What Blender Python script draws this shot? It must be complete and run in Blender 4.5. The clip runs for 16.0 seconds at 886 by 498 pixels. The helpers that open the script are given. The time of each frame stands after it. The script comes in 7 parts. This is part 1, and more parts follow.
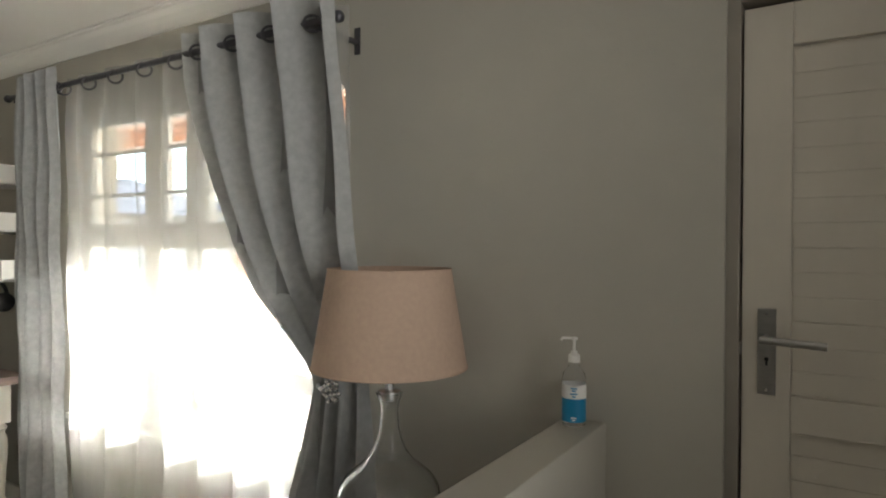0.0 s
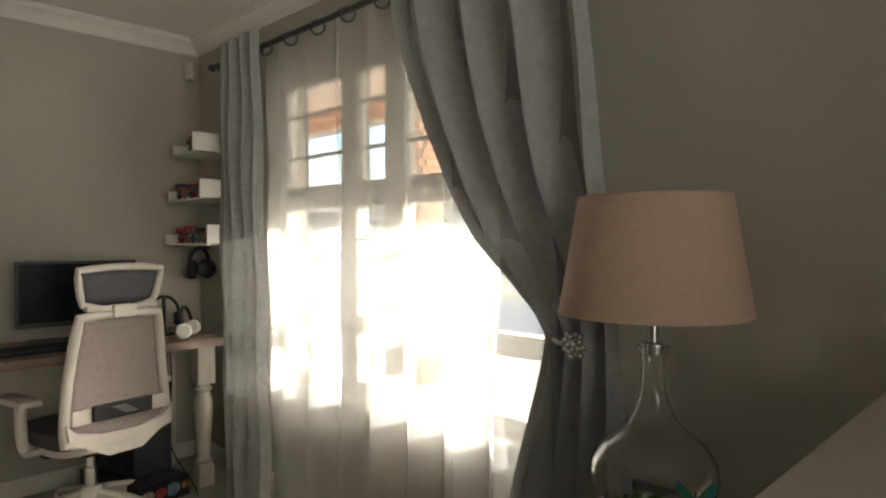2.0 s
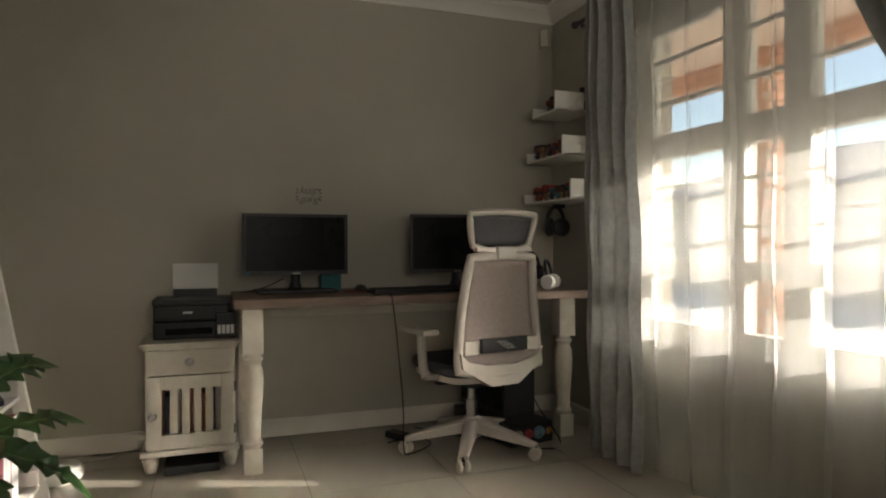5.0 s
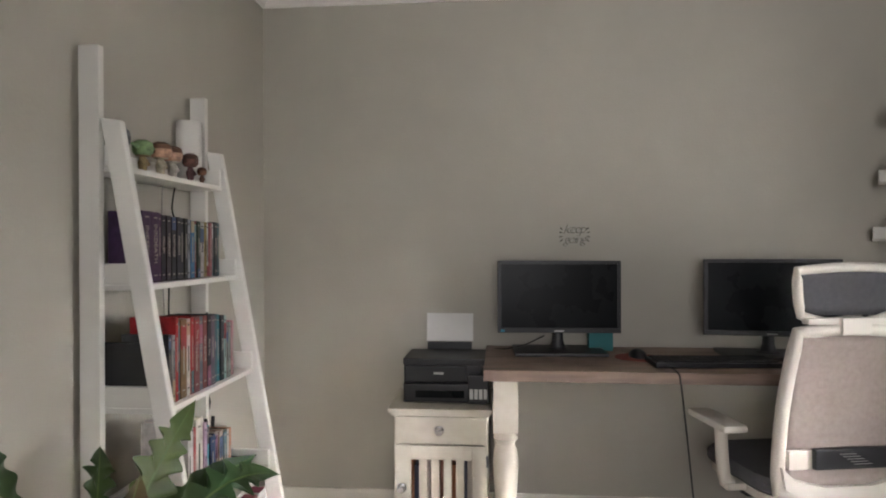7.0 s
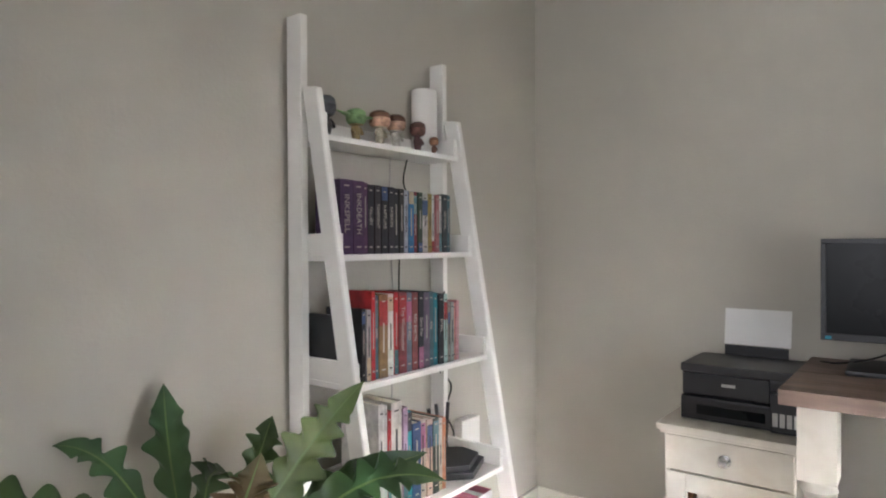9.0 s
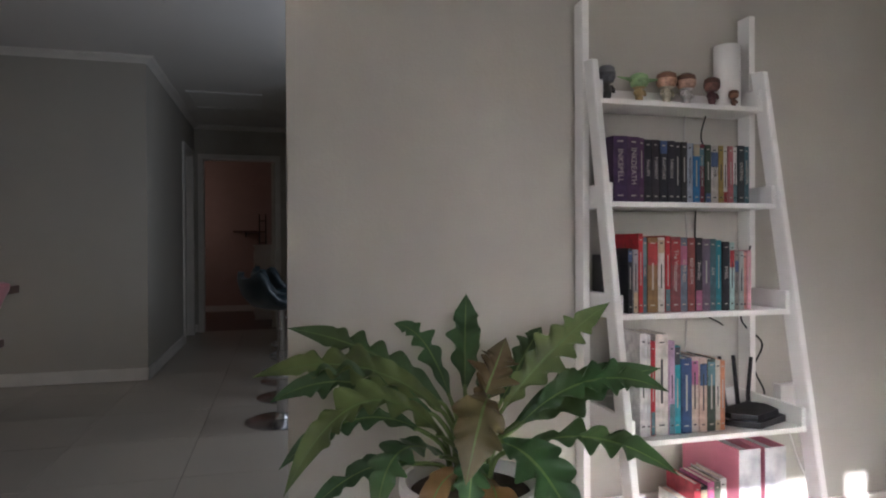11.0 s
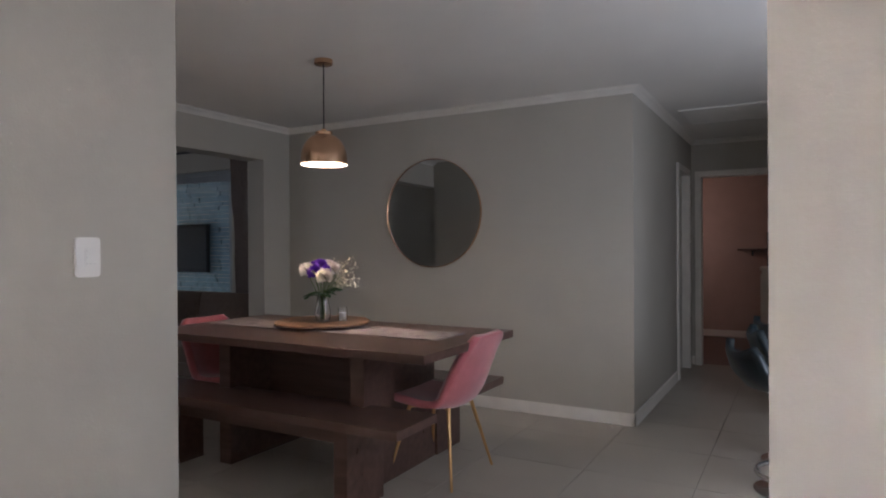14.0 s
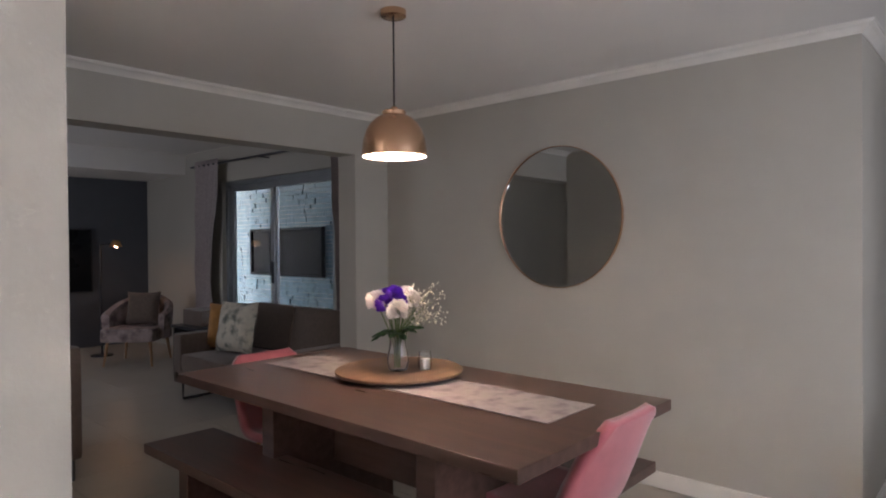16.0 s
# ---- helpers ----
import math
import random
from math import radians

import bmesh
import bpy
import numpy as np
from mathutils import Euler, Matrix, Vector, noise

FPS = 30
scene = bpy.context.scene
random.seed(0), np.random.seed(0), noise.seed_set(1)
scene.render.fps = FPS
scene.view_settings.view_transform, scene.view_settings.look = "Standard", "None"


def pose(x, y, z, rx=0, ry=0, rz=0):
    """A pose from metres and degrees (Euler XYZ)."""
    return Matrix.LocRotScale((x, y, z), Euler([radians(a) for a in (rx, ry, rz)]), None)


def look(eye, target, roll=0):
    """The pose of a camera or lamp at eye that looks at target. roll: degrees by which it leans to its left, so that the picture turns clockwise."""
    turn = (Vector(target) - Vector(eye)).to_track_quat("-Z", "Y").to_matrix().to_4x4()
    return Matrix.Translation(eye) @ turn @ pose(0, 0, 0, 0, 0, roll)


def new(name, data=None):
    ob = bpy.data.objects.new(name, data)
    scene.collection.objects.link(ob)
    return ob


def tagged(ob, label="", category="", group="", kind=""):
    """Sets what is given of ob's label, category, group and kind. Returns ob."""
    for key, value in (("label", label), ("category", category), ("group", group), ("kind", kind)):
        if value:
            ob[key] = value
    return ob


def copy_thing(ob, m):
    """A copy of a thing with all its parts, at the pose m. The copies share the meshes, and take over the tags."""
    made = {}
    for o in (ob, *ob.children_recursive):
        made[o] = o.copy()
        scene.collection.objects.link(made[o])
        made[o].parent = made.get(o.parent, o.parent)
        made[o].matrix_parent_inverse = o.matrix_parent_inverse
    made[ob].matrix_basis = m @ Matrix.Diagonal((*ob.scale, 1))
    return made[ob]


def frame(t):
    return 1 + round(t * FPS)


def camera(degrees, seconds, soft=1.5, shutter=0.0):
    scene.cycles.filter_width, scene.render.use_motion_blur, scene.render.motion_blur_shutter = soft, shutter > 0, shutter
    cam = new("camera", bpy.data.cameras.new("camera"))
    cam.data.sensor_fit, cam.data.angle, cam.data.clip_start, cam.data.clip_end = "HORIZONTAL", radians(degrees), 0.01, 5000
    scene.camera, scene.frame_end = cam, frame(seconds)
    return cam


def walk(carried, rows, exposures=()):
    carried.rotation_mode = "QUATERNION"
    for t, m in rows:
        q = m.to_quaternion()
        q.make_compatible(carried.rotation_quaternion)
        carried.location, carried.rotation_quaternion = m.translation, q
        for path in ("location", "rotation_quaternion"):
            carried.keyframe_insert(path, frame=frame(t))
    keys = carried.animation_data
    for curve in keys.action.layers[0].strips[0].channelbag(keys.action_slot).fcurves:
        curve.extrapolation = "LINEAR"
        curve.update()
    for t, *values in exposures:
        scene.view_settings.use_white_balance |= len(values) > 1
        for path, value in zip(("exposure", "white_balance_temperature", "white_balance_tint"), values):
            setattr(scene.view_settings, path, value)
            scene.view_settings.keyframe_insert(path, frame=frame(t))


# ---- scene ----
cam = camera(69.7, 16.0, soft=2.0)
METRES, EYE, TILT, LEAN, TURN = 4.8, 1.42, 0.0, 0.0, 32.6
ROWS = [
    (0.0, 0.0, 0.0, 0.0, 0.0, -0.59, -0.2),
    (0.5, -0.0185, 0.0083, -0.0041, 3.6, -0.6, -0.2),
    (1.0, -0.0348, 0.0262, -0.0084, 6.52, -0.79, -0.03),
    (1.5, -0.0527, 0.0409, -0.0193, 9.32, -0.83, 0.09),
    (2.0, -0.0665, 0.0473, -0.0373, 12.18, -0.69, 0.14),
    (2.5, -0.0795, 0.0447, -0.0531, 15.0, -0.63, 0.14),
    (3.0, -0.0901, 0.0405, -0.0684, 18.74, -0.5, 0.17),
    (3.5, -0.1001, 0.0361, -0.083, 22.78, -0.33, 0.16),
    (4.0, -0.1121, 0.0305, -0.0901, 26.99, -0.37, 0.14),
    (4.5, -0.1248, 0.0274, -0.0916, 32.22, -0.31, 0.13),
    (5.0, -0.1376, 0.0259, -0.0901, 37.81, -0.27, 0.12),
    (7.5, -0.245, 0.1312, -0.0401, 68.94, -0.36, 0.19),
    (8.0, -0.2735, 0.1545, -0.0413, 75.43, -0.52, 0.23),
    (8.5, -0.2759, 0.1757, -0.0494, 82.89, -0.45, 0.22),
    (9.0, -0.2691, 0.2037, -0.0589, 94.97, -0.5, 0.26),
    (11.5, -0.2488, 0.3283, -0.0928, 140.95, -0.2, 0.26),
    (12.0, -0.2551, 0.3416, -0.0877, 148.96, -0.16, 0.26),
    (12.5, -0.2629, 0.3378, -0.0773, 157.03, -0.21, 0.32),
    (13.0, -0.2741, 0.3129, -0.0624, 164.93, -0.35, 0.34),
    (13.5, -0.2953, 0.2699, -0.0464, 171.89, -0.26, 0.27),
    (14.0, -0.3227, 0.2169, -0.0313, 176.79, -0.15, 0.34),
    (14.5, -0.3419, 0.1678, -0.0225, 181.15, -0.27, 0.2),
    (15.0, -0.3493, 0.1032, -0.0145, 184.77, -0.27, 0.18),
    (15.5, -0.3569, 0.0393, -0.01, 187.18, -0.34, 0.21),
    (16.0, -0.3561, -0.0262, -0.0053, 189.5, -0.54, 0.46),
]
EXPOSURES = [(0.0, 3.12, 6550, 8), (0.5, 2.95, 6750, 9), (1.5, 2.55, 7050, 9), (2.5, 2.12, 7350, 10), (4.0, 1.7, 7400, 10), (5.2, 1.68, 7350, 10.5), (7.3, 3.25, 6150, 14),
             (9.0, 3.38, 6000, 14), (11.3, 2.75, 5950, 18.5), (12.5, 3.28, 5850, 18.5), (14.0, 4.08, 6030, 22), (16.0, 4.72, 6250, 24)]
walk(cam, [(t, pose(0, 0, EYE, TILT, LEAN, TURN) @ pose(METRES * x, METRES * y, METRES * z, 90 + pitch, roll, yaw)) for t, x, y, z, yaw, pitch, roll in ROWS], EXPOSURES)

# ---------------------------------------------------------------- world and light
world = bpy.data.worlds.new("world")
scene.world = world
world.use_nodes = True
wn = world.node_tree.nodes
sky = wn.new("ShaderNodeTexSky")
sky.sky_type, sky.sun_disc = "NISHITA", False
SUN_DIR = Vector((0.326, 0.945, 0.385)).normalized()      # from the room towards the sun
sky.sun_elevation = math.asin(SUN_DIR.z)
sky.sun_rotation = math.atan2(SUN_DIR.x, SUN_DIR.y)
sky.air_density, sky.dust_density = 1.0, 0.15
world.node_tree.links.new(sky.outputs["Color"], wn["Background"].inputs["Color"])
wn["Background"].inputs["Strength"].default_value = 0.095

sun_data = bpy.data.lights.new("sun", "SUN")
sun_data.energy, sun_data.angle, sun_data.color = 3.2, radians(0.5), (1.0, 0.965, 0.92)
sun = new("sun", sun_data)
sun.matrix_world = look((0, 12, 6), Vector((0, 12, 6)) - SUN_DIR)


def area_lamp(name, m, sx, sy, watts, colour):
    data = bpy.data.lights.new(name, "AREA")
    data.shape, data.size, data.size_y, data.energy, data.color = "RECTANGLE", sx, sy, watts, colour
    ob = new(name, data)
    ob.matrix_world = m
    return ob


# added fill lamps on the entrance, lounge and kitchen sides, behind the camera's view
area_lamp("entrance_fill", look((1.4, -0.1, 1.5), (-2.8, 0.10, 2.3)), 1.6, 1.6, 2.25, (1.0, 0.98, 0.95)).data.spread = radians(92)
area_lamp("lounge_fill", look((5.4, -0.25, 1.35), (5.0, -3, 1.0)), 3.0, 1.8, 1.45, (0.88, 0.95, 1.0))
area_lamp("kitchen_fill", look((-3.1, -2.9, 1.45), (0, -3.0, 1.1)), 1.5, 1.1, 1.75, (0.87, 0.95, 1.0))

# ---------------------------------------------------------------- materials


def material(name, colour, rough=0.6, metal=0.0, vary=0.1, scale=6.0, bump=0.0, bump_scale=120.0, stretch=(1, 1, 1), dark=None, dark_scale=2.0, dark_amount=0.0,
             transmission=0.0, ior=1.45, sheen=0.0, coat=0.0, random_tint=0.0, spec=0.5, emission=None, power=0.0, coords="Object", rough_vary=0.06):
    m = bpy.data.materials.new(name)
    m.use_nodes = True
    nt = m.node_tree
    n, l = nt.nodes, nt.links
    b = n["Principled BSDF"]
    b.inputs["Roughness"].default_value = rough
    b.inputs["Metallic"].default_value = metal
    b.inputs["IOR"].default_value = ior
    b.inputs["Transmission Weight"].default_value = transmission
    b.inputs["Sheen Weight"].default_value = sheen
    b.inputs["Coat Weight"].default_value = coat
    b.inputs["Specular IOR Level"].default_value = spec
    tex = n.new("ShaderNodeTexCoord")
    mp = n.new("ShaderNodeMapping")
    mp.inputs["Scale"].default_value = stretch
    l.new(tex.outputs[coords], mp.inputs["Vector"])
    noi = n.new("ShaderNodeTexNoise")
    noi.inputs["Scale"].default_value, noi.inputs["Detail"].default_value = scale, 6.0
    l.new(mp.outputs["Vector"], noi.inputs["Vector"])
    ramp = n.new("ShaderNodeMapRange")
    ramp.inputs["From Min"].default_value, ramp.inputs["From Max"].default_value = 0.3, 0.7
    ramp.inputs["To Min"].default_value, ramp.inputs["To Max"].default_value = 1.0 - vary, 1.0 + vary
    l.new(noi.outputs["Fac"], ramp.inputs["Value"])
    mul = n.new("ShaderNodeVectorMath")
    mul.operation = "SCALE"
    mul.inputs[0].default_value = colour
    l.new(ramp.outputs["Result"], mul.inputs["Scale"])
    out = mul.outputs["Vector"]
    if dark:
        noi2 = n.new("ShaderNodeTexNoise")
        noi2.inputs["Scale"].default_value, noi2.inputs["Detail"].default_value = dark_scale, 4.0
        l.new(mp.outputs["Vector"], noi2.inputs["Vector"])
        r2 = n.new("ShaderNodeMapRange")
        r2.inputs["From Min"].default_value, r2.inputs["From Max"].default_value = 0.45, 0.65
        r2.inputs["To Min"].default_value, r2.inputs["To Max"].default_value = 0.0, dark_amount
        l.new(noi2.outputs["Fac"], r2.inputs["Value"])
        mix = n.new("ShaderNodeMix")
        mix.data_type = "RGBA"
        l.new(r2.outputs["Result"], mix.inputs["Factor"])
        l.new(out, mix.inputs["A"])
        mix.inputs["B"].default_value = (*dark, 1)
        out = mix.outputs["Result"]
    if random_tint:
        info = n.new("ShaderNodeObjectInfo")
        r3 = n.new("ShaderNodeMapRange")
        r3.inputs["To Min"].default_value, r3.inputs["To Max"].default_value = 1 - random_tint, 1 + random_tint
        l.new(info.outputs["Random"], r3.inputs["Value"])
        m3 = n.new("ShaderNodeVectorMath")
        m3.operation = "SCALE"
        l.new(out, m3.inputs[0])
        l.new(r3.outputs["Result"], m3.inputs["Scale"])
        out = m3.outputs["Vector"]
    l.new(out, b.inputs["Base Color"])
    rr = n.new("ShaderNodeMapRange")
    rr.inputs["To Min"].default_value, rr.inputs["To Max"].default_value = max(0.0, rough - rough_vary), min(1.0, rough + rough_vary)
    l.new(noi.outputs["Fac"], rr.inputs["Value"])
    if rough > 0.05:
        l.new(rr.outputs["Result"], b.inputs["Roughness"])
    if bump:
        bn = n.new("ShaderNodeTexNoise")
        bn.inputs["Scale"].default_value, bn.inputs["Detail"].default_value = bump_scale, 3.0
        l.new(mp.outputs["Vector"], bn.inputs["Vector"])
        bp = n.new("ShaderNodeBump")
        bp.inputs["Strength"].default_value, bp.inputs["Distance"].default_value = bump, 0.002
        l.new(bn.outputs["Fac"], bp.inputs["Height"])
        l.new(bp.outputs["Normal"], b.inputs["Normal"])
    if emission:
        b.inputs["Emission Color"].default_value = (*emission, 1)
        b.inputs["Emission Strength"].default_value = power
    return m


WALL = material("wall_paint", (0.458, 0.434, 0.378), 0.75, vary=0.03, scale=1.3, bump=0.25, bump_scale=90, dark=(0.418, 0.394, 0.338), dark_scale=0.8, dark_amount=0.25, spec=0.3)
ACCENT = material("dark_accent_paint", (0.07, 0.075, 0.085), 0.7, vary=0.05, bump=0.2)
PINKWALL = material("warm_wall_paint", (0.42, 0.30, 0.25), 0.75, vary=0.04, bump=0.2)
CEIL = material("ceiling_paint", (0.80, 0.78, 0.74), 0.85, vary=0.03, scale=1.0, bump=0.15, spec=0.2)
TRIM = material("white_trim_paint", (0.76, 0.73, 0.67), 0.5, vary=0.04, scale=9)
TILE = material("floor_tile", (0.41, 0.375, 0.32), 0.32, vary=0.035, scale=2.5, bump=0.03, bump_scale=30, random_tint=0.035, rough_vary=0.012)
DOORPAINT = material("cream_door_paint", (0.60, 0.55, 0.47), 0.45, vary=0.04, scale=4, bump=0.08, bump_scale=50, stretch=(3, 3, 1))
# the shadow on the front door's frame is put into this darker colour
DOORJAMB = material("shaded_jamb_paint", (0.30, 0.27, 0.23), 0.6, vary=0.06, scale=8)
GROUT = material("tile_grout", (0.20, 0.18, 0.155), 0.9, vary=0.1, scale=20)
WHITE = material("white_lacquer", (0.76, 0.74, 0.70), 0.42, vary=0.03, scale=7)
CREAM = material("worn_cream_paint", (0.62, 0.585, 0.51), 0.5, vary=0.05, scale=9, dark=(0.42, 0.35, 0.27), dark_scale=14, dark_amount=0.22, bump=0.1)
DESKWOOD = material("dark_desk_wood", (0.20, 0.14, 0.112), 0.5, vary=0.35, scale=5, stretch=(6, 0.7, 6), bump=0.3, bump_scale=25)
TABLEWOOD = material("brown_table_wood", (0.10, 0.056, 0.043), 0.3, vary=0.3, scale=4, stretch=(0.5, 6, 6), bump=0.15, bump_scale=30)
BAMBOO = material("light_bamboo", (0.21, 0.12, 0.07), 0.45, vary=0.15, scale=6, stretch=(6, 1, 1))
DRAPE = material("grey_woven_drape", (0.40, 0.405, 0.40), 0.9, vary=0.10, scale=40, bump=0.6, bump_scale=500, sheen=0.3, spec=0.2)
BLACKP = material("black_plastic", (0.018, 0.018, 0.02), 0.4, vary=0.1)
SCREEN = material("dark_screen", (0.005, 0.006, 0.007), 0.28, vary=0.02, spec=0.14)
MESHFAB = material("taupe_mesh_fabric", (0.30, 0.25, 0.23), 0.9, vary=0.08, scale=60, bump=0.6, bump_scale=600)
MESHDARK = material("charcoal_mesh_fabric", (0.085, 0.085, 0.095), 0.85, vary=0.1, scale=60, bump=0.6, bump_scale=600)
CHAIRWHITE = material("white_chair_plastic", (0.60, 0.56, 0.51), 0.42, vary=0.02)
CHROME = material("brushed_chrome", (0.62, 0.62, 0.63), 0.25, 1.0, vary=0.06, scale=30)
STEEL = material("brushed_steel", (0.46, 0.45, 0.43), 0.35, 1.0, vary=0.08, scale=30, stretch=(1, 1, 10))
RODMETAL = material("dark_grey_rod_metal", (0.10, 0.10, 0.11), 0.4, 0.7, vary=0.08)
BRASS = material("brushed_brass", (0.66, 0.42, 0.27), 0.26, 1.0, rough_vary=0.01, vary=0.02, scale=20, stretch=(1, 1, 12))
GOLD = material("gold_leg_metal", (0.70, 0.44, 0.20), 0.3, 1.0, vary=0.05)
PINK = material("pink_velvet", (0.50, 0.135, 0.15), 0.85, vary=0.1, scale=12, sheen=0.6, bump=0.2, bump_scale=300)
SHADEFAB = material("beige_shade_fabric", (0.50, 0.365, 0.28), 0.9, vary=0.05, scale=70, bump=0.3, bump_scale=500)
MIRROR = material("mirror_silver", (0.86, 0.88, 0.88), 0.0, 1.0, vary=0.0)
BRICK = material("orange_face_brick", (0.60, 0.30, 0.17), 0.85, vary=0.15, scale=12, bump=0.4, bump_scale=80, random_tint=0.15)
MORTAR = material("brick_mortar", (0.60, 0.52, 0.44), 0.95, vary=0.1, scale=20)
# the blue cast of sky light on the patio is put into the stone colour
STONE = material("skylight_tinted_stone", (0.21, 0.30, 0.35), 0.9, vary=0.25, scale=10, bump=0.6, bump_scale=40, random_tint=0.25)
PATIO = material("pale_paving", (0.62, 0.57, 0.50), 0.85, vary=0.1, scale=2, bump=0.2)
ROOFT = material("grey_roof_tile", (0.16, 0.17, 0.19), 0.8, vary=0.15, scale=5, bump=0.3, bump_scale=20)
SOFA = material("taupe_sofa_fabric", (0.125, 0.092, 0.072), 0.95, vary=0.12, scale=30, bump=0.4, bump_scale=300, sheen=0.2)
MUSTARD = material("mustard_velvet", (0.42, 0.20, 0.05), 0.9, vary=0.12, scale=20, sheen=0.3)
OAK = material("pale_oak_leg", (0.32, 0.19, 0.10), 0.55, vary=0.15, stretch=(5, 5, 1))
RUBBER = material("dark_rubber", (0.02, 0.02, 0.022), 0.8, vary=0.1)
PAPER = material("white_paper", (0.80, 0.79, 0.77), 0.9, vary=0.02)
STOOLBLUE = material("dark_teal_vinyl", (0.009, 0.02, 0.026), 0.35, vary=0.1)
LEAF = material("glossy_green_leaf", (0.028, 0.072, 0.022), 0.36, vary=0.35, scale=9, dark=(0.09, 0.10, 0.02), dark_scale=3, dark_amount=0.35, bump=0.3, bump_scale=60)
YOUNGLEAF = material("olive_young_leaf", (0.085, 0.115, 0.03), 0.4, vary=0.35, scale=8, dark=(0.06, 0.11, 0.03), dark_scale=5, dark_amount=0.5, bump=0.3, bump_scale=60)
BRONZELEAF = material("bronzed_green_leaf", (0.085, 0.072, 0.026), 0.42, vary=0.4, scale=7, dark=(0.10, 0.045, 0.018), dark_scale=5, dark_amount=0.6, bump=0.3, bump_scale=60)
OLDLEAF = material("browned_leaf", (0.15, 0.085, 0.03), 0.5, vary=0.3, scale=9, bump=0.3, bump_scale=60)
STEM = material("green_stem", (0.10, 0.15, 0.045), 0.5, vary=0.2, scale=10)
HERB = material("bright_herb_leaf", (0.09, 0.21, 0.03), 0.45, vary=0.3, scale=20)
BAKED = material("mud_soil", (0.05, 0.035, 0.025), 0.95, vary=0.3, scale=30)
CABLE = material("black_cable", (0.012, 0.012, 0.013), 0.5, vary=0.05)


def glass(name, colour=(1, 1, 1), rough=0.0, ior=1.45):
    m = material(name, colour, rough, transmission=1.0, ior=ior, vary=0.0)
    m.node_tree.nodes["Principled BSDF"].inputs["Base Color"].default_value = (*colour, 1)
    return m


GLASS = glass("clear_glass")
PET = glass("clear_thin_plastic", (0.96, 0.98, 0.99), ior=1.1)
LAMPGLASS = glass("clear_lamp_glass", (0.99, 1.0, 0.995), ior=1.45)


def sheer_material():
    m = bpy.data.materials.new("white_sheer_voile")
    m.use_nodes = True
    n, l = m.node_tree.nodes, m.node_tree.links
    n.remove(n["Principled BSDF"])
    out = n["Material Output"]
    tex = n.new("ShaderNodeTexCoord")
    mp = n.new("ShaderNodeMapping")
    mp.inputs["Scale"].default_value = (30, 30, 3)
    l.new(tex.outputs["Object"], mp.inputs["Vector"])
    noi = n.new("ShaderNodeTexNoise")
    noi.inputs["Scale"].default_value = 1.0
    l.new(mp.outputs["Vector"], noi.inputs["Vector"])
    rng = n.new("ShaderNodeMapRange")
    rng.inputs["To Min"].default_value, rng.inputs["To Max"].default_value = 0.38, 0.45
    l.new(noi.outputs["Fac"], rng.inputs["Value"])
    clear = n.new("ShaderNodeBsdfTransparent")
    dif, tra, mix1, mix2 = n.new("ShaderNodeBsdfDiffuse"), n.new("ShaderNodeBsdfTranslucent"), n.new("ShaderNodeMixShader"), n.new("ShaderNodeMixShader")
    dif.inputs["Color"].default_value = tra.inputs["Color"].default_value = (0.64, 0.637, 0.628, 1)
    mix1.inputs["Fac"].default_value = 0.72
    l.new(dif.outputs["BSDF"], mix1.inputs[1])
    l.new(tra.outputs["BSDF"], mix1.inputs[2])
    l.new(rng.outputs["Result"], mix2.inputs["Fac"])
    l.new(clear.outputs["BSDF"], mix2.inputs[1])
    l.new(mix1.outputs["Shader"], mix2.inputs[2])
    l.new(mix2.outputs["Shader"], out.inputs["Surface"])
    return m


SHEER = sheer_material()


def let_light_through(m, share):
    """Woven cloth passes a little of the daylight behind it."""
    n, l = m.node_tree.nodes, m.node_tree.links
    b, out = n["Principled BSDF"], n["Material Output"]
    tra, mix = n.new("ShaderNodeBsdfTranslucent"), n.new("ShaderNodeMixShader")
    l.new(b.inputs["Base Color"].links[0].from_socket, tra.inputs["Color"])
    mix.inputs["Fac"].default_value = share
    l.new(b.outputs["BSDF"], mix.inputs[1])
    l.new(tra.outputs["BSDF"], mix.inputs[2])
    l.new(mix.outputs["Shader"], out.inputs["Surface"])


let_light_through(DRAPE, 0.07)

# ---------------------------------------------------------------- mesh helpers


def box(bm, x0, x1, y0, y1, z0, z1, bevel=0.0, turn=None):
    """A box between two corners, bevelled, with an optional matrix laid over it."""
    m = Matrix.Translation(((x0 + x1) / 2, (y0 + y1) / 2, (z0 + z1) / 2)) @ Matrix.Diagonal((abs(x1 - x0), abs(y1 - y0), abs(z1 - z0), 1))
    made = bmesh.ops.create_cube(bm, size=1.0, matrix=m)["verts"]
    if bevel:
        edges = list({e for v in made for e in v.link_edges})
        got = bmesh.ops.bevel(bm, geom=edges, offset=bevel, segments=2, affect="EDGES", profile=0.7)
        made = list({v for f in got["faces"] for v in f.verts} | {v for v in made if v.is_valid})
    if turn:
        bmesh.ops.transform(bm, matrix=turn, verts=made)
    return made


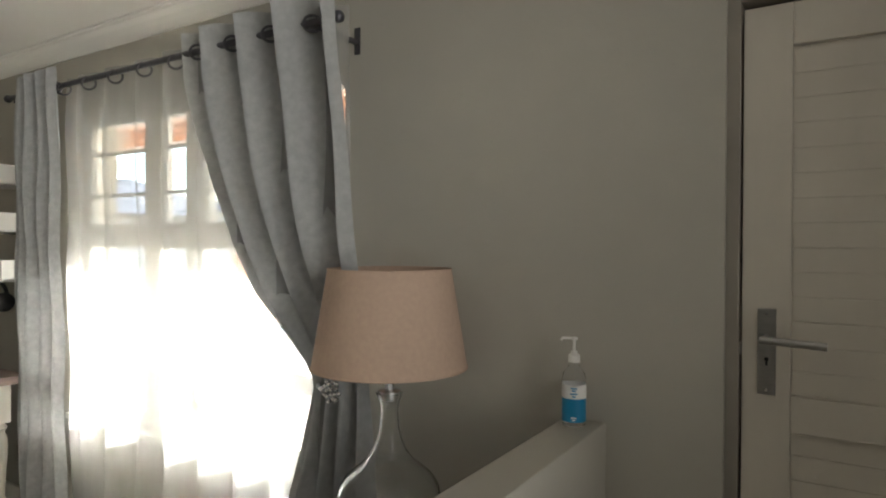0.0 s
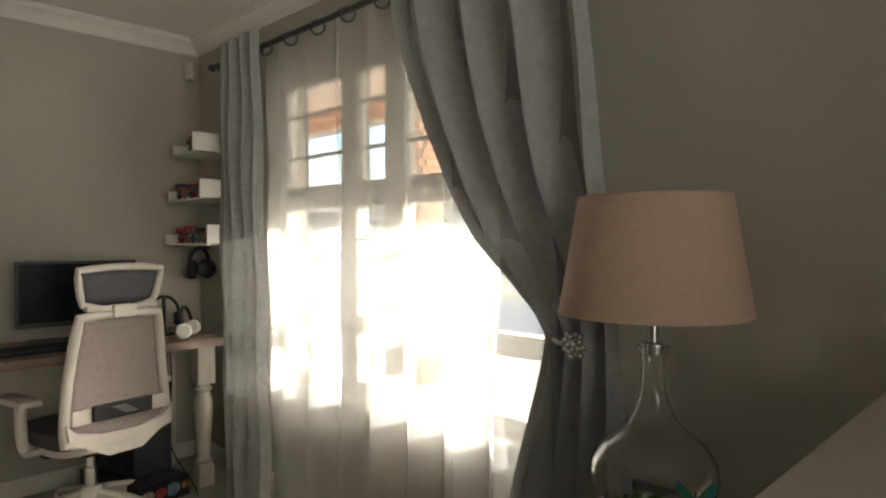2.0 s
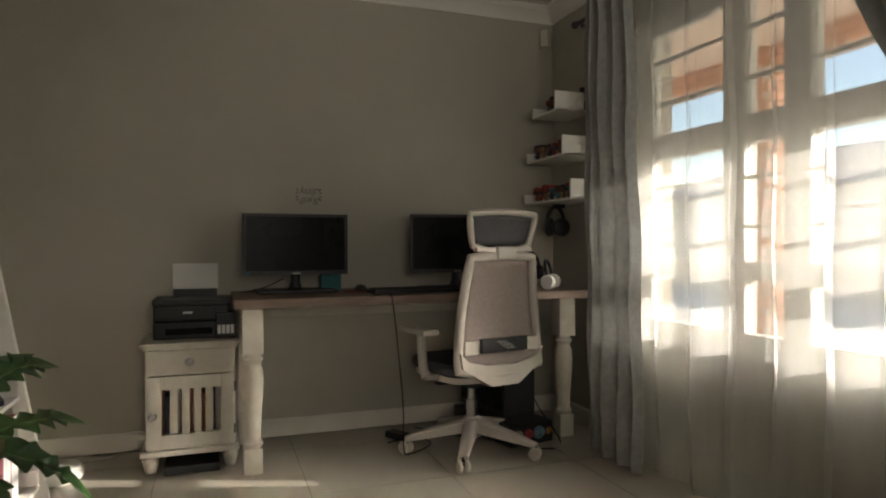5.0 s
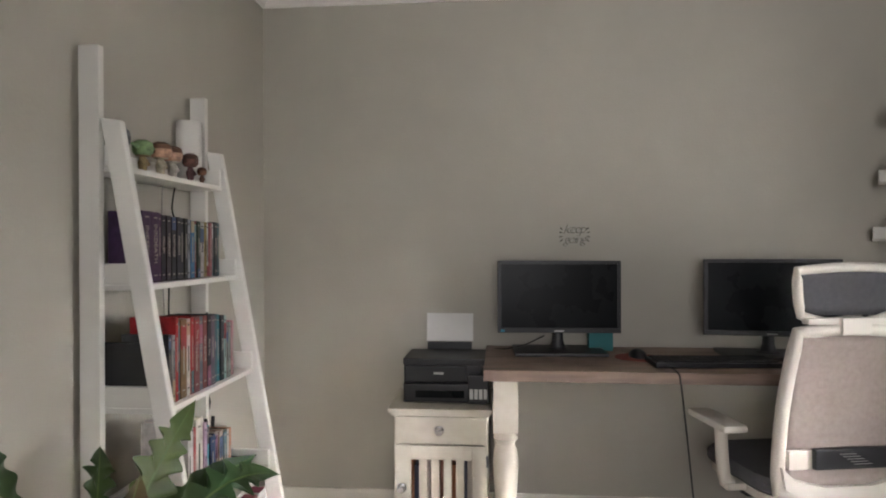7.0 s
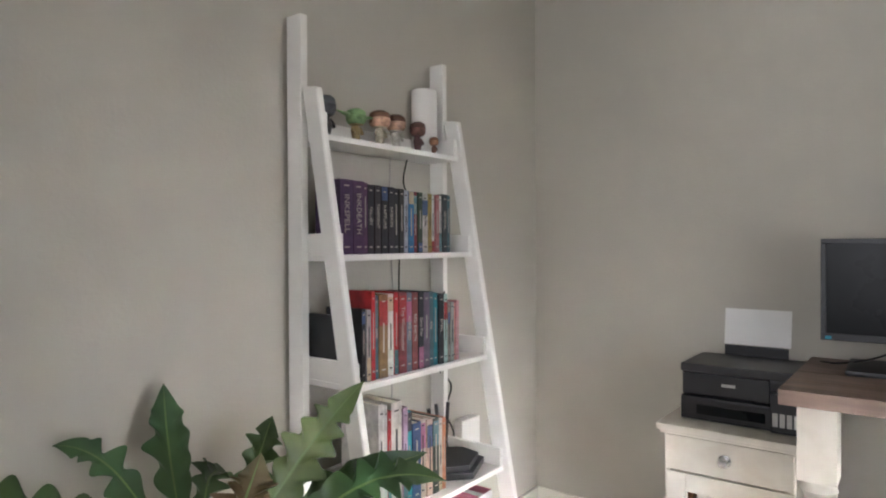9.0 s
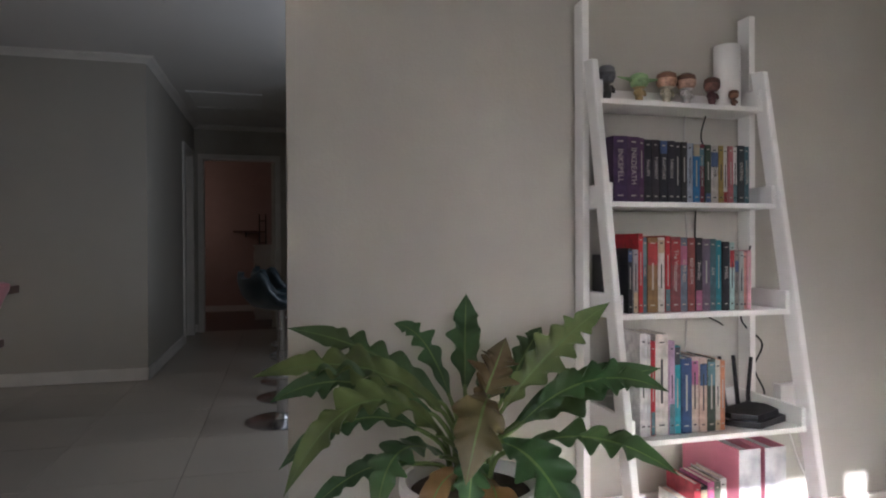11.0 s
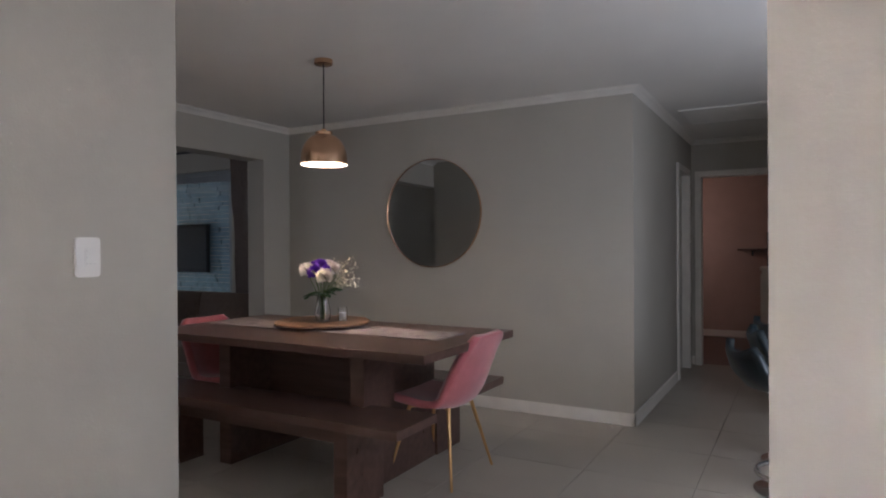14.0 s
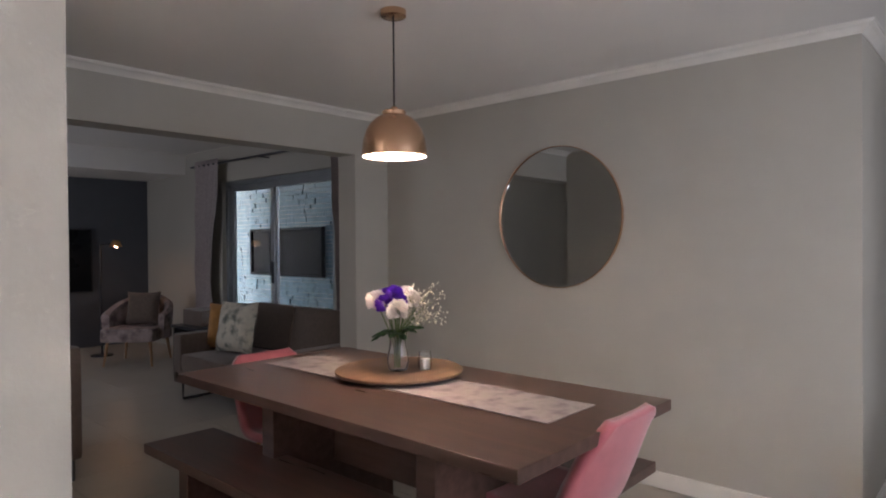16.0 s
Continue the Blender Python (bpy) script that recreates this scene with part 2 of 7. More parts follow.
def lathe(bm, profile, segs=32, at=(0, 0, 0), turn=None):
    """Turns a profile of (radius, height) about z."""
    rings = []
    verts = []
    for r, z in profile:
        if r < 1e-5:
            ring = [bm.verts.new((at[0], at[1], at[2] + z))]
        else:
            ring = [bm.verts.new((at[0] + r * math.cos(2 * math.pi * i / segs), at[1] + r * math.sin(2 * math.pi * i / segs), at[2] + z)) for i in range(segs)]
        rings.append(ring)
        verts += ring
    for a, b in zip(rings, rings[1:]):
        for i in range(segs):
            j = (i + 1) % segs
            q = [a[i % len(a)], a[j % len(a)], b[j % len(b)], b[i % len(b)]]
            q = list(dict.fromkeys(q))
            if len(q) > 2:
                bm.faces.new(q)
    if turn:
        bmesh.ops.transform(bm, matrix=turn, verts=verts)
    return verts


def tube(bm, points, radius, segs=8, taper=1.0):
    """A round bar along points."""
    pts = [Vector(p) for p in points]
    rings = []
    for i, p in enumerate(pts):
        d = (pts[min(i + 1, len(pts) - 1)] - pts[max(i - 1, 0)]).normalized()
        side = d.orthogonal().normalized() if i == 0 else (side - d * side.dot(d)).normalized()
        up = d.cross(side)
        r = radius * (1 + (taper - 1) * i / max(1, len(pts) - 1))
        rings.append([bm.verts.new(p + r * (math.cos(2 * math.pi * k / segs) * side + math.sin(2 * math.pi * k / segs) * up)) for k in range(segs)])
    for a, b in zip(rings, rings[1:]):
        for k in range(segs):
            bm.faces.new((a[k], a[(k + 1) % segs], b[(k + 1) % segs], b[k]))
    bm.faces.new(rings[0][::-1])
    bm.faces.new(rings[-1])


def curve_points(ctrl, steps=8):
    """A smooth line through control points."""
    p = [Vector(c) for c in ctrl]
    p = [2 * p[0] - p[1]] + p + [2 * p[-1] - p[-2]]
    out = []
    for i in range(1, len(p) - 2):
        for s in range(steps):
            t = s / steps
            out.append(0.5 * ((2 * p[i]) + (p[i + 1] - p[i - 1]) * t + (2 * p[i - 1] - 5 * p[i] + 4 * p[i + 1] - p[i + 2]) * t * t + (3 * p[i] - p[i - 1] - 3 * p[i + 1] + p[i + 2]) * t ** 3))
    return out + [p[-2]]


def grid(bm, rows):
    """A sheet over rows of points."""
    vs = [[bm.verts.new(p) for p in row] for row in rows]
    for a, b in zip(vs, vs[1:]):
        for i in range(len(a) - 1):
            bm.faces.new((a[i], a[i + 1], b[i + 1], b[i]))
    return vs


def prism(bm, outline, z0, z1, turn=None):
    """A slab with the outline (x, y), from z0 to z1."""
    low = [bm.verts.new((x, y, z0)) for x, y in outline]
    top = [bm.verts.new((x, y, z1)) for x, y in outline]
    n = len(outline)
    bm.faces.new(low[::-1])
    bm.faces.new(top)
    for i in range(n):
        bm.faces.new((low[i], low[(i + 1) % n], top[(i + 1) % n], top[i]))
    if turn:
        bmesh.ops.transform(bm, matrix=turn, verts=low + top)


def part(name, bm, mat, parent=None, label="", smooth=False, thick=0.0):
    """Links a bmesh as one mesh object under a thing or a part."""
    bmesh.ops.recalc_face_normals(bm, faces=bm.faces)
    me = bpy.data.meshes.new(name)
    bm.to_mesh(me)
    bm.free()
    me.materials.append(mat)
    if smooth:
        for p in me.polygons:
            p.use_smooth = True
        try:
            me.set_sharp_from_angle(angle=radians(40))
        except AttributeError:
            pass
    ob = new(name, me)
    if thick:
        mod = ob.modifiers.new("thickness", "SOLIDIFY")
        mod.thickness, mod.offset = thick, 0.0
    if parent:
        ob.parent = parent
    if label:
        ob["label"] = label
    return ob


def thing(name, label, category, at=(0, 0, 0), rz=0.0, group="", kind=""):
    ob = new(name)
    ob.empty_display_size = 0.1
    ob.matrix_basis = pose(*at, 0, 0, rz)
    return tagged(ob, label, category, group, kind)


def boxes(*dims, bevel=0.0):
    bm = bmesh.new()
    for d in dims:
        box(bm, *d, bevel=bevel)
    return bm


def structure(name, label, category, bm, mat):
    return tagged(part(name, bm, mat), label, category, kind="structure")


# ---------------------------------------------------------------- the shell
H, HL = 2.39, 2.60             # ceiling heights, the lounge's apart
XW, YN, YS = -4.02, 1.66, -1.22        # desk wall, window wall, shelf wall
YD, XC, XL = -4.50, -0.84, 2.36        # mirror wall, hall corner, wall to the lounge
WX0, WX1, WZ0, WZ1 = -3.215, -1.445, 0.58, 2.034   # window opening
DX0, DX1, DZ1 = -0.255, 0.60, 2.03     # front door opening

structure("wall_west", "taupe painted plaster wall behind the desk", "wall", boxes((XW - 0.2, XW, YS - 0.15, YN + 0.22, 0, H)), WALL)
structure("wall_north", "taupe painted plaster wall with a window and a door", "wall",
          boxes((XW, WX0, YN, YN + 0.22, 0, H), (WX0, WX1, YN, YN + 0.22, 0, WZ0), (WX0, WX1, YN, YN + 0.22, WZ1, H),
                (WX1, DX0, YN, YN + 0.22, 0, H), (DX0, DX1, YN, YN + 0.22, DZ1, H), (DX1, 2.2, YN, YN + 0.22, 0, H)), WALL)
structure("wall_south", "taupe painted plaster wall behind the ladder shelf", "wall", boxes((XW, -1.815, YS - 0.15, YS, 0, H)), WALL)
structure("wall_stub", "short taupe painted wall with a light switch", "wall", boxes((0.10, 0.25, -1.49, -0.45, 0, H), bevel=0.004), WALL)
structure("half_wall", "waist-high painted plaster half wall", "half wall", boxes((-0.655, -0.542, 0.50, YN - 0.003, 0, 0.942), bevel=0.006), WALL)
structure("wall_entrance", "plain painted wall closing the entrance", "wall", boxes((2.2, 2.36, -1.6, YN + 0.22, 0, H)), WALL)
structure("wall_entrance_south", "plain painted wall between entrance and dining room", "wall", boxes((1.2, 2.36, -1.75, -1.6, 0, H)), WALL)
structure("wall_dining", "taupe painted wall with the round mirror", "wall", boxes((XC, XL, YD - 0.15, YD, 0, H)), WALL)
structure("wall_hall_side", "taupe painted hall wall with a doorway", "wall",
          boxes((XC, XC + 0.15, -6.30, YD - 0.15, 0, H), (XC, XC + 0.15, -7.0, -6.30, 2.06, H), (XC, XC + 0.15, -7.2, -7.0, 0, H), (XC + 0.15, XC + 0.22, -7.1, -6.2, 0, 2.2)), WALL)
structure("wall_hall_end", "taupe painted hall end wall with a doorway", "wall",
          boxes((-0.91, XC, -7.32, -7.2, 0, H), (-1.80, -0.91, -7.32, -7.2, 2.06, H), (-2.2, -1.80, -7.32, -7.2, 0, H)), WALL)
structure("wall_hall_west", "plain painted wall along the hall", "wall", boxes((-2.35, -2.2, -7.32, -4.6, 0, H)), WALL)
structure("wall_kitchen", "plain painted wall behind the bar stools", "wall", boxes((-3.3, -3.15, -4.75, YS - 0.15, 0, H), (-3.15, -2.2, -4.75, -4.6, 0, H)), WALL)
structure("wall_far_room", "warm lit wall of the room beyond the hall", "wall", boxes((-3.0, 0.4, -9.75, -9.6, 0, H), (0.25, 0.4, -9.6, -7.32, 0, H), (-3.0, -2.85, -9.6, -7.32, 0, H), (-3.0, -2.2, -7.44, -7.325, 0, H), (-0.8, 0.4, -7.44, -7.325, 0, H)), PINKWALL)
structure("wall_lounge_beam", "painted beam and pier between dining room and lounge", "wall", boxes((XL, XL + 0.2, -1.6, YD - 0.15, 2.07, HL), (XL, XL + 0.2, YD - 0.6, -4.17, 0, 2.07)), WALL)
structure("wall_lounge_south", "taupe lounge wall with a sliding door", "wall",
          boxes((XL + 0.2, 3.74, -5.25, -5.05, 0, HL), (3.74, 5.95, -5.25, -5.05, 2.17, HL), (5.95, 8.1, -5.25, -5.05, 0, HL)), WALL)
structure("wall_lounge_accent", "dark charcoal painted lounge wall", "wall", boxes((8.1, 8.3, -5.25, 0.0, 0, HL)), ACCENT)
structure("wall_lounge_north", "plain painted wall closing the lounge", "wall", boxes((2.36, 8.1, -0.2, 0.0, 0, HL), (2.36, 2.5, -1.6, -0.2, 0, HL)), WALL)

bm = boxes((XW - 0.2, 2.36, -4.75, YN + 0.22, H, H + 0.15), (-3.0, 0.4, -9.75, -4.75, H, H + 0.15), (2.36, 8.3, -5.25, 0.0, HL, HL + 0.1), (0.4, 2.36, -4.75, -4.5, H, H + 0.15))
structure("ceiling", "white painted plaster ceiling", "ceiling", bm, CEIL)
structure("ceiling_bulkhead", "lowered painted bulkhead in the lounge ceiling", "ceiling", boxes((6.9, 8.1, -5.05, -0.2, 2.33, HL)), CEIL)


def cornice(name, a, b, inward, mitre=(0, 0)):
    """A coved cornice from a to b under the ceiling; inward points into the room."""
    bm = bmesh.new()
    a, b, n = Vector((*a, 0)), Vector((*b, 0)), Vector((*inward, 0))
    k = 0.62 if "dining" in name or "hall" in name else 1.0
    prof = [(k * p_, k * q_) for p_, q_ in ((0, -0.075), (0.012, -0.075), (0.016, -0.066), (0.03, -0.05), (0.052, -0.032), (0.078, -0.020), (0.082, -0.010), (0.095, -0.010), (0.095, -0.0008), (0, -0.0008))]
    along = (b - a).normalized()
    ra = [bm.verts.new(a + n * d + along * d * mitre[0] + Vector((0, 0, H + z))) for d, z in prof]
    rb = [bm.verts.new(b + n * d - along * d * mitre[1] + Vector((0, 0, H + z))) for d, z in prof]
    for i in range(len(prof)):
        j = (i + 1) % len(prof)
        bm.faces.new((ra[i], ra[j], rb[j], rb[i]))
    bm.faces.new(ra)
    bm.faces.new(rb[::-1])
    return structure(name, "white coved plaster cornice", "cornice", bm, TRIM if "dining" in name or "hall" in name else CEIL)


cornice("trim_cornice_west", (XW, YS), (XW, YN), (1, 0), (1, 1))
cornice("trim_cornice_north", (XW, YN), (2.2, YN), (0, -1), (1, 0))
cornice("trim_cornice_south", (XW, YS), (-1.815, YS), (0, 1), (1, 0))
cornice("trim_cornice_dining", (XC, YD), (XL, YD), (0, 1), (-1, 1))
cornice("trim_cornice_dining_side", (XL, YD), (XL, -1.6), (-1, 0), (1, 0))
cornice("trim_cornice_hall", (XC, YD), (XC, -7.2), (-1, 0), (-1, 1))
cornice("trim_cornice_hall_end", (XC, -7.2), (-2.2, -7.2), (0, 1), (1, 0))


def skirting(name, x0, x1, y0, y1):
    return structure("baseboard_" + name, "white painted wooden skirting board", "baseboard", boxes((x0, x1, y0, y1, 0.004, 0.085), (x0 + 0.001, x1 - 0.001, y0 + 0.001, y1 - 0.001, 0.085, 0.095), bevel=0.003), TRIM)


skirting("west", XW, XW + 0.016, YS, YN)
skirting("north", XW, DX0 - 0.06, YN - 0.016, YN)
skirting("south", XW, -1.815, YS, YS + 0.016)
skirting("dining", XC - 0.016, XL, YD, YD + 0.016)
skirting("hall", XC - 0.016, XC, -6.22, YD + 0.016)
skirting("hall_end", XC - 0.035, XC, -7.2, -7.184)
skirting("stub", 0.084, 0.1, -1.49, -0.45)
skirting("far_room", -2.85, 0.25, -9.6, -9.584)

structure("ground", "pale paved ground reaching to the horizon", "ground", boxes((-300, 300, -300, 300, -0.3, -0.06)), PATIO)
structure("floor", "beige ceramic tiled floor slab", "floor", boxes((-4.2, 8.3, -9.75, 1.88, -0.058, -0.004)), GROUT)
structure("floor_far_room", "dark floor of the room beyond the hall", "floor", boxes((-2.85, 0.25, -9.6, -7.3, -0.003, 0.002)), TABLEWOOD)
# ---------------------------------------------------------------- window, curtains


def make_window():
    w = thing("window_1", "white framed window with brown mullions and burglar bars", "window", kind="structure")
    y0, y1 = YN + 0.05, YN + 0.11
    bm = bmesh.new()
    f = 0.06
    for d in ((WX0, WX1, WZ0, WZ0 + f), (WX0, WX1, WZ1 - f, WZ1), (WX0, WX0 + f, WZ0 + f, WZ1 - f), (WX1 - f, WX1, WZ0 + f, WZ1 - f)):
        box(bm, d[0], d[1], y0, y1, d[2], d[3], 0.004)
    part("window_frame", bm, TRIM, w)
    for mx in (-2.642, -2.344):
        m = part("mullion", boxes((mx - 0.056, mx + 0.056, y0 - 0.004, y1 + 0.004, WZ0 + f, WZ1 - f), bevel=0.004), TRIM, w)
        part("bead", boxes((mx - 0.02, mx + 0.02, y0 - 0.016, y0 - 0.0045, WZ0 + f, WZ1 - f), bevel=0.004), TRIM, m)
    xs = [WX0 + f, -2.698, -2.586, -2.400, -2.288, WX1 - f]
    for i in range(3):
        part("transom", boxes((xs[2 * i], xs[2 * i + 1], y0 - 0.006, y1 + 0.006, 1.39, 1.50), bevel=0.004), TRIM, w)
        part("lower_rail", boxes((xs[2 * i], xs[2 * i + 1], y0 - 0.006, y1 + 0.006, 0.85, 0.925), bevel=0.004), TRIM, w)
        for z0, z1 in ((WZ0 + f, 0.85), (0.925, 1.39), (1.50, WZ1 - f)):
            p = part("pane", boxes((xs[2 * i] - 0.003, xs[2 * i + 1] + 0.003, YN + 0.078, YN + 0.083, z0 - 0.003, z1 + 0.003)), GLASS, w)
            p.visible_shadow = False
    for z in (1.06, 1.25, 1.633, 1.829):
        part("burglar_bar", boxes((WX0 + f, WX1 - f, YN + 0.02, YN + 0.034, z - 0.008, z + 0.008), bevel=0.002), TRIM, w)
    for x in (-3.03, -2.49, -2.14):
        bm = bmesh.new()
        box(bm, x - 0.06, x + 0.05, YN + 0.02, YN + 0.05, 1.452, 1.475, 0.003)
        part("window_latch", bm, STEEL, w, "steel casement stay")
    part("window_sill", boxes((WX0 - 0.03, WX1 + 0.03, YN - 0.03, YN + 0.22, WZ0 - 0.03, WZ0 - 0.002), bevel=0.004), TRIM, w)


make_window()
ROD_Y, ROD_Z = 1.475, 2.112


def make_rod():
    r = thing("curtain_rod", "dark grey metal curtain rod with ball ends", "curtain rod", (0, 0, 0))
    bm = bmesh.new()
    tube(bm, [(-3.43, ROD_Y, ROD_Z), (-1.355, ROD_Y, ROD_Z)], 0.0125, 14)
    part("rod", bm, RODMETAL, r, smooth=True)
    for x, s in ((-3.43, -1), (-1.355, 1)):
        bm = bmesh.new()
        lathe(bm, [(0.0, 0), (0.014, 0.0), (0.014, 0.008), (0.009, 0.012), (0.016, 0.018), (0.02, 0.028), (0.018, 0.038), (0.01, 0.045), (0, 0.047)], 18, turn=pose(x, ROD_Y, ROD_Z, 0, 90 * s, 0))
        part("finial", bm, RODMETAL, r, smooth=True)
    for x in (-3.40, -1.405):
        bm = bmesh.new()
        box(bm, x - 0.012, x + 0.012, YN - 0.006, YN - 0.001, ROD_Z - 0.06, ROD_Z + 0.03, 0.002)
        box(bm, x - 0.007, x + 0.007, ROD_Y, YN - 0.005, ROD_Z - 0.028, ROD_Z - 0.012, 0.002)
        part("bracket", bm, RODMETAL, r)


make_rod()


def lerp_table(tab, z):
    for (z0, a), (z1, b) in zip(tab, tab[1:]):
        if z1 <= z <= z0:
            k = (z0 - z) / (z0 - z1)
            k = k * k * (3 - 2 * k) if len(tab) < 4 else k
            return a + (b - a) * k
    return tab[-1][1] if z < tab[-1][0] else tab[0][1]


def drape(thing_ob, left, right, folds, depth, z_top, z_bot, yc, mat, name="fabric", thick=0.003, jitter=0.3, seed=1, rows=60, pinch=None, pull=0.0):
    """A hanging cloth between the edges left(z) and right(z), in folds."""
    rnd = random.Random(seed)
    cols = folds * 14 + 1
    ph = [rnd.uniform(-jitter, jitter) for _ in range(folds + 2)]
    am = [rnd.uniform(0.75, 1.2) for _ in range(folds + 2)]
    bm = bmesh.new()
    lines = []
    for r in range(rows + 1):
        z = z_top + (z_bot - z_top) * r / rows
        xl, xr = lerp_table(left, z), lerp_table(right, z)
        d = depth if pinch is None else depth * (0.6 + 0.4 * min(1.0, abs(z - pinch) / 0.45))
        back = pull * math.exp(-((z - pinch) / 0.4) ** 2) if pull else 0.0
        line = []
        for c in range(cols):
            u = c / (cols - 1)
            k = u * folds
            i = int(min(k, folds - 1))
            sway = 0.25 * math.sin(1.7 * z + ph[i] * 5) * ph[i]
            y = yc + back + d * am[i] * math.sin(2 * math.pi * (k + sway)) + 0.006 * math.sin(9 * z + 5 * u)
            x = xl + (xr - xl) * u + 0.22 * (xr - xl) / folds * math.sin(4 * math.pi * (k + sway)) * 0.4
            zz = z + (0.012 * math.sin(2 * math.pi * k + 1.0) if r == 0 else 0.0)
            line.append((x, y, zz))
        lines.append(line)
    grid(bm, lines)
    return part(name, bm, mat, thing_ob, smooth=True, thick=thick)


def eyelets(parent, xs, drop=0.0):
    for x in xs:
        bm = bmesh.new()
        ring = []
        for i in range(20):
            a = 2 * math.pi * i / 20
            ring.append((x + 0.022 * math.cos(a), ROD_Y - 0.004 + 0.018 * math.cos(a), ROD_Z - 0.004 + drop + 0.026 * math.sin(a)))
        tube(bm, ring + ring[:2], 0.005, 6)
        part("eyelet", bm, RODMETAL, parent, "dark steel eyelet ring", smooth=True)


cl = thing("curtain", "grey woven eyelet curtain hanging in straight folds", "curtain", group="curtains at the window")
drape(cl, [(2.3, -3.31), (0.0, -3.29)], [(2.3, -2.93), (0.0, -2.87)], 4, 0.042, 2.175, 0.02, ROD_Y - 0.03, DRAPE, seed=3, thick=0.0)
eyelets(cl, (-3.25, -3.17, -3.09, -3.01))
cr = thing("curtain", "grey woven eyelet curtain gathered in a tieback", "curtain", group="curtains at the window")
TIE = [(2.25, -2.10), (2.0, -2.06), (1.8, -1.99), (1.6, -1.91), (1.4, -1.81), (1.25, -1.71), (1.12, -1.572), (1.03, -1.487), (0.97, -1.455), (0.9, -1.47), (0.6, -1.54), (0.3, -1.61), (0.0, -1.65)]
TIER = [(2.25, -1.305), (1.6, -1.248), (1.2, -1.22), (1.0, -1.225), (0.96, -1.225), (0.85, -1.21), (0.5, -1.17), (0.0, -1.14)]
drape(cr, TIE, TIER, 4, 0.058, 2.18, 0.02, ROD_Y - 0.01, DRAPE, seed=5, rows=90, pinch=0.965, pull=0.03, thick=0.0)
eyelets(cr, (-2.0, -1.81, -1.62, -1.43))
sh = thing("sheer_curtain", "white translucent voile curtain reaching the floor", "curtain", group="curtains at the window")
drape(sh, [(2.3, -3.02), (0.0, -2.98)], [(2.3, -1.32), (0.0, -1.36)], 8, 0.046, 2.15, 0.015, ROD_Y + 0.05, SHEER, thick=0.0, jitter=0.6, seed=11, rows=50)
eyelets(sh, (-2.93, -2.73, -2.53, -2.33, -2.13), -0.016)


def make_tieback():
    t = thing("curtain_tieback", "curtain tieback with a cluster of glass beads", "curtain tieback", (-1.363, 1.515, 0.972))
    bm = bmesh.new()
    tube(bm, curve_points([(0.09, 0.06, 0.01), (0.0, 0.08, 0.0), (-0.07, 0.0, 0.0), (0.0, -0.075, -0.004), (0.06, -0.06, 0.0)], 6), 0.006, 6)
    part("cord", bm, DRAPE, t, smooth=True)
    rnd = random.Random(4)
    for i in range(19):
        bm = bmesh.new()
        a, r = i * 2.4, 0.0085 * math.sqrt(i)
        bmesh.ops.create_icosphere(bm, subdivisions=2, radius=0.0085, matrix=pose(0.045 + r * math.cos(a), -0.078 - rnd.uniform(0, 0.008), r * math.sin(a)))
        part("bead", bm, CHROME, t, "silvery bead", smooth=True)


make_tieback()

# ---------------------------------------------------------------- front door


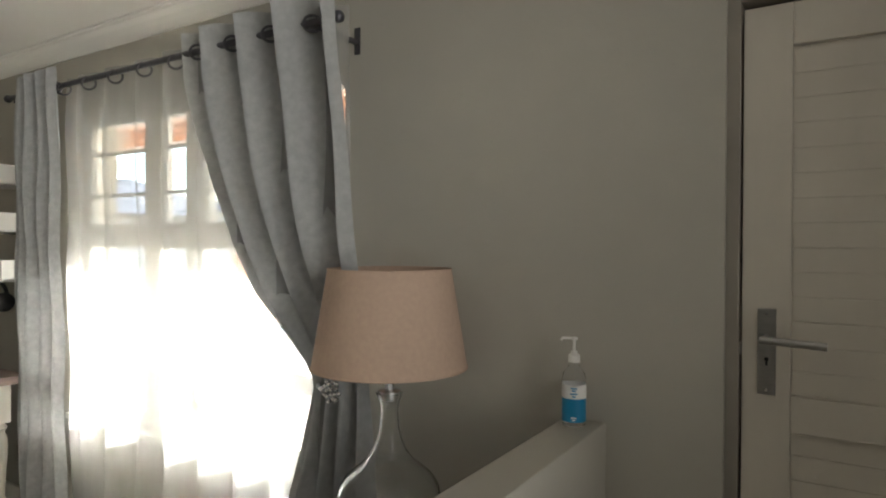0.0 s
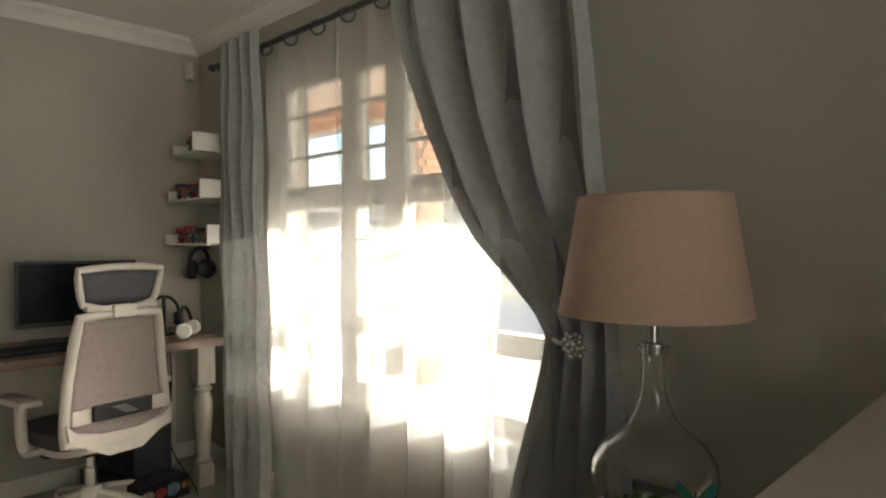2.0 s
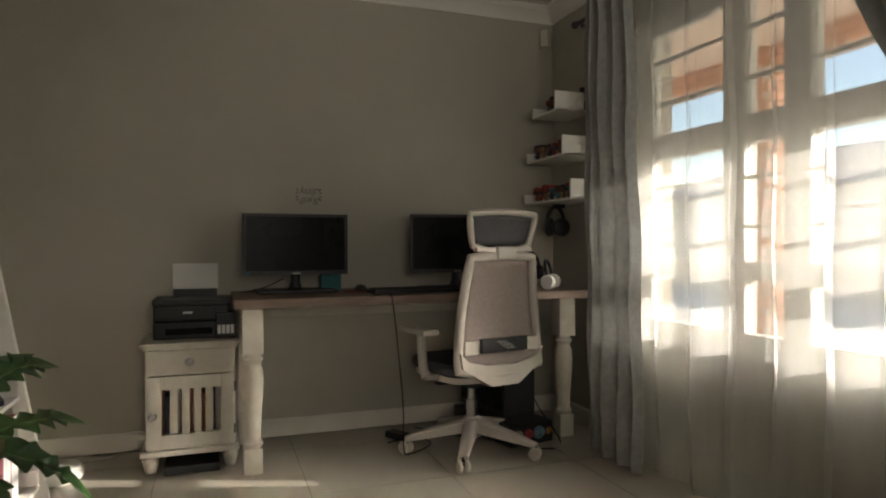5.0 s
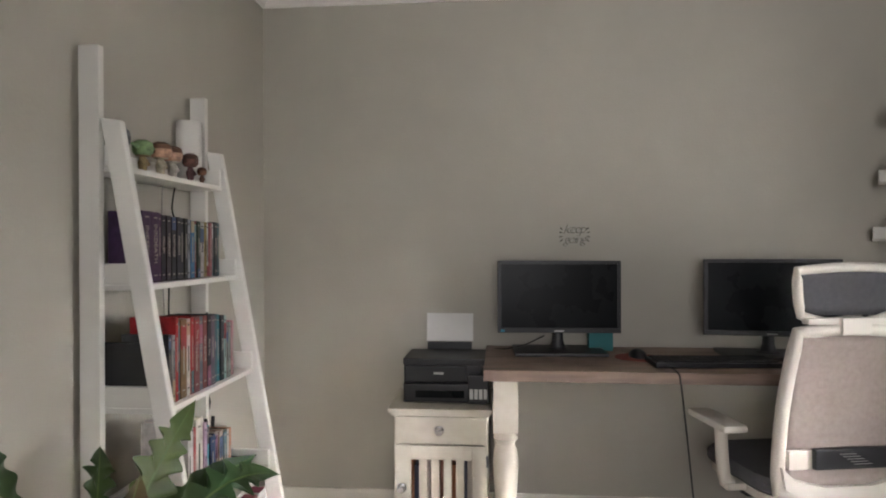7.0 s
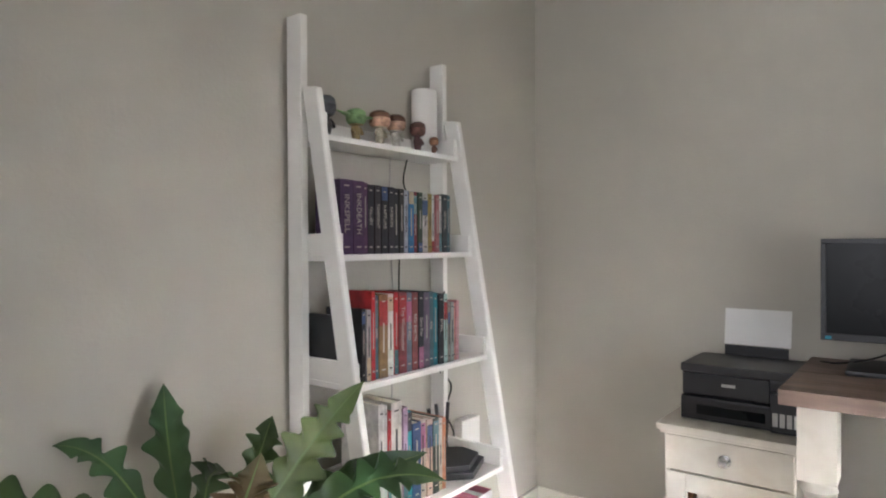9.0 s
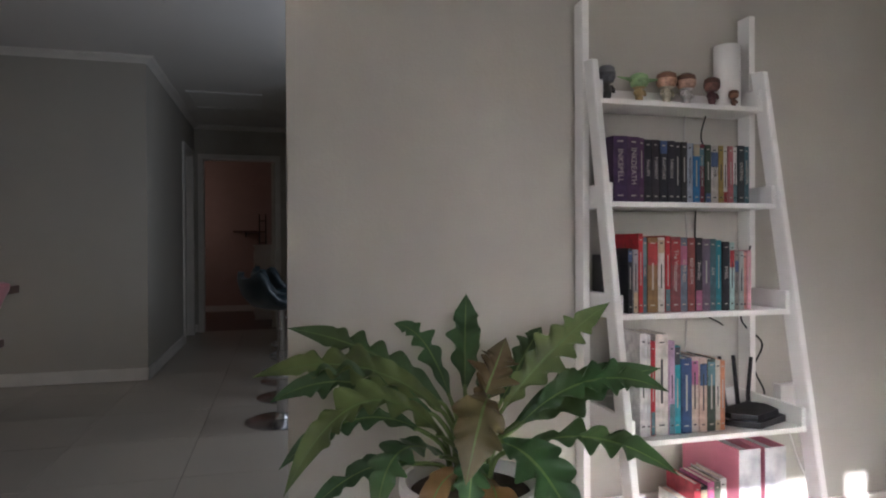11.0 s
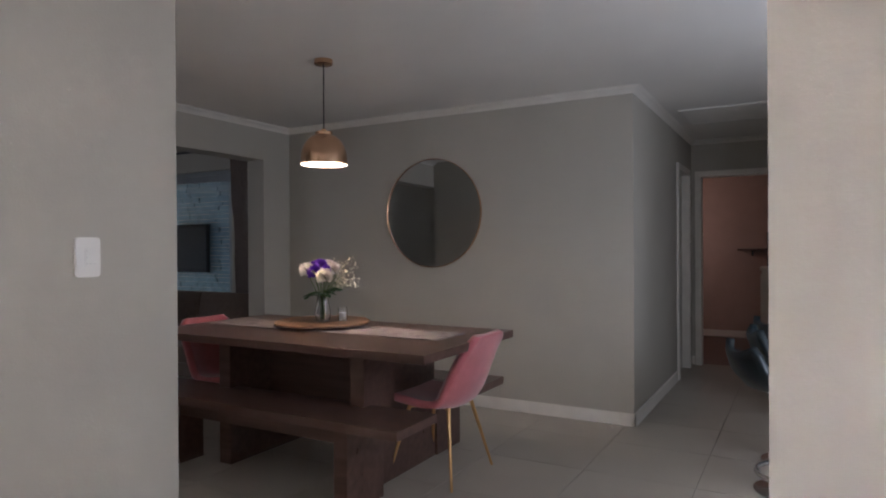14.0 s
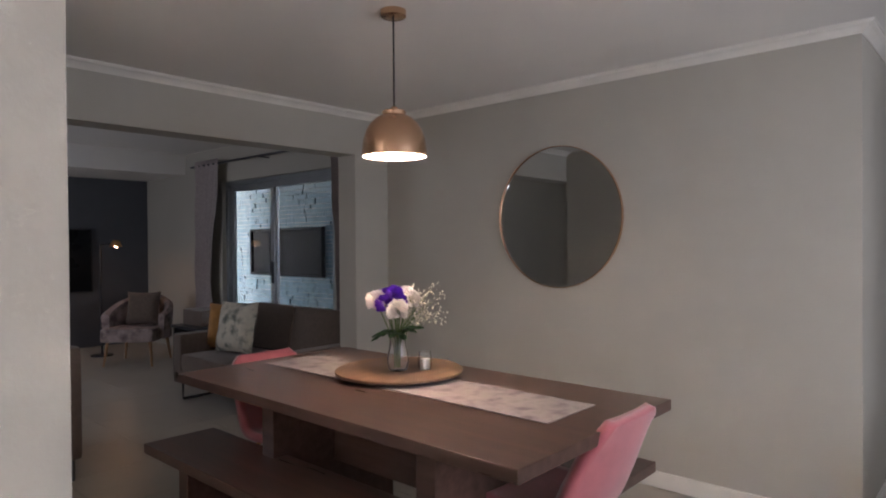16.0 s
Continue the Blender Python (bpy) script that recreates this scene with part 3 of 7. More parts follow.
def make_door():
    d = thing("door_1", "closed cream painted wooden front door with plank panels", "door", (0, 0, 0), kind="structure")
    y0, y1 = YN + 0.035, YN + 0.078
    x0, x1 = DX0 + 0.035, DX1 - 0.035
    bm = boxes((DX0, DX0 + 0.03, YN + 0.02, YN + 0.13, 0, DZ1), (DX1 - 0.03, DX1, YN + 0.02, YN + 0.13, 0, DZ1), (DX0 + 0.03, DX1 - 0.03, YN + 0.02, YN + 0.13, DZ1 - 0.03, DZ1), bevel=0.003)
    part("door_frame", bm, DOORJAMB, d, "painted door frame, coloured dark as in shadow")
    s = 0.105
    part("stile", boxes((x0, x0 + s, y0, y1, 0.01, 1.985), bevel=0.004), DOORPAINT, d)
    part("stile", boxes((x1 - s, x1, y0, y1, 0.01, 1.985), bevel=0.004), DOORPAINT, d)
    for z0, z1 in ((1.885, 1.985), (0.975, 1.06), (0.01, 0.16)):
        part("rail", boxes((x0 + s, x1 - s, y0, y1, z0, z1), bevel=0.004), DOORPAINT, d)
    z = 0.16
    while z < 1.885 - 0.01:
        top = min(z + 0.0585, 1.885)
        if not (z < 1.06 and top > 0.975):
            part("plank", boxes((x0 + s, x1 - s, y0 + 0.014, y1 - 0.01, z + 0.0004, top - 0.0004), bevel=0.0035), DOORPAINT, d)
        elif z < 0.975:
            part("plank", boxes((x0 + s, x1 - s, y0 + 0.014, y1 - 0.01, z + 0.0004, 0.974), bevel=0.0035), DOORPAINT, d)
            top = 1.06
        z = top
    part("panel_backing", boxes((x0 + s, x1 - s, y0 + 0.0165, y1 - 0.012, 0.16, 1.885)), DOORPAINT, d)
    part("door_stop", boxes((DX0 + 0.03, x0 + 0.02, y1 + 0.001, y1 + 0.03, 0, DZ1 - 0.03), (x1 - 0.02, DX1 - 0.03, y1 + 0.001, y1 + 0.03, 0, DZ1 - 0.03), (x0 + 0.02, x1 - 0.02, y1 + 0.001, y1 + 0.03, 1.965, DZ1 - 0.03), (x0 + 0.02, x1 - 0.02, y1 + 0.001, y1 + 0.03, -0.003, 0.03)), DOORJAMB, d)
    hx = x0 + 0.055
    part("handle_plate", boxes((hx - 0.02, hx + 0.02, y0 - 0.006, y0 - 0.0005, 1.06, 1.265), bevel=0.002), STEEL, d, "brushed steel handle plate")
    bm = bmesh.new()
    tube(bm, [(hx, y0 - 0.004, 1.195), (hx, y0 - 0.045, 1.195)], 0.009, 12)
    tube(bm, [(hx - 0.01, y0 - 0.045, 1.195), (hx + 0.125, y0 - 0.05, 1.19)], 0.0095, 14)
    part("lever", bm, STEEL, d, "steel lever handle", smooth=True)
    bm = bmesh.new()
    lathe(bm, [(0, 0), (0.005, 0), (0.005, 0.002), (0, 0.002)], 12, turn=pose(hx, y0 - 0.006, 1.145, 90, 0, 0))
    box(bm, hx - 0.0025, hx + 0.0025, y0 - 0.008, y0 - 0.006, 1.13, 1.145)
    part("keyhole", bm, BLACKP, d)
    for z in (1.072, 1.253):
        bm = bmesh.new()
        lathe(bm, [(0, 0), (0.004, 0), (0.003, 0.002), (0, 0.0025)], 10, turn=pose(hx, y0 - 0.006, z, 90, 0, 0))
        part("screw", bm, CHROME, d)
    part("strike_plate", boxes((DX0 + 0.03, DX0 + 0.0335, YN + 0.03, YN + 0.055, 1.15, 1.18)), STEEL, d)


make_door()

# ---------------------------------------------------------------- table lamp, side table, sanitiser


def make_side_table():
    t = thing("side_table", "side table with chrome frame and glass top", "side table", (-1.0, 1.41, 0))
    a, b, h = 0.24, 0.19, 0.585
    for sx in (-1, 1):
        for sy in (-1, 1):
            part("leg", boxes((sx * a - 0.011, sx * a + 0.011, sy * b - 0.011, sy * b + 0.011, 0.0, h - 0.022), bevel=0.002), CHROME, t)
    part("frame", boxes((-a - 0.011, a + 0.011, -b - 0.011, -b + 0.011, h - 0.022, h), (-a - 0.011, a + 0.011, b - 0.011, b + 0.011, h - 0.022, h),
                        (-a - 0.011, -a + 0.011, -b + 0.011, b - 0.011, h - 0.022, h), (a - 0.011, a + 0.011, -b + 0.011, b - 0.011, h - 0.022, h), bevel=0.002), CHROME, t)
    part("glass_top", boxes((-a - 0.008, a + 0.008, -b - 0.008, b + 0.008, h + 0.0005, h + 0.008), bevel=0.002), PET, t, "clear glass table top")


make_side_table()


def make_table_lamp():
    t = thing("table_lamp", "table lamp with clear glass base and beige drum shade", "table lamp", (-1.099, 1.439, 0.594))
    outer = [(0.0, 0.0), (0.07, 0.0), (0.09, 0.005), (0.128, 0.035), (0.146, 0.07), (0.149, 0.10), (0.142, 0.135), (0.122, 0.165), (0.094, 0.188), (0.070, 0.208), (0.050, 0.235), (0.037, 0.266), (0.029, 0.30), (0.0265, 0.34), (0.028, 0.37), (0.036, 0.392), (0.039, 0.398)]
    inner = [(r - 0.005, max(z, 0.008)) for r, z in reversed(outer) if r > 0.01] + [(0.0, 0.006)]
    bm = bmesh.new()
    lathe(bm, outer + inner, 48)
    part("glass_base", bm, LAMPGLASS, t, "clear glass bottle base", smooth=True).visible_shadow = False
    bm = bmesh.new()
    lathe(bm, [(0, 0.380), (0.024, 0.380), (0.024, 0.398), (0.032, 0.399), (0.032, 0.405), (0.013, 0.408), (0.013, 0.47), (0.017, 0.472), (0.017, 0.54), (0, 0.54)], 24)
    part("lamp_holder", bm, CHROME, t, "chrome lamp holder", smooth=True)
    bm = bmesh.new()
    prof = [(0.221, 0.473), (0.175, 0.752), (0.1725, 0.752), (0.2185, 0.473), (0.221, 0.473)]
    lathe(bm, prof, 64)
    part("shade", bm, SHADEFAB, t, "beige fabric drum shade", smooth=True)
    for z, r in ((0.475, 0.2215), (0.7505, 0.1755)):
        bm = bmesh.new()
        pts = [(r * math.cos(i * math.pi / 24), r * math.sin(i * math.pi / 24), z) for i in range(50)]
        tube(bm, pts, 0.0022, 6)
        part("shade_rim", bm, SHADEFAB, t, smooth=True)
    bm = bmesh.new()
    for k in range(3):
        a = k * 2.094
        tube(bm, [(0.012 * math.cos(a), 0.012 * math.sin(a), 0.505), (0.172 * math.cos(a), 0.172 * math.sin(a), 0.738)], 0.002, 6)
    part("shade_carrier", bm, CHROME, t)


make_table_lamp()
BLUE = material("cyan_label_print", (0.01, 0.22, 0.42), 0.35, vary=0.05)


def make_sanitiser():
    s = thing("sanitiser_bottle", "clear pump bottle of sanitiser with a cyan label", "bottle", (-0.607, 1.59, 0.944), 20)
    bm = bmesh.new()
    lathe(bm, [(0, 0), (0.028, 0), (0.031, 0.004), (0.031, 0.115), (0.028, 0.135), (0.016, 0.15), (0.013, 0.158), (0.013, 0.164), (0, 0.164)], 28)
    part("bottle", bm, PET, s, smooth=True)
    bm = bmesh.new()
    lathe(bm, [(0.0314, 0.012), (0.0318, 0.012), (0.0318, 0.072), (0.0314, 0.072)], 28)
    part("label", bm, BLUE, s, "cyan printed label", smooth=True)
    bm = bmesh.new()
    lathe(bm, [(0.0314, 0.0725), (0.0317, 0.0725), (0.0317, 0.108), (0.0314, 0.108)], 28)
    part("label", bm, PAPER, s, "white upper label", smooth=True)
    for k in range(6):
        bm = bmesh.new()
        w = (0.016, 0.011, 0.018, 0.009, 0.014, 0.008)[k]
        z = (0.1, 0.094, 0.086, 0.079, 0.024, 0.018)[k]
        box(bm, -w / 2, w / 2, -0.0325, -0.0312, z - 0.0018, z + 0.0018)
        part("text_bar", bm, BLUE if k < 4 else PAPER, s)
    bm = bmesh.new()
    lathe(bm, [(0, 0.164), (0.015, 0.164), (0.015, 0.182), (0.009, 0.186), (0.009, 0.192), (0.004, 0.193), (0.004, 0.222), (0.009, 0.223), (0.008, 0.229), (0, 0.23)], 20)
    tube(bm, [(0, 0, 0.226), (-0.03, -0.006, 0.227), (-0.034, -0.007, 0.221)], 0.0035, 8)
    part("pump", bm, WHITE, s, "white pump head", smooth=True)


make_sanitiser()

# ---------------------------------------------------------------- desk side


def turned_leg(parent, x, y, h, name="leg"):
    bm = bmesh.new()
    box(bm, x - 0.045, x + 0.045, y - 0.045, y + 0.045, h - 0.20, h, 0.004)
    lathe(bm, [(0.0, h - 0.20), (0.032, h - 0.20), (0.036, h - 0.215), (0.045, h - 0.225), (0.036, h - 0.24), (0.033, h - 0.25), (0.043, h - 0.275), (0.047, h - 0.32), (0.044, h - 0.38), (0.038, h - 0.46), (0.033, 0.16), (0.034, 0.145), (0.043, 0.135), (0.043, 0.125), (0.036, 0.115), (0.0, 0.115)], 24, at=(x, y, 0))
    box(bm, x - 0.04, x + 0.04, y - 0.04, y + 0.04, 0.0, 0.115, 0.01)
    part(name, bm, CREAM, parent, "cream turned wooden leg", smooth=True)


def make_desk():
    d = thing("desk", "long desk with dark plank top and cream turned legs", "desk")
    for i in range(4):
        x0 = -4.0 + i * 0.145
        part("plank", boxes((x0 + 0.0008, x0 + 0.1442, -0.185, 1.535, 0.722, 0.762), bevel=0.003), DESKWOOD, d)
    part("apron", boxes((-3.98, -3.94, -0.15, 1.5, 0.63, 0.72), bevel=0.003), CREAM, d)
    turned_leg(d, -3.515, -0.105, 0.721)
    turned_leg(d, -3.545, 1.455, 0.721)
    part("back_leg", boxes((-3.985, -3.945, 1.44, 1.48, 0, 0.63), bevel=0.003), CREAM, d)
    part("back_leg", boxes((-3.985, -3.945, -0.15, -0.11, 0, 0.63), bevel=0.003), CREAM, d)


make_desk()


def make_monitor(at, rz, w, h, label, power):
    m = thing("monitor", label, "monitor", at, rz, group="monitors on the desk")
    z0 = 0.085
    part("housing", boxes((-0.028, 0.0, -w / 2, w / 2, z0, z0 + h), bevel=0.006), BLACKP, m)
    part("bezel", boxes((0.0005, 0.008, -w / 2, w / 2, z0, z0 + 0.02), (0.0005, 0.008, -w / 2, w / 2, z0 + h - 0.014, z0 + h), (0.0005, 0.008, -w / 2, -w / 2 + 0.014, z0 + 0.02, z0 + h - 0.014), (0.0005, 0.008, w / 2 - 0.014, w / 2, z0 + 0.02, z0 + h - 0.014), bevel=0.002), BLACKP, m)
    part("screen", boxes((0.001, 0.003, -w / 2 + 0.013, w / 2 - 0.013, z0 + 0.019, z0 + h - 0.013)), SCREEN, m)
    part("badge", boxes((0.008, 0.009, -0.02, 0.02, z0 + 0.006, z0 + 0.011)), STEEL, m)
    bm = bmesh.new()
    lathe(bm, [(0.0, 0.012), (0.05, 0.012), (0.032, 0.022), (0.023, 0.05), (0.022, 0.13), (0, 0.13)], 20, at=(-0.045, 0, 0))
    part("neck", bm, BLACKP, m, smooth=True)
    part("foot", boxes((-0.15, 0.09, -w * 0.37, w * 0.37, 0.0, 0.014), bevel=0.006), BLACKP, m, "glossy black rectangular foot")
    if power:
        part("power_light", boxes((0.008, 0.0092, -w / 2 + 0.012, -w / 2 + 0.028, z0 + 0.004, z0 + 0.013)), material("blue_sticker", (0.02, 0.22, 0.32), 0.5), m, "small blue sticker")
    return m


make_monitor((-3.80, 0.118, 0.763), 2, 0.505, 0.298, "black flat monitor on a rectangular foot, switched off", True)
make_monitor((-3.755, 0.945, 0.763), -6, 0.505, 0.305, "black flat monitor behind the office chair, switched off", False)


def make_cabinet():
    c = thing("bedside_cabinet", "cream bedside cabinet with drawer and slatted door", "cabinet", (-3.82, -0.36, 0))
    X0, X1, Y0, Y1 = -0.17, 0.18, -0.185, 0.185
    part("top", boxes((X0 - 0.01, X1 + 0.022, Y0 - 0.022, Y1 + 0.02, 0.548, 0.568), (X0, X1 + 0.012, Y0 - 0.012, Y1 + 0.01, 0.536, 0.549), bevel=0.005), CREAM, c)
    part("body", boxes((X0, X1, Y0, Y0 + 0.018, 0.10, 0.535), (X0, X1, Y1 - 0.018, Y1, 0.10, 0.535), (X0, X0 + 0.01, Y0, Y1, 0.10, 0.535), (X0, X1, Y0, Y1, 0.10, 0.115), bevel=0.002), CREAM, c)
    part("plinth", boxes((X0, X1 + 0.02, Y0 - 0.02, Y1 + 0.02, 0.075, 0.10), bevel=0.006), CREAM, c)
    dr = part("drawer", boxes((X1 - 0.02, X1 + 0.004, Y0 + 0.003, Y1 - 0.003, 0.425, 0.533), bevel=0.004), CREAM, c)
    knob(dr, (X1 + 0.004, -0.005, 0.48))
    door = part("door", boxes((X1 - 0.02, X1 + 0.004, Y0 + 0.004, Y0 + 0.066, 0.105, 0.42), (X1 - 0.02, X1 + 0.004, Y1 - 0.06, Y1 - 0.004, 0.105, 0.42), (X1 - 0.02, X1 + 0.004, Y0 + 0.066, Y1 - 0.06, 0.105, 0.165), (X1 - 0.02, X1 + 0.004, Y0 + 0.066, Y1 - 0.06, 0.362, 0.42), bevel=0.003), CREAM, c)
    a, b = Y0 + 0.066, Y1 - 0.06
    for i in range(4):
        yc = a + (b - a) * (i + 1) / 5 
        part("slat", boxes((X1 - 0.016, X1 + 0.001, yc - 0.016, yc + 0.016, 0.165, 0.362), bevel=0.002), CREAM, door)
    knob(door, (X1 + 0.004, Y0 + 0.03, 0.25))
    for z in (0.17, 0.36):
        bm = bmesh.new()
        tube(bm, [(X1 + 0.002, Y1 - 0.001, z - 0.022), (X1 + 0.002, Y1 - 0.001, z + 0.022)], 0.005, 8)
        part("hinge", bm, RODMETAL, c)
    for x in (X0 + 0.03, X1 - 0.03):
        for y in (Y0 + 0.02, Y1 - 0.02):
            bm = bmesh.new()
            lathe(bm, [(0, 0), (0.022, 0), (0.026, 0.01), (0.032, 0.04), (0.034, 0.055), (0.028, 0.065), (0.03, 0.0745), (0, 0.0745)], 20, at=(x, y, 0))
            part("foot", bm, CREAM, c, smooth=True)
    rnd = random.Random(2)
    cols = [(0.3, 0.12, 0.05), (0.07, 0.08, 0.12), (0.5, 0.45, 0.4), (0.2, 0.1, 0.06), (0.35, 0.15, 0.1)]
    y = Y0 + 0.03
    k = 0
    while y < Y1 - 0.06:
        t = rnd.uniform(0.025, 0.045)
        bk = thing("book", "book standing inside the slatted cabinet", "book", (-3.82, -0.36, 0.1155), group="books in the cabinet")
        part("cover", boxes((0.0, 0.13, y, y + t - 0.002, 0.0, rnd.uniform(0.2, 0.27)), bevel=0.002), material("cabinet_book_cover", cols[k % 5], 0.6), bk)
        y += t
        k += 1


def knob(parent, at):
    bm = bmesh.new()
    lathe(bm, [(0, 0), (0.017, 0), (0.019, 0.003), (0.014, 0.005), (0.007, 0.008), (0.006, 0.014), (0.012, 0.018), (0.0155, 0.024), (0.012, 0.03), (0, 0.032)], 16, turn=pose(*at, 0, 90, 0))
    part("knob", bm, CHROME, parent, "ornate metal and ceramic knob", smooth=True)


make_cabinet()


def make_printer():
    p = thing("printer", "black desktop ink tank printer on the cabinet", "printer", (-3.84, -0.35, 0.569))
    part("body", boxes((-0.14, 0.12, -0.17, 0.15, 0.0, 0.075), (-0.14, 0.10, -0.17, 0.15, 0.075, 0.15), bevel=0.008), BLACKP, p)
    part("scanner_lid", boxes((-0.14, 0.115, -0.172, 0.175, 0.151, 0.178), bevel=0.006), BLACKP, p)
    part("control_panel", boxes((0.10, 0.118, -0.165, 0.09, 0.085, 0.149), bevel=0.004), BLACKP, p)
    part("badge", boxes((0.118, 0.1195, -0.045, -0.005, 0.115, 0.124)), STEEL, p, "pale maker's badge")
    part("paper_slot", boxes((0.119, 0.122, -0.12, 0.08, 0.02, 0.05), bevel=0.001), SCREEN, p)
    part("ink_tank", boxes((-0.05, 0.135, 0.095, 0.178, 0.0, 0.115), bevel=0.006), BLACKP, p)
    for i in range(4):
        part("ink_window", boxes((0.135, 0.1365, 0.102 + i * 0.019, 0.116 + i * 0.019, 0.02, 0.06)), STEEL, p, "small ink level window")
    part("paper_support", boxes((-0.155, -0.147, -0.10, 0.10, 0.13, 0.21), bevel=0.002), BLACKP, p)
    sheet = thing("paper_sheet", "white paper sheet standing in the printer feed", "paper", (-3.84, -0.35, 0.79))
    bm = boxes((-0.146, -0.144, -0.105, 0.105, 0.0, 0.14))
    bmesh.ops.transform(bm, matrix=pose(-0.02, 0, 0.01, 0, -8, 0), verts=bm.verts)
    part("sheet", bm, PAPER, sheet)


make_printer()


def make_office_chair():
    c = thing("office_chair", "white office chair with taupe mesh back and headrest", "office chair", CHAIR_AT, CHAIR_RZ)
    for k in range(5):
        a = radians(72 * k + CHAIR_SPIN)
        bm = bmesh.new()
        rows = []
        for s in range(7):
            u = s / 6
            r = 0.03 + 0.295 * u
            w, zt, zb = 0.034 - 0.012 * u, 0.155 - 0.075 * u ** 1.2, 0.095 - 0.035 * u
            rows.append([(r, -w, zb), (r, -w, zt - 0.008), (r, -w + 0.01, zt), (r, w - 0.01, zt), (r, w, zt - 0.008), (r, w, zb), (r, -w, zb)])
        vs = grid(bm, rows)
        bm.faces.new(vs[-1][:6])
        bmesh.ops.transform(bm, matrix=pose(0, 0, 0, 0, 0, math.degrees(a)), verts=bm.verts)
        part("base_arm", bm, CHAIRWHITE, c, smooth=True)
        cx, cy = 0.32 * math.cos(a), 0.32 * math.sin(a)
        turn = random.Random(k).uniform(0, 180)
        bm = bmesh.new()
        for s in (-1, 1):
            lathe(bm, [(0, -0.01), (0.02, -0.01), (0.0285, -0.006), (0.03, 0), (0.0285, 0.006), (0.02, 0.01), (0, 0.01)], 20, turn=pose(cx, cy, 0.0305, 0, 0, turn) @ pose(0, s * 0.018, 0, 90, 0, 0))
        w = part("castor", bm, CHAIRWHITE, c, "white twin castor wheel", smooth=True)
        bm = bmesh.new()
        tube(bm, [(cx, cy, 0.03), (cx, cy, 0.07)], 0.008, 8)
        part("axle", bm, RUBBER, w)
    bm = bmesh.new()
    lathe(bm, [(0, 0.07), (0.045, 0.07), (0.05, 0.09), (0.05, 0.15), (0.036, 0.165), (0, 0.165)], 24)
    part("hub", bm, CHAIRWHITE, c, smooth=True)
    bm = bmesh.new()
    lathe(bm, [(0, 0.16), (0.027, 0.16), (0.027, 0.25), (0.02, 0.25), (0.02, 0.33), (0, 0.33)], 20)
    part("gas_lift", bm, CHROME, c, "chrome gas lift", smooth=True)
    part("mechanism", boxes((-0.11, 0.12, -0.08, 0.08, 0.325, 0.37), (-0.03, 0.02, 0.08, 0.2, 0.34, 0.352), bevel=0.008), BLACKP, c, "dark tilt mechanism")
    # seat: rounded slab of fabric on a white pan, forward is +x
    bm = bmesh.new()
    pts = [(0.24 * math.copysign(abs(math.cos(t)) ** 0.45, math.cos(t)), 0.235 * math.copysign(abs(math.sin(t)) ** 0.45, math.sin(t))) for t in [i * math.pi / 16 for i in range(32)]]
    prism(bm, [(x * 0.94 + 0.02, y * 0.94) for x, y in pts], 0.37, 0.395)
    part("seat_pan", bm, CHAIRWHITE, c, smooth=True)
    bm = bmesh.new()
    rings = [(0.93, 0.396), (1.0, 0.41), (1.0, 0.435), (0.94, 0.452), (0.6, 0.456)]
    vs = [[bm.verts.new((x * s + 0.02, y * s, z)) for x, y in pts] for s, z in rings]
    for a, b in zip(vs, vs[1:]):
        for i in range(32):
            bm.faces.new((a[i], a[(i + 1) % 32], b[(i + 1) % 32], b[i]))
    bm.faces.new(vs[0][::-1])
    bm.faces.new(vs[-1])
    part("seat", bm, MESHDARK, c, "charcoal fabric seat", smooth=True)

    # backrest: leaning frame. s runs up the back, w is half its width
    def back_x(z):
        return -0.235 - 0.05 * max(0, z - 0.40) ** 1.15 + 0.022 * math.sin((z - 0.40) * 5.2)

    def frame_loop(zs, width, t, name, mat, bow=0.0):
        bm = bmesh.new()
        left, right = [], []
        for z in zs:
            left.append((back_x(z) + bow, -width(z), z))
            right.append((back_x(z) + bow, width(z), z))
        top = [(back_x(zs[-1]) + bow - 0.012 * math.cos(v * math.pi / 2), v * width(zs[-1]) * 0.96, zs[-1] + 0.012 * (1 - v * v)) for v in (-0.7, -0.35, 0, 0.35, 0.7)]
        bot = [(back_x(zs[0]) + bow - 0.012 * math.cos(v * math.pi / 2), v * width(zs[0]) * 0.96, zs[0] - 0.03 * (1 - v * v)) for v in (0.7, 0.35, 0, -0.35, -0.7)]
        loop = left + top + right[::-1] + bot
        tube(bm, loop + loop[:2], t, 10)
        return part(name, bm, mat, c, smooth=True)

    zs = [0.44 + i * 0.045 for i in range(12)]
    wid = lambda z: 0.222 - 0.055 * ((z - 0.44) / 0.5) ** 1.4
    frame_loop(zs, wid, 0.021, "back_frame", CHAIRWHITE)
    bm = bmesh.new()
    grid(bm, [[(back_x(z) + 0.005 - 0.018 * math.cos(v * 1.5), v * (wid(z) - 0.008), z) for v in [j / 5 - 1 for j in range(11)]] for z in zs])
    part("back_mesh", bm, MESHFAB, c, "taupe mesh back", smooth=True, thick=0.003)
    bm = bmesh.new()
    prism(bm, [(-0.225, 0.52), (-0.215, 0.455), (-0.14, 0.40), (-0.085, 0.362), (0.06, 0.362), (0.13, 0.40), (0.215, 0.455), (0.225, 0.52), (0.18, 0.478), (0.08, 0.455), (-0.08, 0.455), (-0.18, 0.478)], back_x(0.44) - 0.03, back_x(0.44) + 0.012, Matrix(((0, 0, 1, 0), (1, 0, 0, 0), (0, 1, 0, 0), (0, 0, 0, 1))))
    box(bm, -0.22, 0.0, -0.05, 0.05, 0.352, 0.386, 0.01)
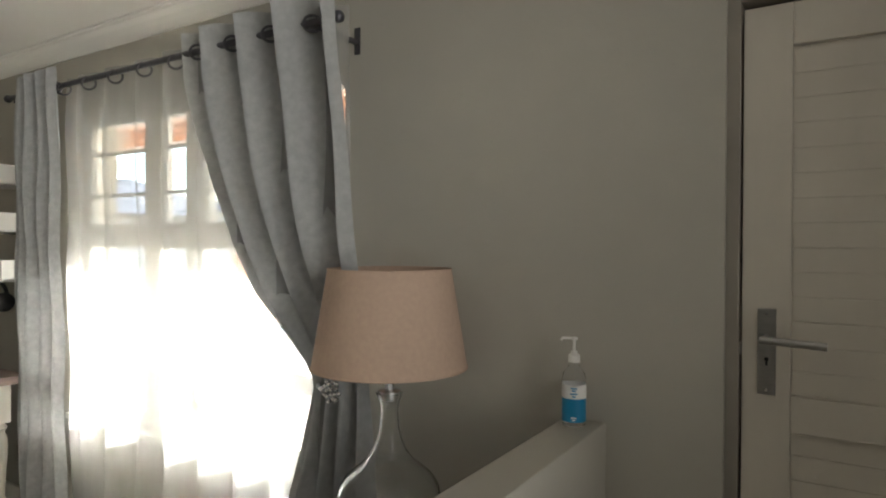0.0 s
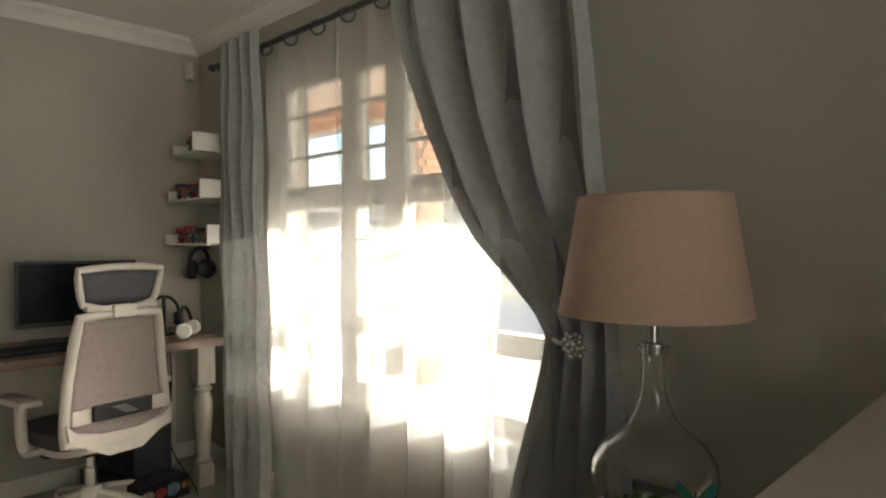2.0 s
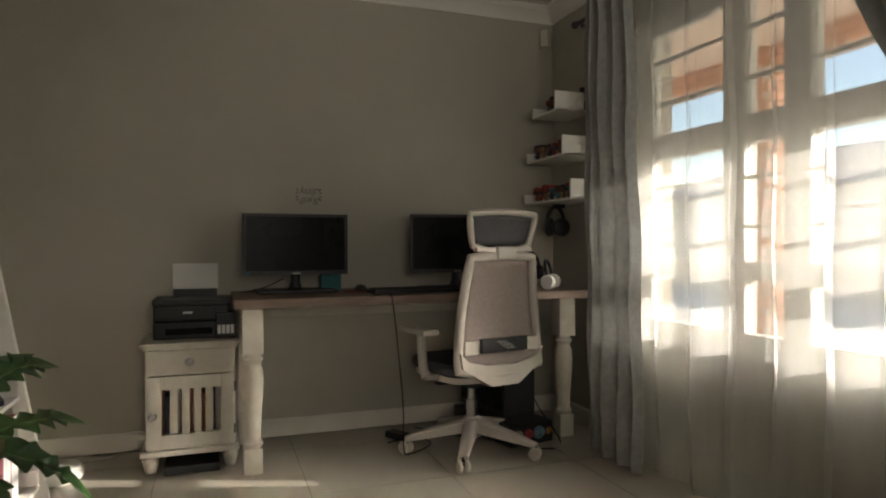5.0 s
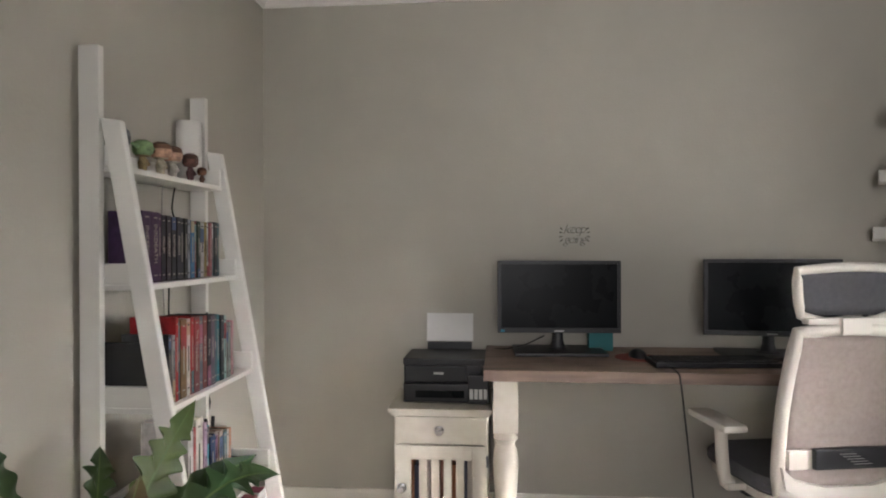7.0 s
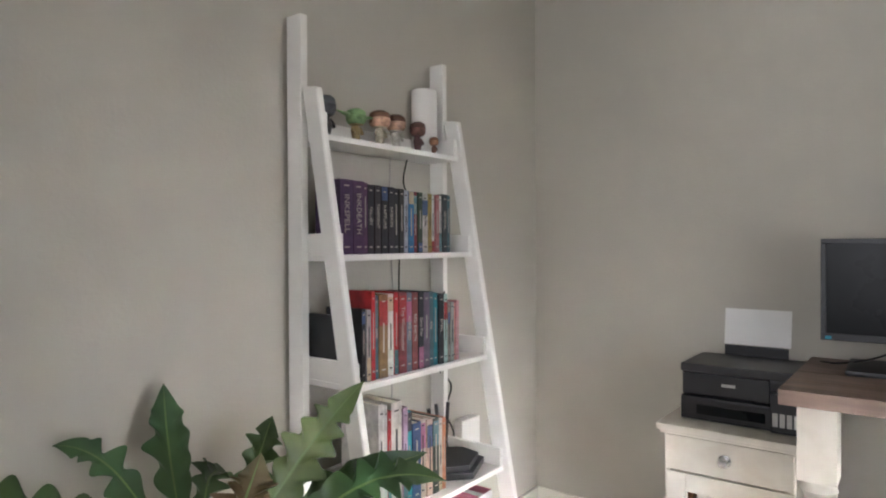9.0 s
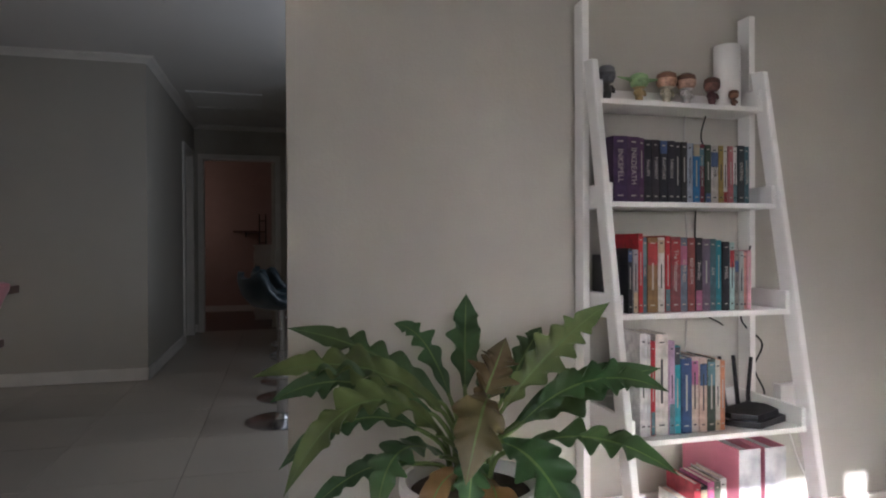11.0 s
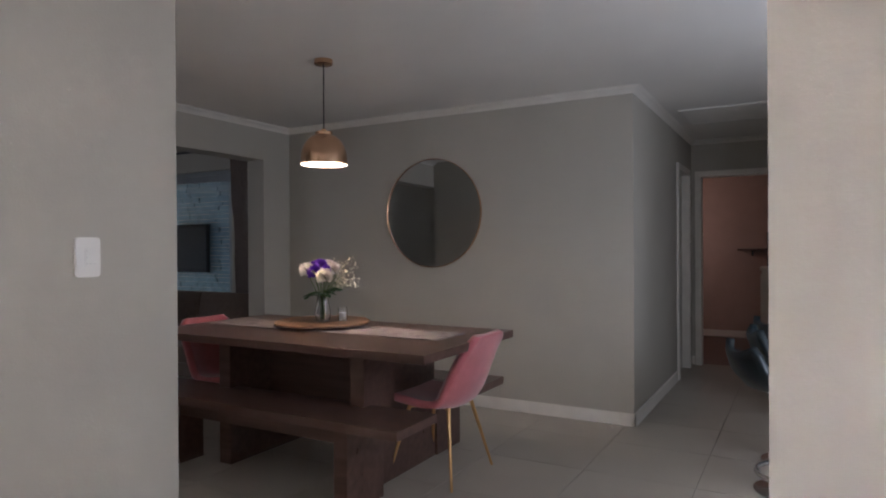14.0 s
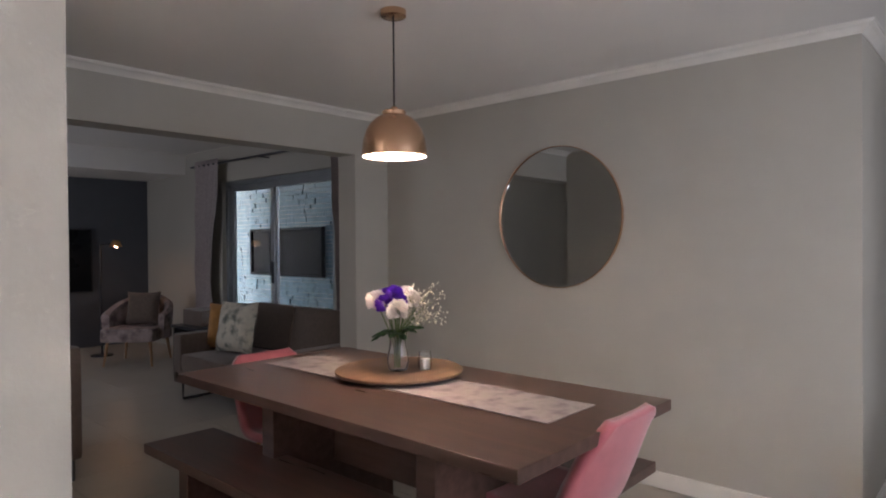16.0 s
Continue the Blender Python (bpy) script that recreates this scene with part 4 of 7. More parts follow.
    part("back_bracket", bm, CHAIRWHITE, c, smooth=True)
    lum = part("lumbar_support", boxes((back_x(0.53) - 0.05, back_x(0.53) - 0.028, -0.125, 0.125, 0.515, 0.578), bevel=0.005), BLACKP, c, "dark lumbar plate with pale print")
    for k in range(5):
        part("print_bar", boxes((back_x(0.53) - 0.0515, back_x(0.53) - 0.0503, -0.06 + k * 0.013, 0.0 + k * 0.012, 0.530 + 0.008 * k, 0.532 + 0.008 * k)), STEEL, lum)
    for s in (-1, 1):
        bm = bmesh.new()
        box(bm, back_x(0.53) - 0.03, back_x(0.53) - 0.012, min(s * 0.12, s * 0.20), max(s * 0.12, s * 0.20), 0.51, 0.57, 0.006)
        part("lumbar_bracket", bm, CHAIRWHITE, c, smooth=True)
    # headrest
    zh = [0.988 + i * 0.028 for i in range(6)]
    wh = lambda z: 0.150 + 0.045 * (z - 0.985) / 0.14 - 0.018 * ((z - 0.985) / 0.14) ** 2
    frame_loop(zh, wh, 0.015, "headrest_frame", CHAIRWHITE, bow=0.02)
    bm = bmesh.new()
    grid(bm, [[(back_x(z) + 0.025 - 0.012 * math.cos(v * 1.5), v * (wh(z) - 0.006), z) for v in [j / 5 - 1 for j in range(11)]] for z in zh])
    part("headrest_mesh", bm, MESHDARK, c, "charcoal mesh headrest", smooth=True, thick=0.003)
    bm = bmesh.new()
    box(bm, back_x(0.95) - 0.04, back_x(0.95) + 0.01, -0.05, 0.05, 0.93, 0.985, 0.012)
    box(bm, back_x(0.95) - 0.022, back_x(0.95) + 0.012, -0.15, 0.15, 0.962, 0.982, 0.006)
    part("headrest_bracket", bm, CHAIRWHITE, c, smooth=True)
    for s in (-1, 1):
        bm = bmesh.new()
        box(bm, -0.06, 0.0, min(s * 0.19, s * 0.285), max(s * 0.19, s * 0.285), 0.375, 0.40, 0.009)
        tube(bm, curve_points([(-0.03, s * 0.262, 0.39), (-0.03, s * 0.282, 0.42), (-0.02, s * 0.285, 0.5), (-0.015, s * 0.285, 0.585)], 5), 0.022, 12)
        arm = part("armrest", bm, CHAIRWHITE, c, smooth=True)
        bm = bmesh.new()
        box(bm, -0.11, 0.14, s * 0.285 - 0.042, s * 0.285 + 0.042, 0.585, 0.61, 0.011)
        part("arm_pad", bm, CHAIRWHITE, arm, "pale arm pad", smooth=True)


CHAIR_AT, CHAIR_RZ, CHAIR_SPIN = (-3.475, 0.91, 0.0), 191, -4
make_office_chair()

# ---------------------------------------------------------------- writing


def text_mesh(words, size, spread=1.0, lean=0.0, thin=0.0):
    cu = bpy.data.curves.new("text", "FONT")
    cu.body, cu.size, cu.align_x, cu.align_y, cu.extrude, cu.resolution_u = words, size, "CENTER", "CENTER", 0.0006, 2
    cu.space_character, cu.shear, cu.offset = spread, lean, -thin
    ob = new("text", cu)
    dg = bpy.context.evaluated_depsgraph_get()
    me = bpy.data.meshes.new_from_object(ob.evaluated_get(dg))
    bpy.data.objects.remove(ob)
    bpy.data.curves.remove(cu)
    return me


def lettering(name, words, size, m, mat, parent, label="", long=0.0, lean=0.0, spread=1.0, thin=0.0):
    me = text_mesh(words, size, spread, lean, thin)
    if long:
        w = max(v.co.x for v in me.vertices) - min(v.co.x for v in me.vertices)
        k = min(1.0, long / w)
        me.transform(Matrix.Diagonal((k, 1, 1, 1)))
    me.transform(m)
    me.materials.clear()
    me.materials.append(mat)
    ob = new(name, me)
    ob.parent = parent
    if label:
        ob["label"] = label
    return ob


# ---------------------------------------------------------------- ladder shelf and what stands on it
LX0, LX1 = -3.293, -2.680     # outer faces of the two side frames
LEVELS = [(1.416, -1.085), (1.109, -1.03), (0.790, -0.975), (0.455, -0.915), (0.13, -0.855)]   # height and front of each shelf


def make_ladder_shelf():
    s = thing("ladder_shelf", "white wooden ladder bookcase leaning at the wall", "bookcase")
    for x in (LX0, LX1 - 0.022):
        part("back_post", boxes((x, x + 0.022, YS + 0.02, YS + 0.075, 0.0, 1.725), bevel=0.003), WHITE, s)
        bm = bmesh.new()
        y0, y1, zt = -1.147, -0.868, 1.538
        v = []
        for xx in (x, x + 0.022):
            v.append([bm.verts.new(p) for p in ((xx, y1, 0.0), (xx, y1 + 0.055, 0.0), (xx, y0 + 0.06, zt - 0.008), (xx, y0 + 0.005, zt))])
        bm.faces.new(v[0])
        bm.faces.new(v[1][::-1])
        for i in range(4):
            bm.faces.new((v[0][i], v[1][i], v[1][(i + 1) % 4], v[0][(i + 1) % 4]))
        bmesh.ops.bevel(bm, geom=list(bm.edges), offset=0.003, segments=1, affect="EDGES")
        part("front_post", bm, WHITE, s)
    for z, yf in LEVELS:
        sh_ = part("shelf", boxes((LX0 + 0.023, LX1 - 0.023, YS + 0.022, yf, z - 0.015, z), bevel=0.002), WHITE, s)
        part("back_lip", boxes((LX0 + 0.023, LX1 - 0.023, YS + 0.006, YS + 0.0215, z - 0.015, z + 0.055), bevel=0.002), WHITE, sh_)
        for x in (LX0 + 0.0225, LX1 - 0.0375):
            part("side_lip", boxes((x, x + 0.015, YS + 0.022, yf - 0.003, z + 0.0005, z + 0.055), bevel=0.002), WHITE, sh_)


make_ladder_shelf()
PAGES = material("book_pages", (0.62, 0.56, 0.45), 0.9, vary=0.08, scale=60, stretch=(1, 1, 30))
GILT = material("pale_spine_print", (0.33, 0.30, 0.26), 0.6, vary=0.05)
INK = material("dark_spine_print", (0.03, 0.03, 0.035), 0.6, vary=0.05)
COVERS = {}


def cover(c):
    if c not in COVERS:
        COVERS[c] = material("book_cover", tuple(q * 0.85 for q in c), 0.45, vary=0.22, scale=30, bump=0.05, dark=tuple(q * 0.3 for q in c), dark_scale=38, dark_amount=0.45)
    return COVERS[c]


def book(x, yb, z, t, h, d, colour, title="", dark=False, lean=0.0, bars=2, label="paperback book standing on the ladder bookcase"):
    """A book with its spine towards +y; x is the edge with the lower value."""
    b = thing("book", label, "book", (x, yb, z), group="books on the ladder bookcase")
    if lean:
        b.matrix_basis = pose(x, yb, z, 0, lean, 0)
    c = cover(colour)
    bm = boxes((0.0004, 0.0022, -d, 0.0, 0, h), (t - 0.0022, t - 0.0004, -d, 0.0, 0, h), (0.0022, t - 0.0022, -0.0022, 0.0, 0, h))
    part("cover", bm, c, b)
    part("pages", boxes((0.0025, t - 0.0025, -d + 0.004, -0.0025, 0.003, h - 0.003)), PAGES, b)
    m = INK if dark else GILT
    pick = random.Random(round((x * 977 + z * 131) * 1000))
    if pick.random() < 0.6:
        tone = pick.choice(((0.30, 0.03, 0.03), (0.06, 0.10, 0.2), (0.45, 0.36, 0.24), (0.05, 0.05, 0.06), (0.1, 0.2, 0.22), (0.35, 0.12, 0.2)))
        z0 = pick.choice((0.0, h * 0.62, h * 0.78))
        part("spine_panel", boxes((0.001, t - 0.001, 0.0, 0.0004, z0 + 0.002, min(h, z0 + h * pick.uniform(0.14, 0.36)) - 0.001)), cover(tone), b)
    rot = Matrix(((0, -1, 0, t / 2), (0, 0, 1, 0.0006), (-1, 0, 0, h * 0.55), (0, 0, 0, 1)))
    if title:
        lettering("title", title, min(t * 0.6, 0.024), rot, m, b, long=h * 0.55)
    if not title and t > 0.013:
        part("text_bar", boxes((t * 0.42, t * 0.58, 0.0, 0.0009, h * pick.uniform(0.28, 0.4), h * pick.uniform(0.62, 0.8))), m, b)
    for k in range(bars):
        zz = (h * 0.10, h * 0.92, h * 0.2)[k]
        part("text_bar", boxes((t * 0.3, t * 0.7, 0.0, 0.0009, zz - 0.0018, zz + 0.0018)), m, b)
    return b


def book_row(level, x_start, specs, front, h_scale=1.0):
    """Books from the right of the plan (high x) to the left."""
    z, yf = LEVELS[level]
    x = x_start
    for i, (t, h, colour, title, dark) in enumerate(specs):
        x -= t + 0.0006
        rnd = random.Random(i * 7 + level)
        book(x, front - rnd.uniform(0, 0.006), z + 0.001, t, h * h_scale, 0.095 if level == 1 else 0.13, colour, title, dark)
    return x


PUR, BLK, NAVY, RED, WHT, TAN, TEAL, DKR, GRN, BLUE2 = (0.055, 0.025, 0.075), (0.02, 0.02, 0.025), (0.035, 0.07, 0.16), (0.42, 0.02, 0.025), (0.55, 0.53, 0.5), (0.32, 0.2, 0.09), (0.02, 0.20, 0.24), (0.16, 0.02, 0.03), (0.05, 0.12, 0.06), (0.03, 0.15, 0.32)
book_row(1, -2.735, [(0.046, 0.193, PUR, "INKSPELL", False), (0.04, 0.192, (0.07, 0.03, 0.08), "INKDEATH", False), (0.017, 0.19, (0.09, 0.035, 0.085), "", False), (0.024, 0.186, BLK, "FALLEN", False),
                     (0.024, 0.186, (0.04, 0.03, 0.035), "TORMENT", False), (0.026, 0.184, BLK, "RAPTURE", False), (0.024, 0.184, (0.025, 0.022, 0.03), "PASSION", False), (0.02, 0.182, BLK, "", False),
                     (0.02, 0.182, (0.03, 0.028, 0.025), "", False), (0.02, 0.18, (0.35, 0.37, 0.42), "WINTERSMITH", True), (0.024, 0.178, BLUE2, "", False), (0.017, 0.178, DKR, "READY PLAYER ONE", False),
                     (0.02, 0.177, (0.03, 0.05, 0.03), "", False), (0.026, 0.175, (0.45, 0.41, 0.38), "DIVA", True), (0.018, 0.176, (0.28, 0.2, 0.05), "", True), (0.014, 0.174, WHT, "", True), (0.018, 0.175, (0.36, 0.12, 0.13), "", False),
                     (0.015, 0.174, (0.6, 0.57, 0.55), "", True), (0.024, 0.178, (0.03, 0.035, 0.04), "CRYSTAL", False), (0.018, 0.176, (0.05, 0.11, 0.13), "SONGWOMAN", False)], -1.062)
book_row(2, -2.742, [(0.014, 0.175, BLK, "", False), (0.016, 0.172, (0.3, 0.3, 0.3), "", True), (0.014, 0.215, RED, "", False), (0.014, 0.205, (0.05, 0.12, 0.16), "CROSS", False), (0.033, 0.205, (0.2, 0.12, 0.045), "", False), (0.022, 0.205, WHT, "", True),
                     (0.017, 0.208, RED, "", False), (0.032, 0.206, (0.2, 0.05, 0.05), "The Woodcutter", False), (0.023, 0.204, (0.12, 0.16, 0.2), "NYPD RED", False), (0.024, 0.203, (0.22, 0.06, 0.05), "RED EARTH", False),
                     (0.022, 0.203, BLK, "Zero Day", False), (0.026, 0.2, (0.14, 0.1, 0.14), "", False), (0.022, 0.2, (0.06, 0.12, 0.14), "KIN", False), (0.018, 0.196, TEAL, "", False), (0.024, 0.192, BLK, "BYBEL", False),
                     (0.017, 0.19, (0.35, 0.5, 0.45), "", True), (0.014, 0.168, (0.22, 0.2, 0.17), "", True), (0.016, 0.166, (0.3, 0.33, 0.3), "", True), (0.013, 0.162, (0.55, 0.22, 0.18), "", True), (0.014, 0.168, (0.6, 0.3, 0.33), "", False)], -0.99, 1.05)
x4 = book_row(3, -2.748, [(0.022, 0.285, (0.6, 0.57, 0.55), "", True), (0.012, 0.28, (0.5, 0.48, 0.46), "", True), (0.014, 0.262, RED, "", False), (0.04, 0.28, (0.58, 0.54, 0.48), "", True), (0.018, 0.26, (0.45, 0.3, 0.42), "", True), (0.02, 0.245, (0.03, 0.3, 0.34), "", False),
                          (0.034, 0.21, NAVY, "", False), (0.024, 0.212, (0.5, 0.38, 0.3), "", True), (0.024, 0.208, (0.52, 0.37, 0.28), "", True), (0.026, 0.205, (0.04, 0.06, 0.045), "", False), (0.016, 0.2, (0.5, 0.45, 0.38), "", True), (0.015, 0.198, (0.5, 0.2, 0.1), "", False)], -0.945)
z5 = LEVELS[4][0] + 0.001
x5 = book_row(4, -2.80, [(0.06, 0.11, (0.6, 0.3, 0.02), "", True), (0.024, 0.15, WHT, "", True), (0.02, 0.2, (0.45, 0.05, 0.07), "", False), (0.022, 0.19, BLK, "", False), (0.02, 0.2, (0.5, 0.12, 0.25), "", False), (0.02, 0.2, (0.1, 0.12, 0.08), "", False), (0.022, 0.205, WHT, "", True)], -0.9)
MARBLE = material("marbled_grey_card", (0.62, 0.61, 0.6), 0.5, vary=0.1, scale=5, dark=(0.25, 0.26, 0.3), dark_scale=14, dark_amount=0.7)
PINKCARD = material("pink_binder_card", (0.50, 0.17, 0.22), 0.6, vary=0.08, scale=10)
for i, x in enumerate((-3.10, -3.185)):
    b = thing("ring_binder", "pink ring binder with a marbled white spine", "binder", (x, -0.90, z5), group="ring binders")
    part("cover", boxes((0.0, 0.003, -0.26, -0.003, 0, 0.28), (0.067, 0.07, -0.26, -0.003, 0, 0.28)), PINKCARD, b)
    part("spine", boxes((0.0, 0.07, -0.003, 0.0, 0, 0.28), bevel=0.001), MARBLE, b)
    part("pages", boxes((0.006, 0.055, -0.25, -0.01, 0.005, 0.262)), PAPER, b)
nb = thing("notebook", "dark notebook leaning against the red folders", "notebook", (-2.736, -1.13, LEVELS[2][0] + 0.001))
part("cover", boxes((-0.001, 0.014, -0.04, 0.10, 0, 0.165), bevel=0.002), BLACKP, nb)


def figurine(at, h, colour, wide=1.0, ears=0.0, rz=0, hair=None, body=(0.3, 0.28, 0.24)):
    """A plain big-headed toy shape, one mesh."""
    bm = bmesh.new()
    lathe(bm, [(0, 0), (0.2 * h * wide, 0), (0.2 * h * wide, 0.03 * h), (0.10 * h, 0.04 * h), (0.13 * h, 0.2 * h), (0.15 * h, 0.32 * h), (0.10 * h, 0.45 * h), (0.08 * h, 0.5 * h), (0.2 * h * wide, 0.53 * h), (0.27 * h * wide, 0.63 * h), (0.28 * h * wide, 0.78 * h), (0.25 * h * wide, 0.92 * h), (0.14 * h, 0.99 * h), (0, h)], 18)
    for s in (-1, 1):
        tube(bm, [(s * 0.12 * h, 0, 0.45 * h), (s * 0.2 * h, 0.04 * h, 0.33 * h), (s * 0.15 * h, 0.1 * h, 0.27 * h)], 0.05 * h, 8)
        if ears:
            tube(bm, [(s * 0.2 * h, 0, 0.76 * h), (s * (0.2 * h + ears), 0, 0.84 * h)], 0.09 * h, 8, 0.15)
    ob = part("figurine", bm, material("figurine_paint", colour, 0.5, vary=0.35, scale=45, dark=tuple(c * 0.3 for c in colour), dark_scale=60, dark_amount=0.6), smooth=True)
    if hair:
        ob.data.materials.append(material("figurine_top", hair, 0.55, vary=0.2, scale=60))
        ob.data.materials.append(material("figurine_body", body, 0.55, vary=0.4, scale=60))
        for f in ob.data.polygons:
            f.material_index = 1 if f.center.z > 0.82 * h or (f.center.z > 0.62 * h and f.center.y < -0.02 * h) else 2 if f.center.z < 0.52 * h else 0
    ob.matrix_basis = pose(*at, 0, 0, rz)
    return tagged(ob, "small vinyl toy figure standing on a shelf", "figurine", "toy figures")


zt = LEVELS[0][0] + 0.001
for x, h, c, w, e, hr, bd in ((-2.735, 0.088, (0.10, 0.10, 0.11), 0.8, 0, (0.13, 0.13, 0.14), (0.06, 0.055, 0.05)), (-2.82, 0.075, (0.20, 0.33, 0.15), 1.0, 0.055, (0.20, 0.33, 0.15), (0.30, 0.22, 0.10)), (-2.915, 0.083, (0.50, 0.30, 0.20), 1.0, 0, (0.13, 0.06, 0.03), (0.42, 0.38, 0.28)),
                          (-2.985, 0.082, (0.50, 0.31, 0.22), 0.95, 0, (0.09, 0.04, 0.02), (0.45, 0.42, 0.38)), (-3.065, 0.073, (0.16, 0.07, 0.05), 0.9, 0, (0.07, 0.03, 0.02), (0.10, 0.04, 0.04)), (-3.145, 0.045, (0.34, 0.17, 0.09), 0.9, 0, (0.12, 0.05, 0.02), (0.16, 0.08, 0.05))):
    figurine((x - 0.045 if x < -2.8 else x - 0.02, -1.135 if x > -3.05 else -1.118, zt), h * 1.25, c, w * 1.1, e, 0, hr, bd)


def make_mesh_router():
    r = thing("wifi_tower", "white cylindrical wireless router tower", "router", (-3.208, -1.172, zt))
    bm = bmesh.new()
    lathe(bm, [(0, 0), (0.038, 0), (0.041, 0.003), (0.041, 0.209), (0.038, 0.212), (0, 0.212)], 36)
    part("body", bm, WHITE, r, smooth=True)
    part("badge", boxes((-0.011, -0.005, 0.0400, 0.0416, 0.052, 0.06)), STEEL, r)


make_mesh_router()


def make_router():
    r = thing("antenna_router", "black wireless router with four raised antennas", "router", (-3.16, -1.02, LEVELS[3][0] + 0.0015), 22)
    bm = bmesh.new()
    prism(bm, [(-0.10, -0.06), (0.10, -0.06), (0.115, 0.0), (0.075, 0.075), (-0.075, 0.075), (-0.115, 0.0)], 0.0, 0.018)
    prism(bm, [(-0.085, -0.05), (0.085, -0.05), (0.098, 0.0), (0.06, 0.06), (-0.06, 0.06), (-0.098, 0.0)], 0.0182, 0.034)
    part("body", bm, BLACKP, r)
    for x, tip in ((-0.095, (-0.11, -0.05, 0.17)), (-0.035, (-0.04, -0.07, 0.18)), (0.035, (0.04, -0.07, 0.185)), (0.095, (0.165, -0.05, 0.20))):
        bm = bmesh.new()
        tube(bm, [(x, -0.05, 0.015), (x * 0.7 + tip[0] * 0.3, -0.055, 0.05), tip], 0.0075, 8, 0.8)
        part("antenna", bm, BLACKP, r)


make_router()
box2 = thing("power_adapter", "white wall box for the network line", "wall box", (-3.48, YS + 0.002, 0.36))
part("body", boxes((-0.055, 0.055, 0, 0.035, 0, 0.15), bevel=0.005), WHITE, box2)


def cable(label, ctrl, r=0.003, mat=None):
    bm = bmesh.new()
    tube(bm, curve_points(ctrl, 8), r, 6)
    ob = part("cable", bm, mat or CABLE, smooth=True)
    return tagged(ob, label, "cable")


cable("dark cable hanging behind the ladder bookcase", [(-3.14, -1.185, 1.41), (-3.12, -1.185, 1.33), (-3.15, -1.183, 1.25), (-3.10, -1.185, 1.1), (-3.11, -1.185, 0.8), (-3.2, -1.185, 0.72)], 0.0025)
cable("thin grey cable behind the ladder bookcase", [(-3.06, -1.185, 1.40), (-3.055, -1.185, 1.2), (-3.07, -1.185, 0.9), (-3.05, -1.185, 0.5)], 0.002, STEEL)
cable("dark router cable looping past the bookcase", [(-3.27, -1.14, 0.98), (-3.255, -1.15, 0.9), (-3.29, -1.16, 0.84), (-3.25, -1.16, 0.74), (-3.33, -1.16, 0.66), (-3.30, -1.16, 0.58), (-3.33, -1.15, 0.50), (-3.26, -1.10, 0.465)], 0.003)
cable("white power cable on the floor by the bookcase", [(-3.46, YS + 0.03, 0.36), (-3.52, YS + 0.04, 0.2), (-3.62, -1.1, 0.01), (-3.8, -0.95, 0.006), (-3.95, -0.7, 0.006)], 0.003, WHITE)
vac = thing("floor_scale", "flat round white device on the floor by the cabinet", "device", (-3.70, -0.90, 0.0015))
bm = bmesh.new()
lathe(bm, [(0, 0), (0.10, 0), (0.11, 0.01), (0.11, 0.045), (0.10, 0.058), (0, 0.06)], 36)
part("body", bm, WHITE, vac, smooth=True)
bm = bmesh.new()
lathe(bm, [(0, 0.0605), (0.03, 0.0605), (0.028, 0.066), (0, 0.067)], 20)
part("button", bm, STEEL, vac, "grey round button", smooth=True)
tray = thing("flat_black_case", "flat black case lying under the cabinet", "case", (-3.72, -0.36, 0.0015))
part("body", boxes((-0.12, 0.13, -0.11, 0.12, 0, 0.035), bevel=0.006), BLACKP, tray)

# ---------------------------------------------------------------- large pot plant


def leaf_blade(bm, base, heading, length, width, rise, droop, lobes, seed, roll=0.0, wave=1.0):
    """A long lobed leaf blade that arches out from base."""
    rnd = random.Random(seed)
    n = 48
    sides = [(rnd.uniform(0.55, 0.75), rnd.uniform(-0.6, 0.6)) for s in range(2)]
    rows = []
    p = Vector(base)
    a = radians(heading)
    pitch = radians(rise)
    side0 = Vector((-math.sin(a), math.cos(a), 0))
    for i in range(n + 1):
        u = i / n
        d = Vector((math.cos(a) * math.cos(pitch), math.sin(a) * math.cos(pitch), math.sin(pitch)))
        up = side0.cross(d)
        side = side0 * math.cos(roll) - up * math.sin(roll)
        upr = side.cross(d) * -1
        env = math.sin(math.pi * u ** 0.85) ** 0.62 if 0 < u < 1 else 0.0
        saw, saw2 = [1 - k * wave * (0.5 + 0.5 * math.cos(2 * math.pi * lobes * u ** 1.1 + ph + 0.9 * math.sin(9 * u + ph))) ** 0.8 * min(1, 0.3 + 2 * u) * max(0.05, min(1, (0.8 - u) * 4)) for k, ph in sides]
        w = max(0.002, width * env * rnd.uniform(0.93, 1.07))
        sweep = -0.25 * w
        rip = 0.12 * w * math.sin(2 * math.pi * lobes * u)
        row = []
        for v in (-1, -0.55, -0.12, 0, 0.12, 0.55, 1):
            row.append(p + side * (w * v * (saw if v > 0 else saw2)) + up * (0.22 * w * abs(v) + rip * abs(v) ** 2 - (0.006 if v == 0 else 0)) - d * (sweep * abs(v)))
        rows.append(row)
        p = p + d * (length / n)
        pitch -= radians(droop) / n
    grid(bm, rows)


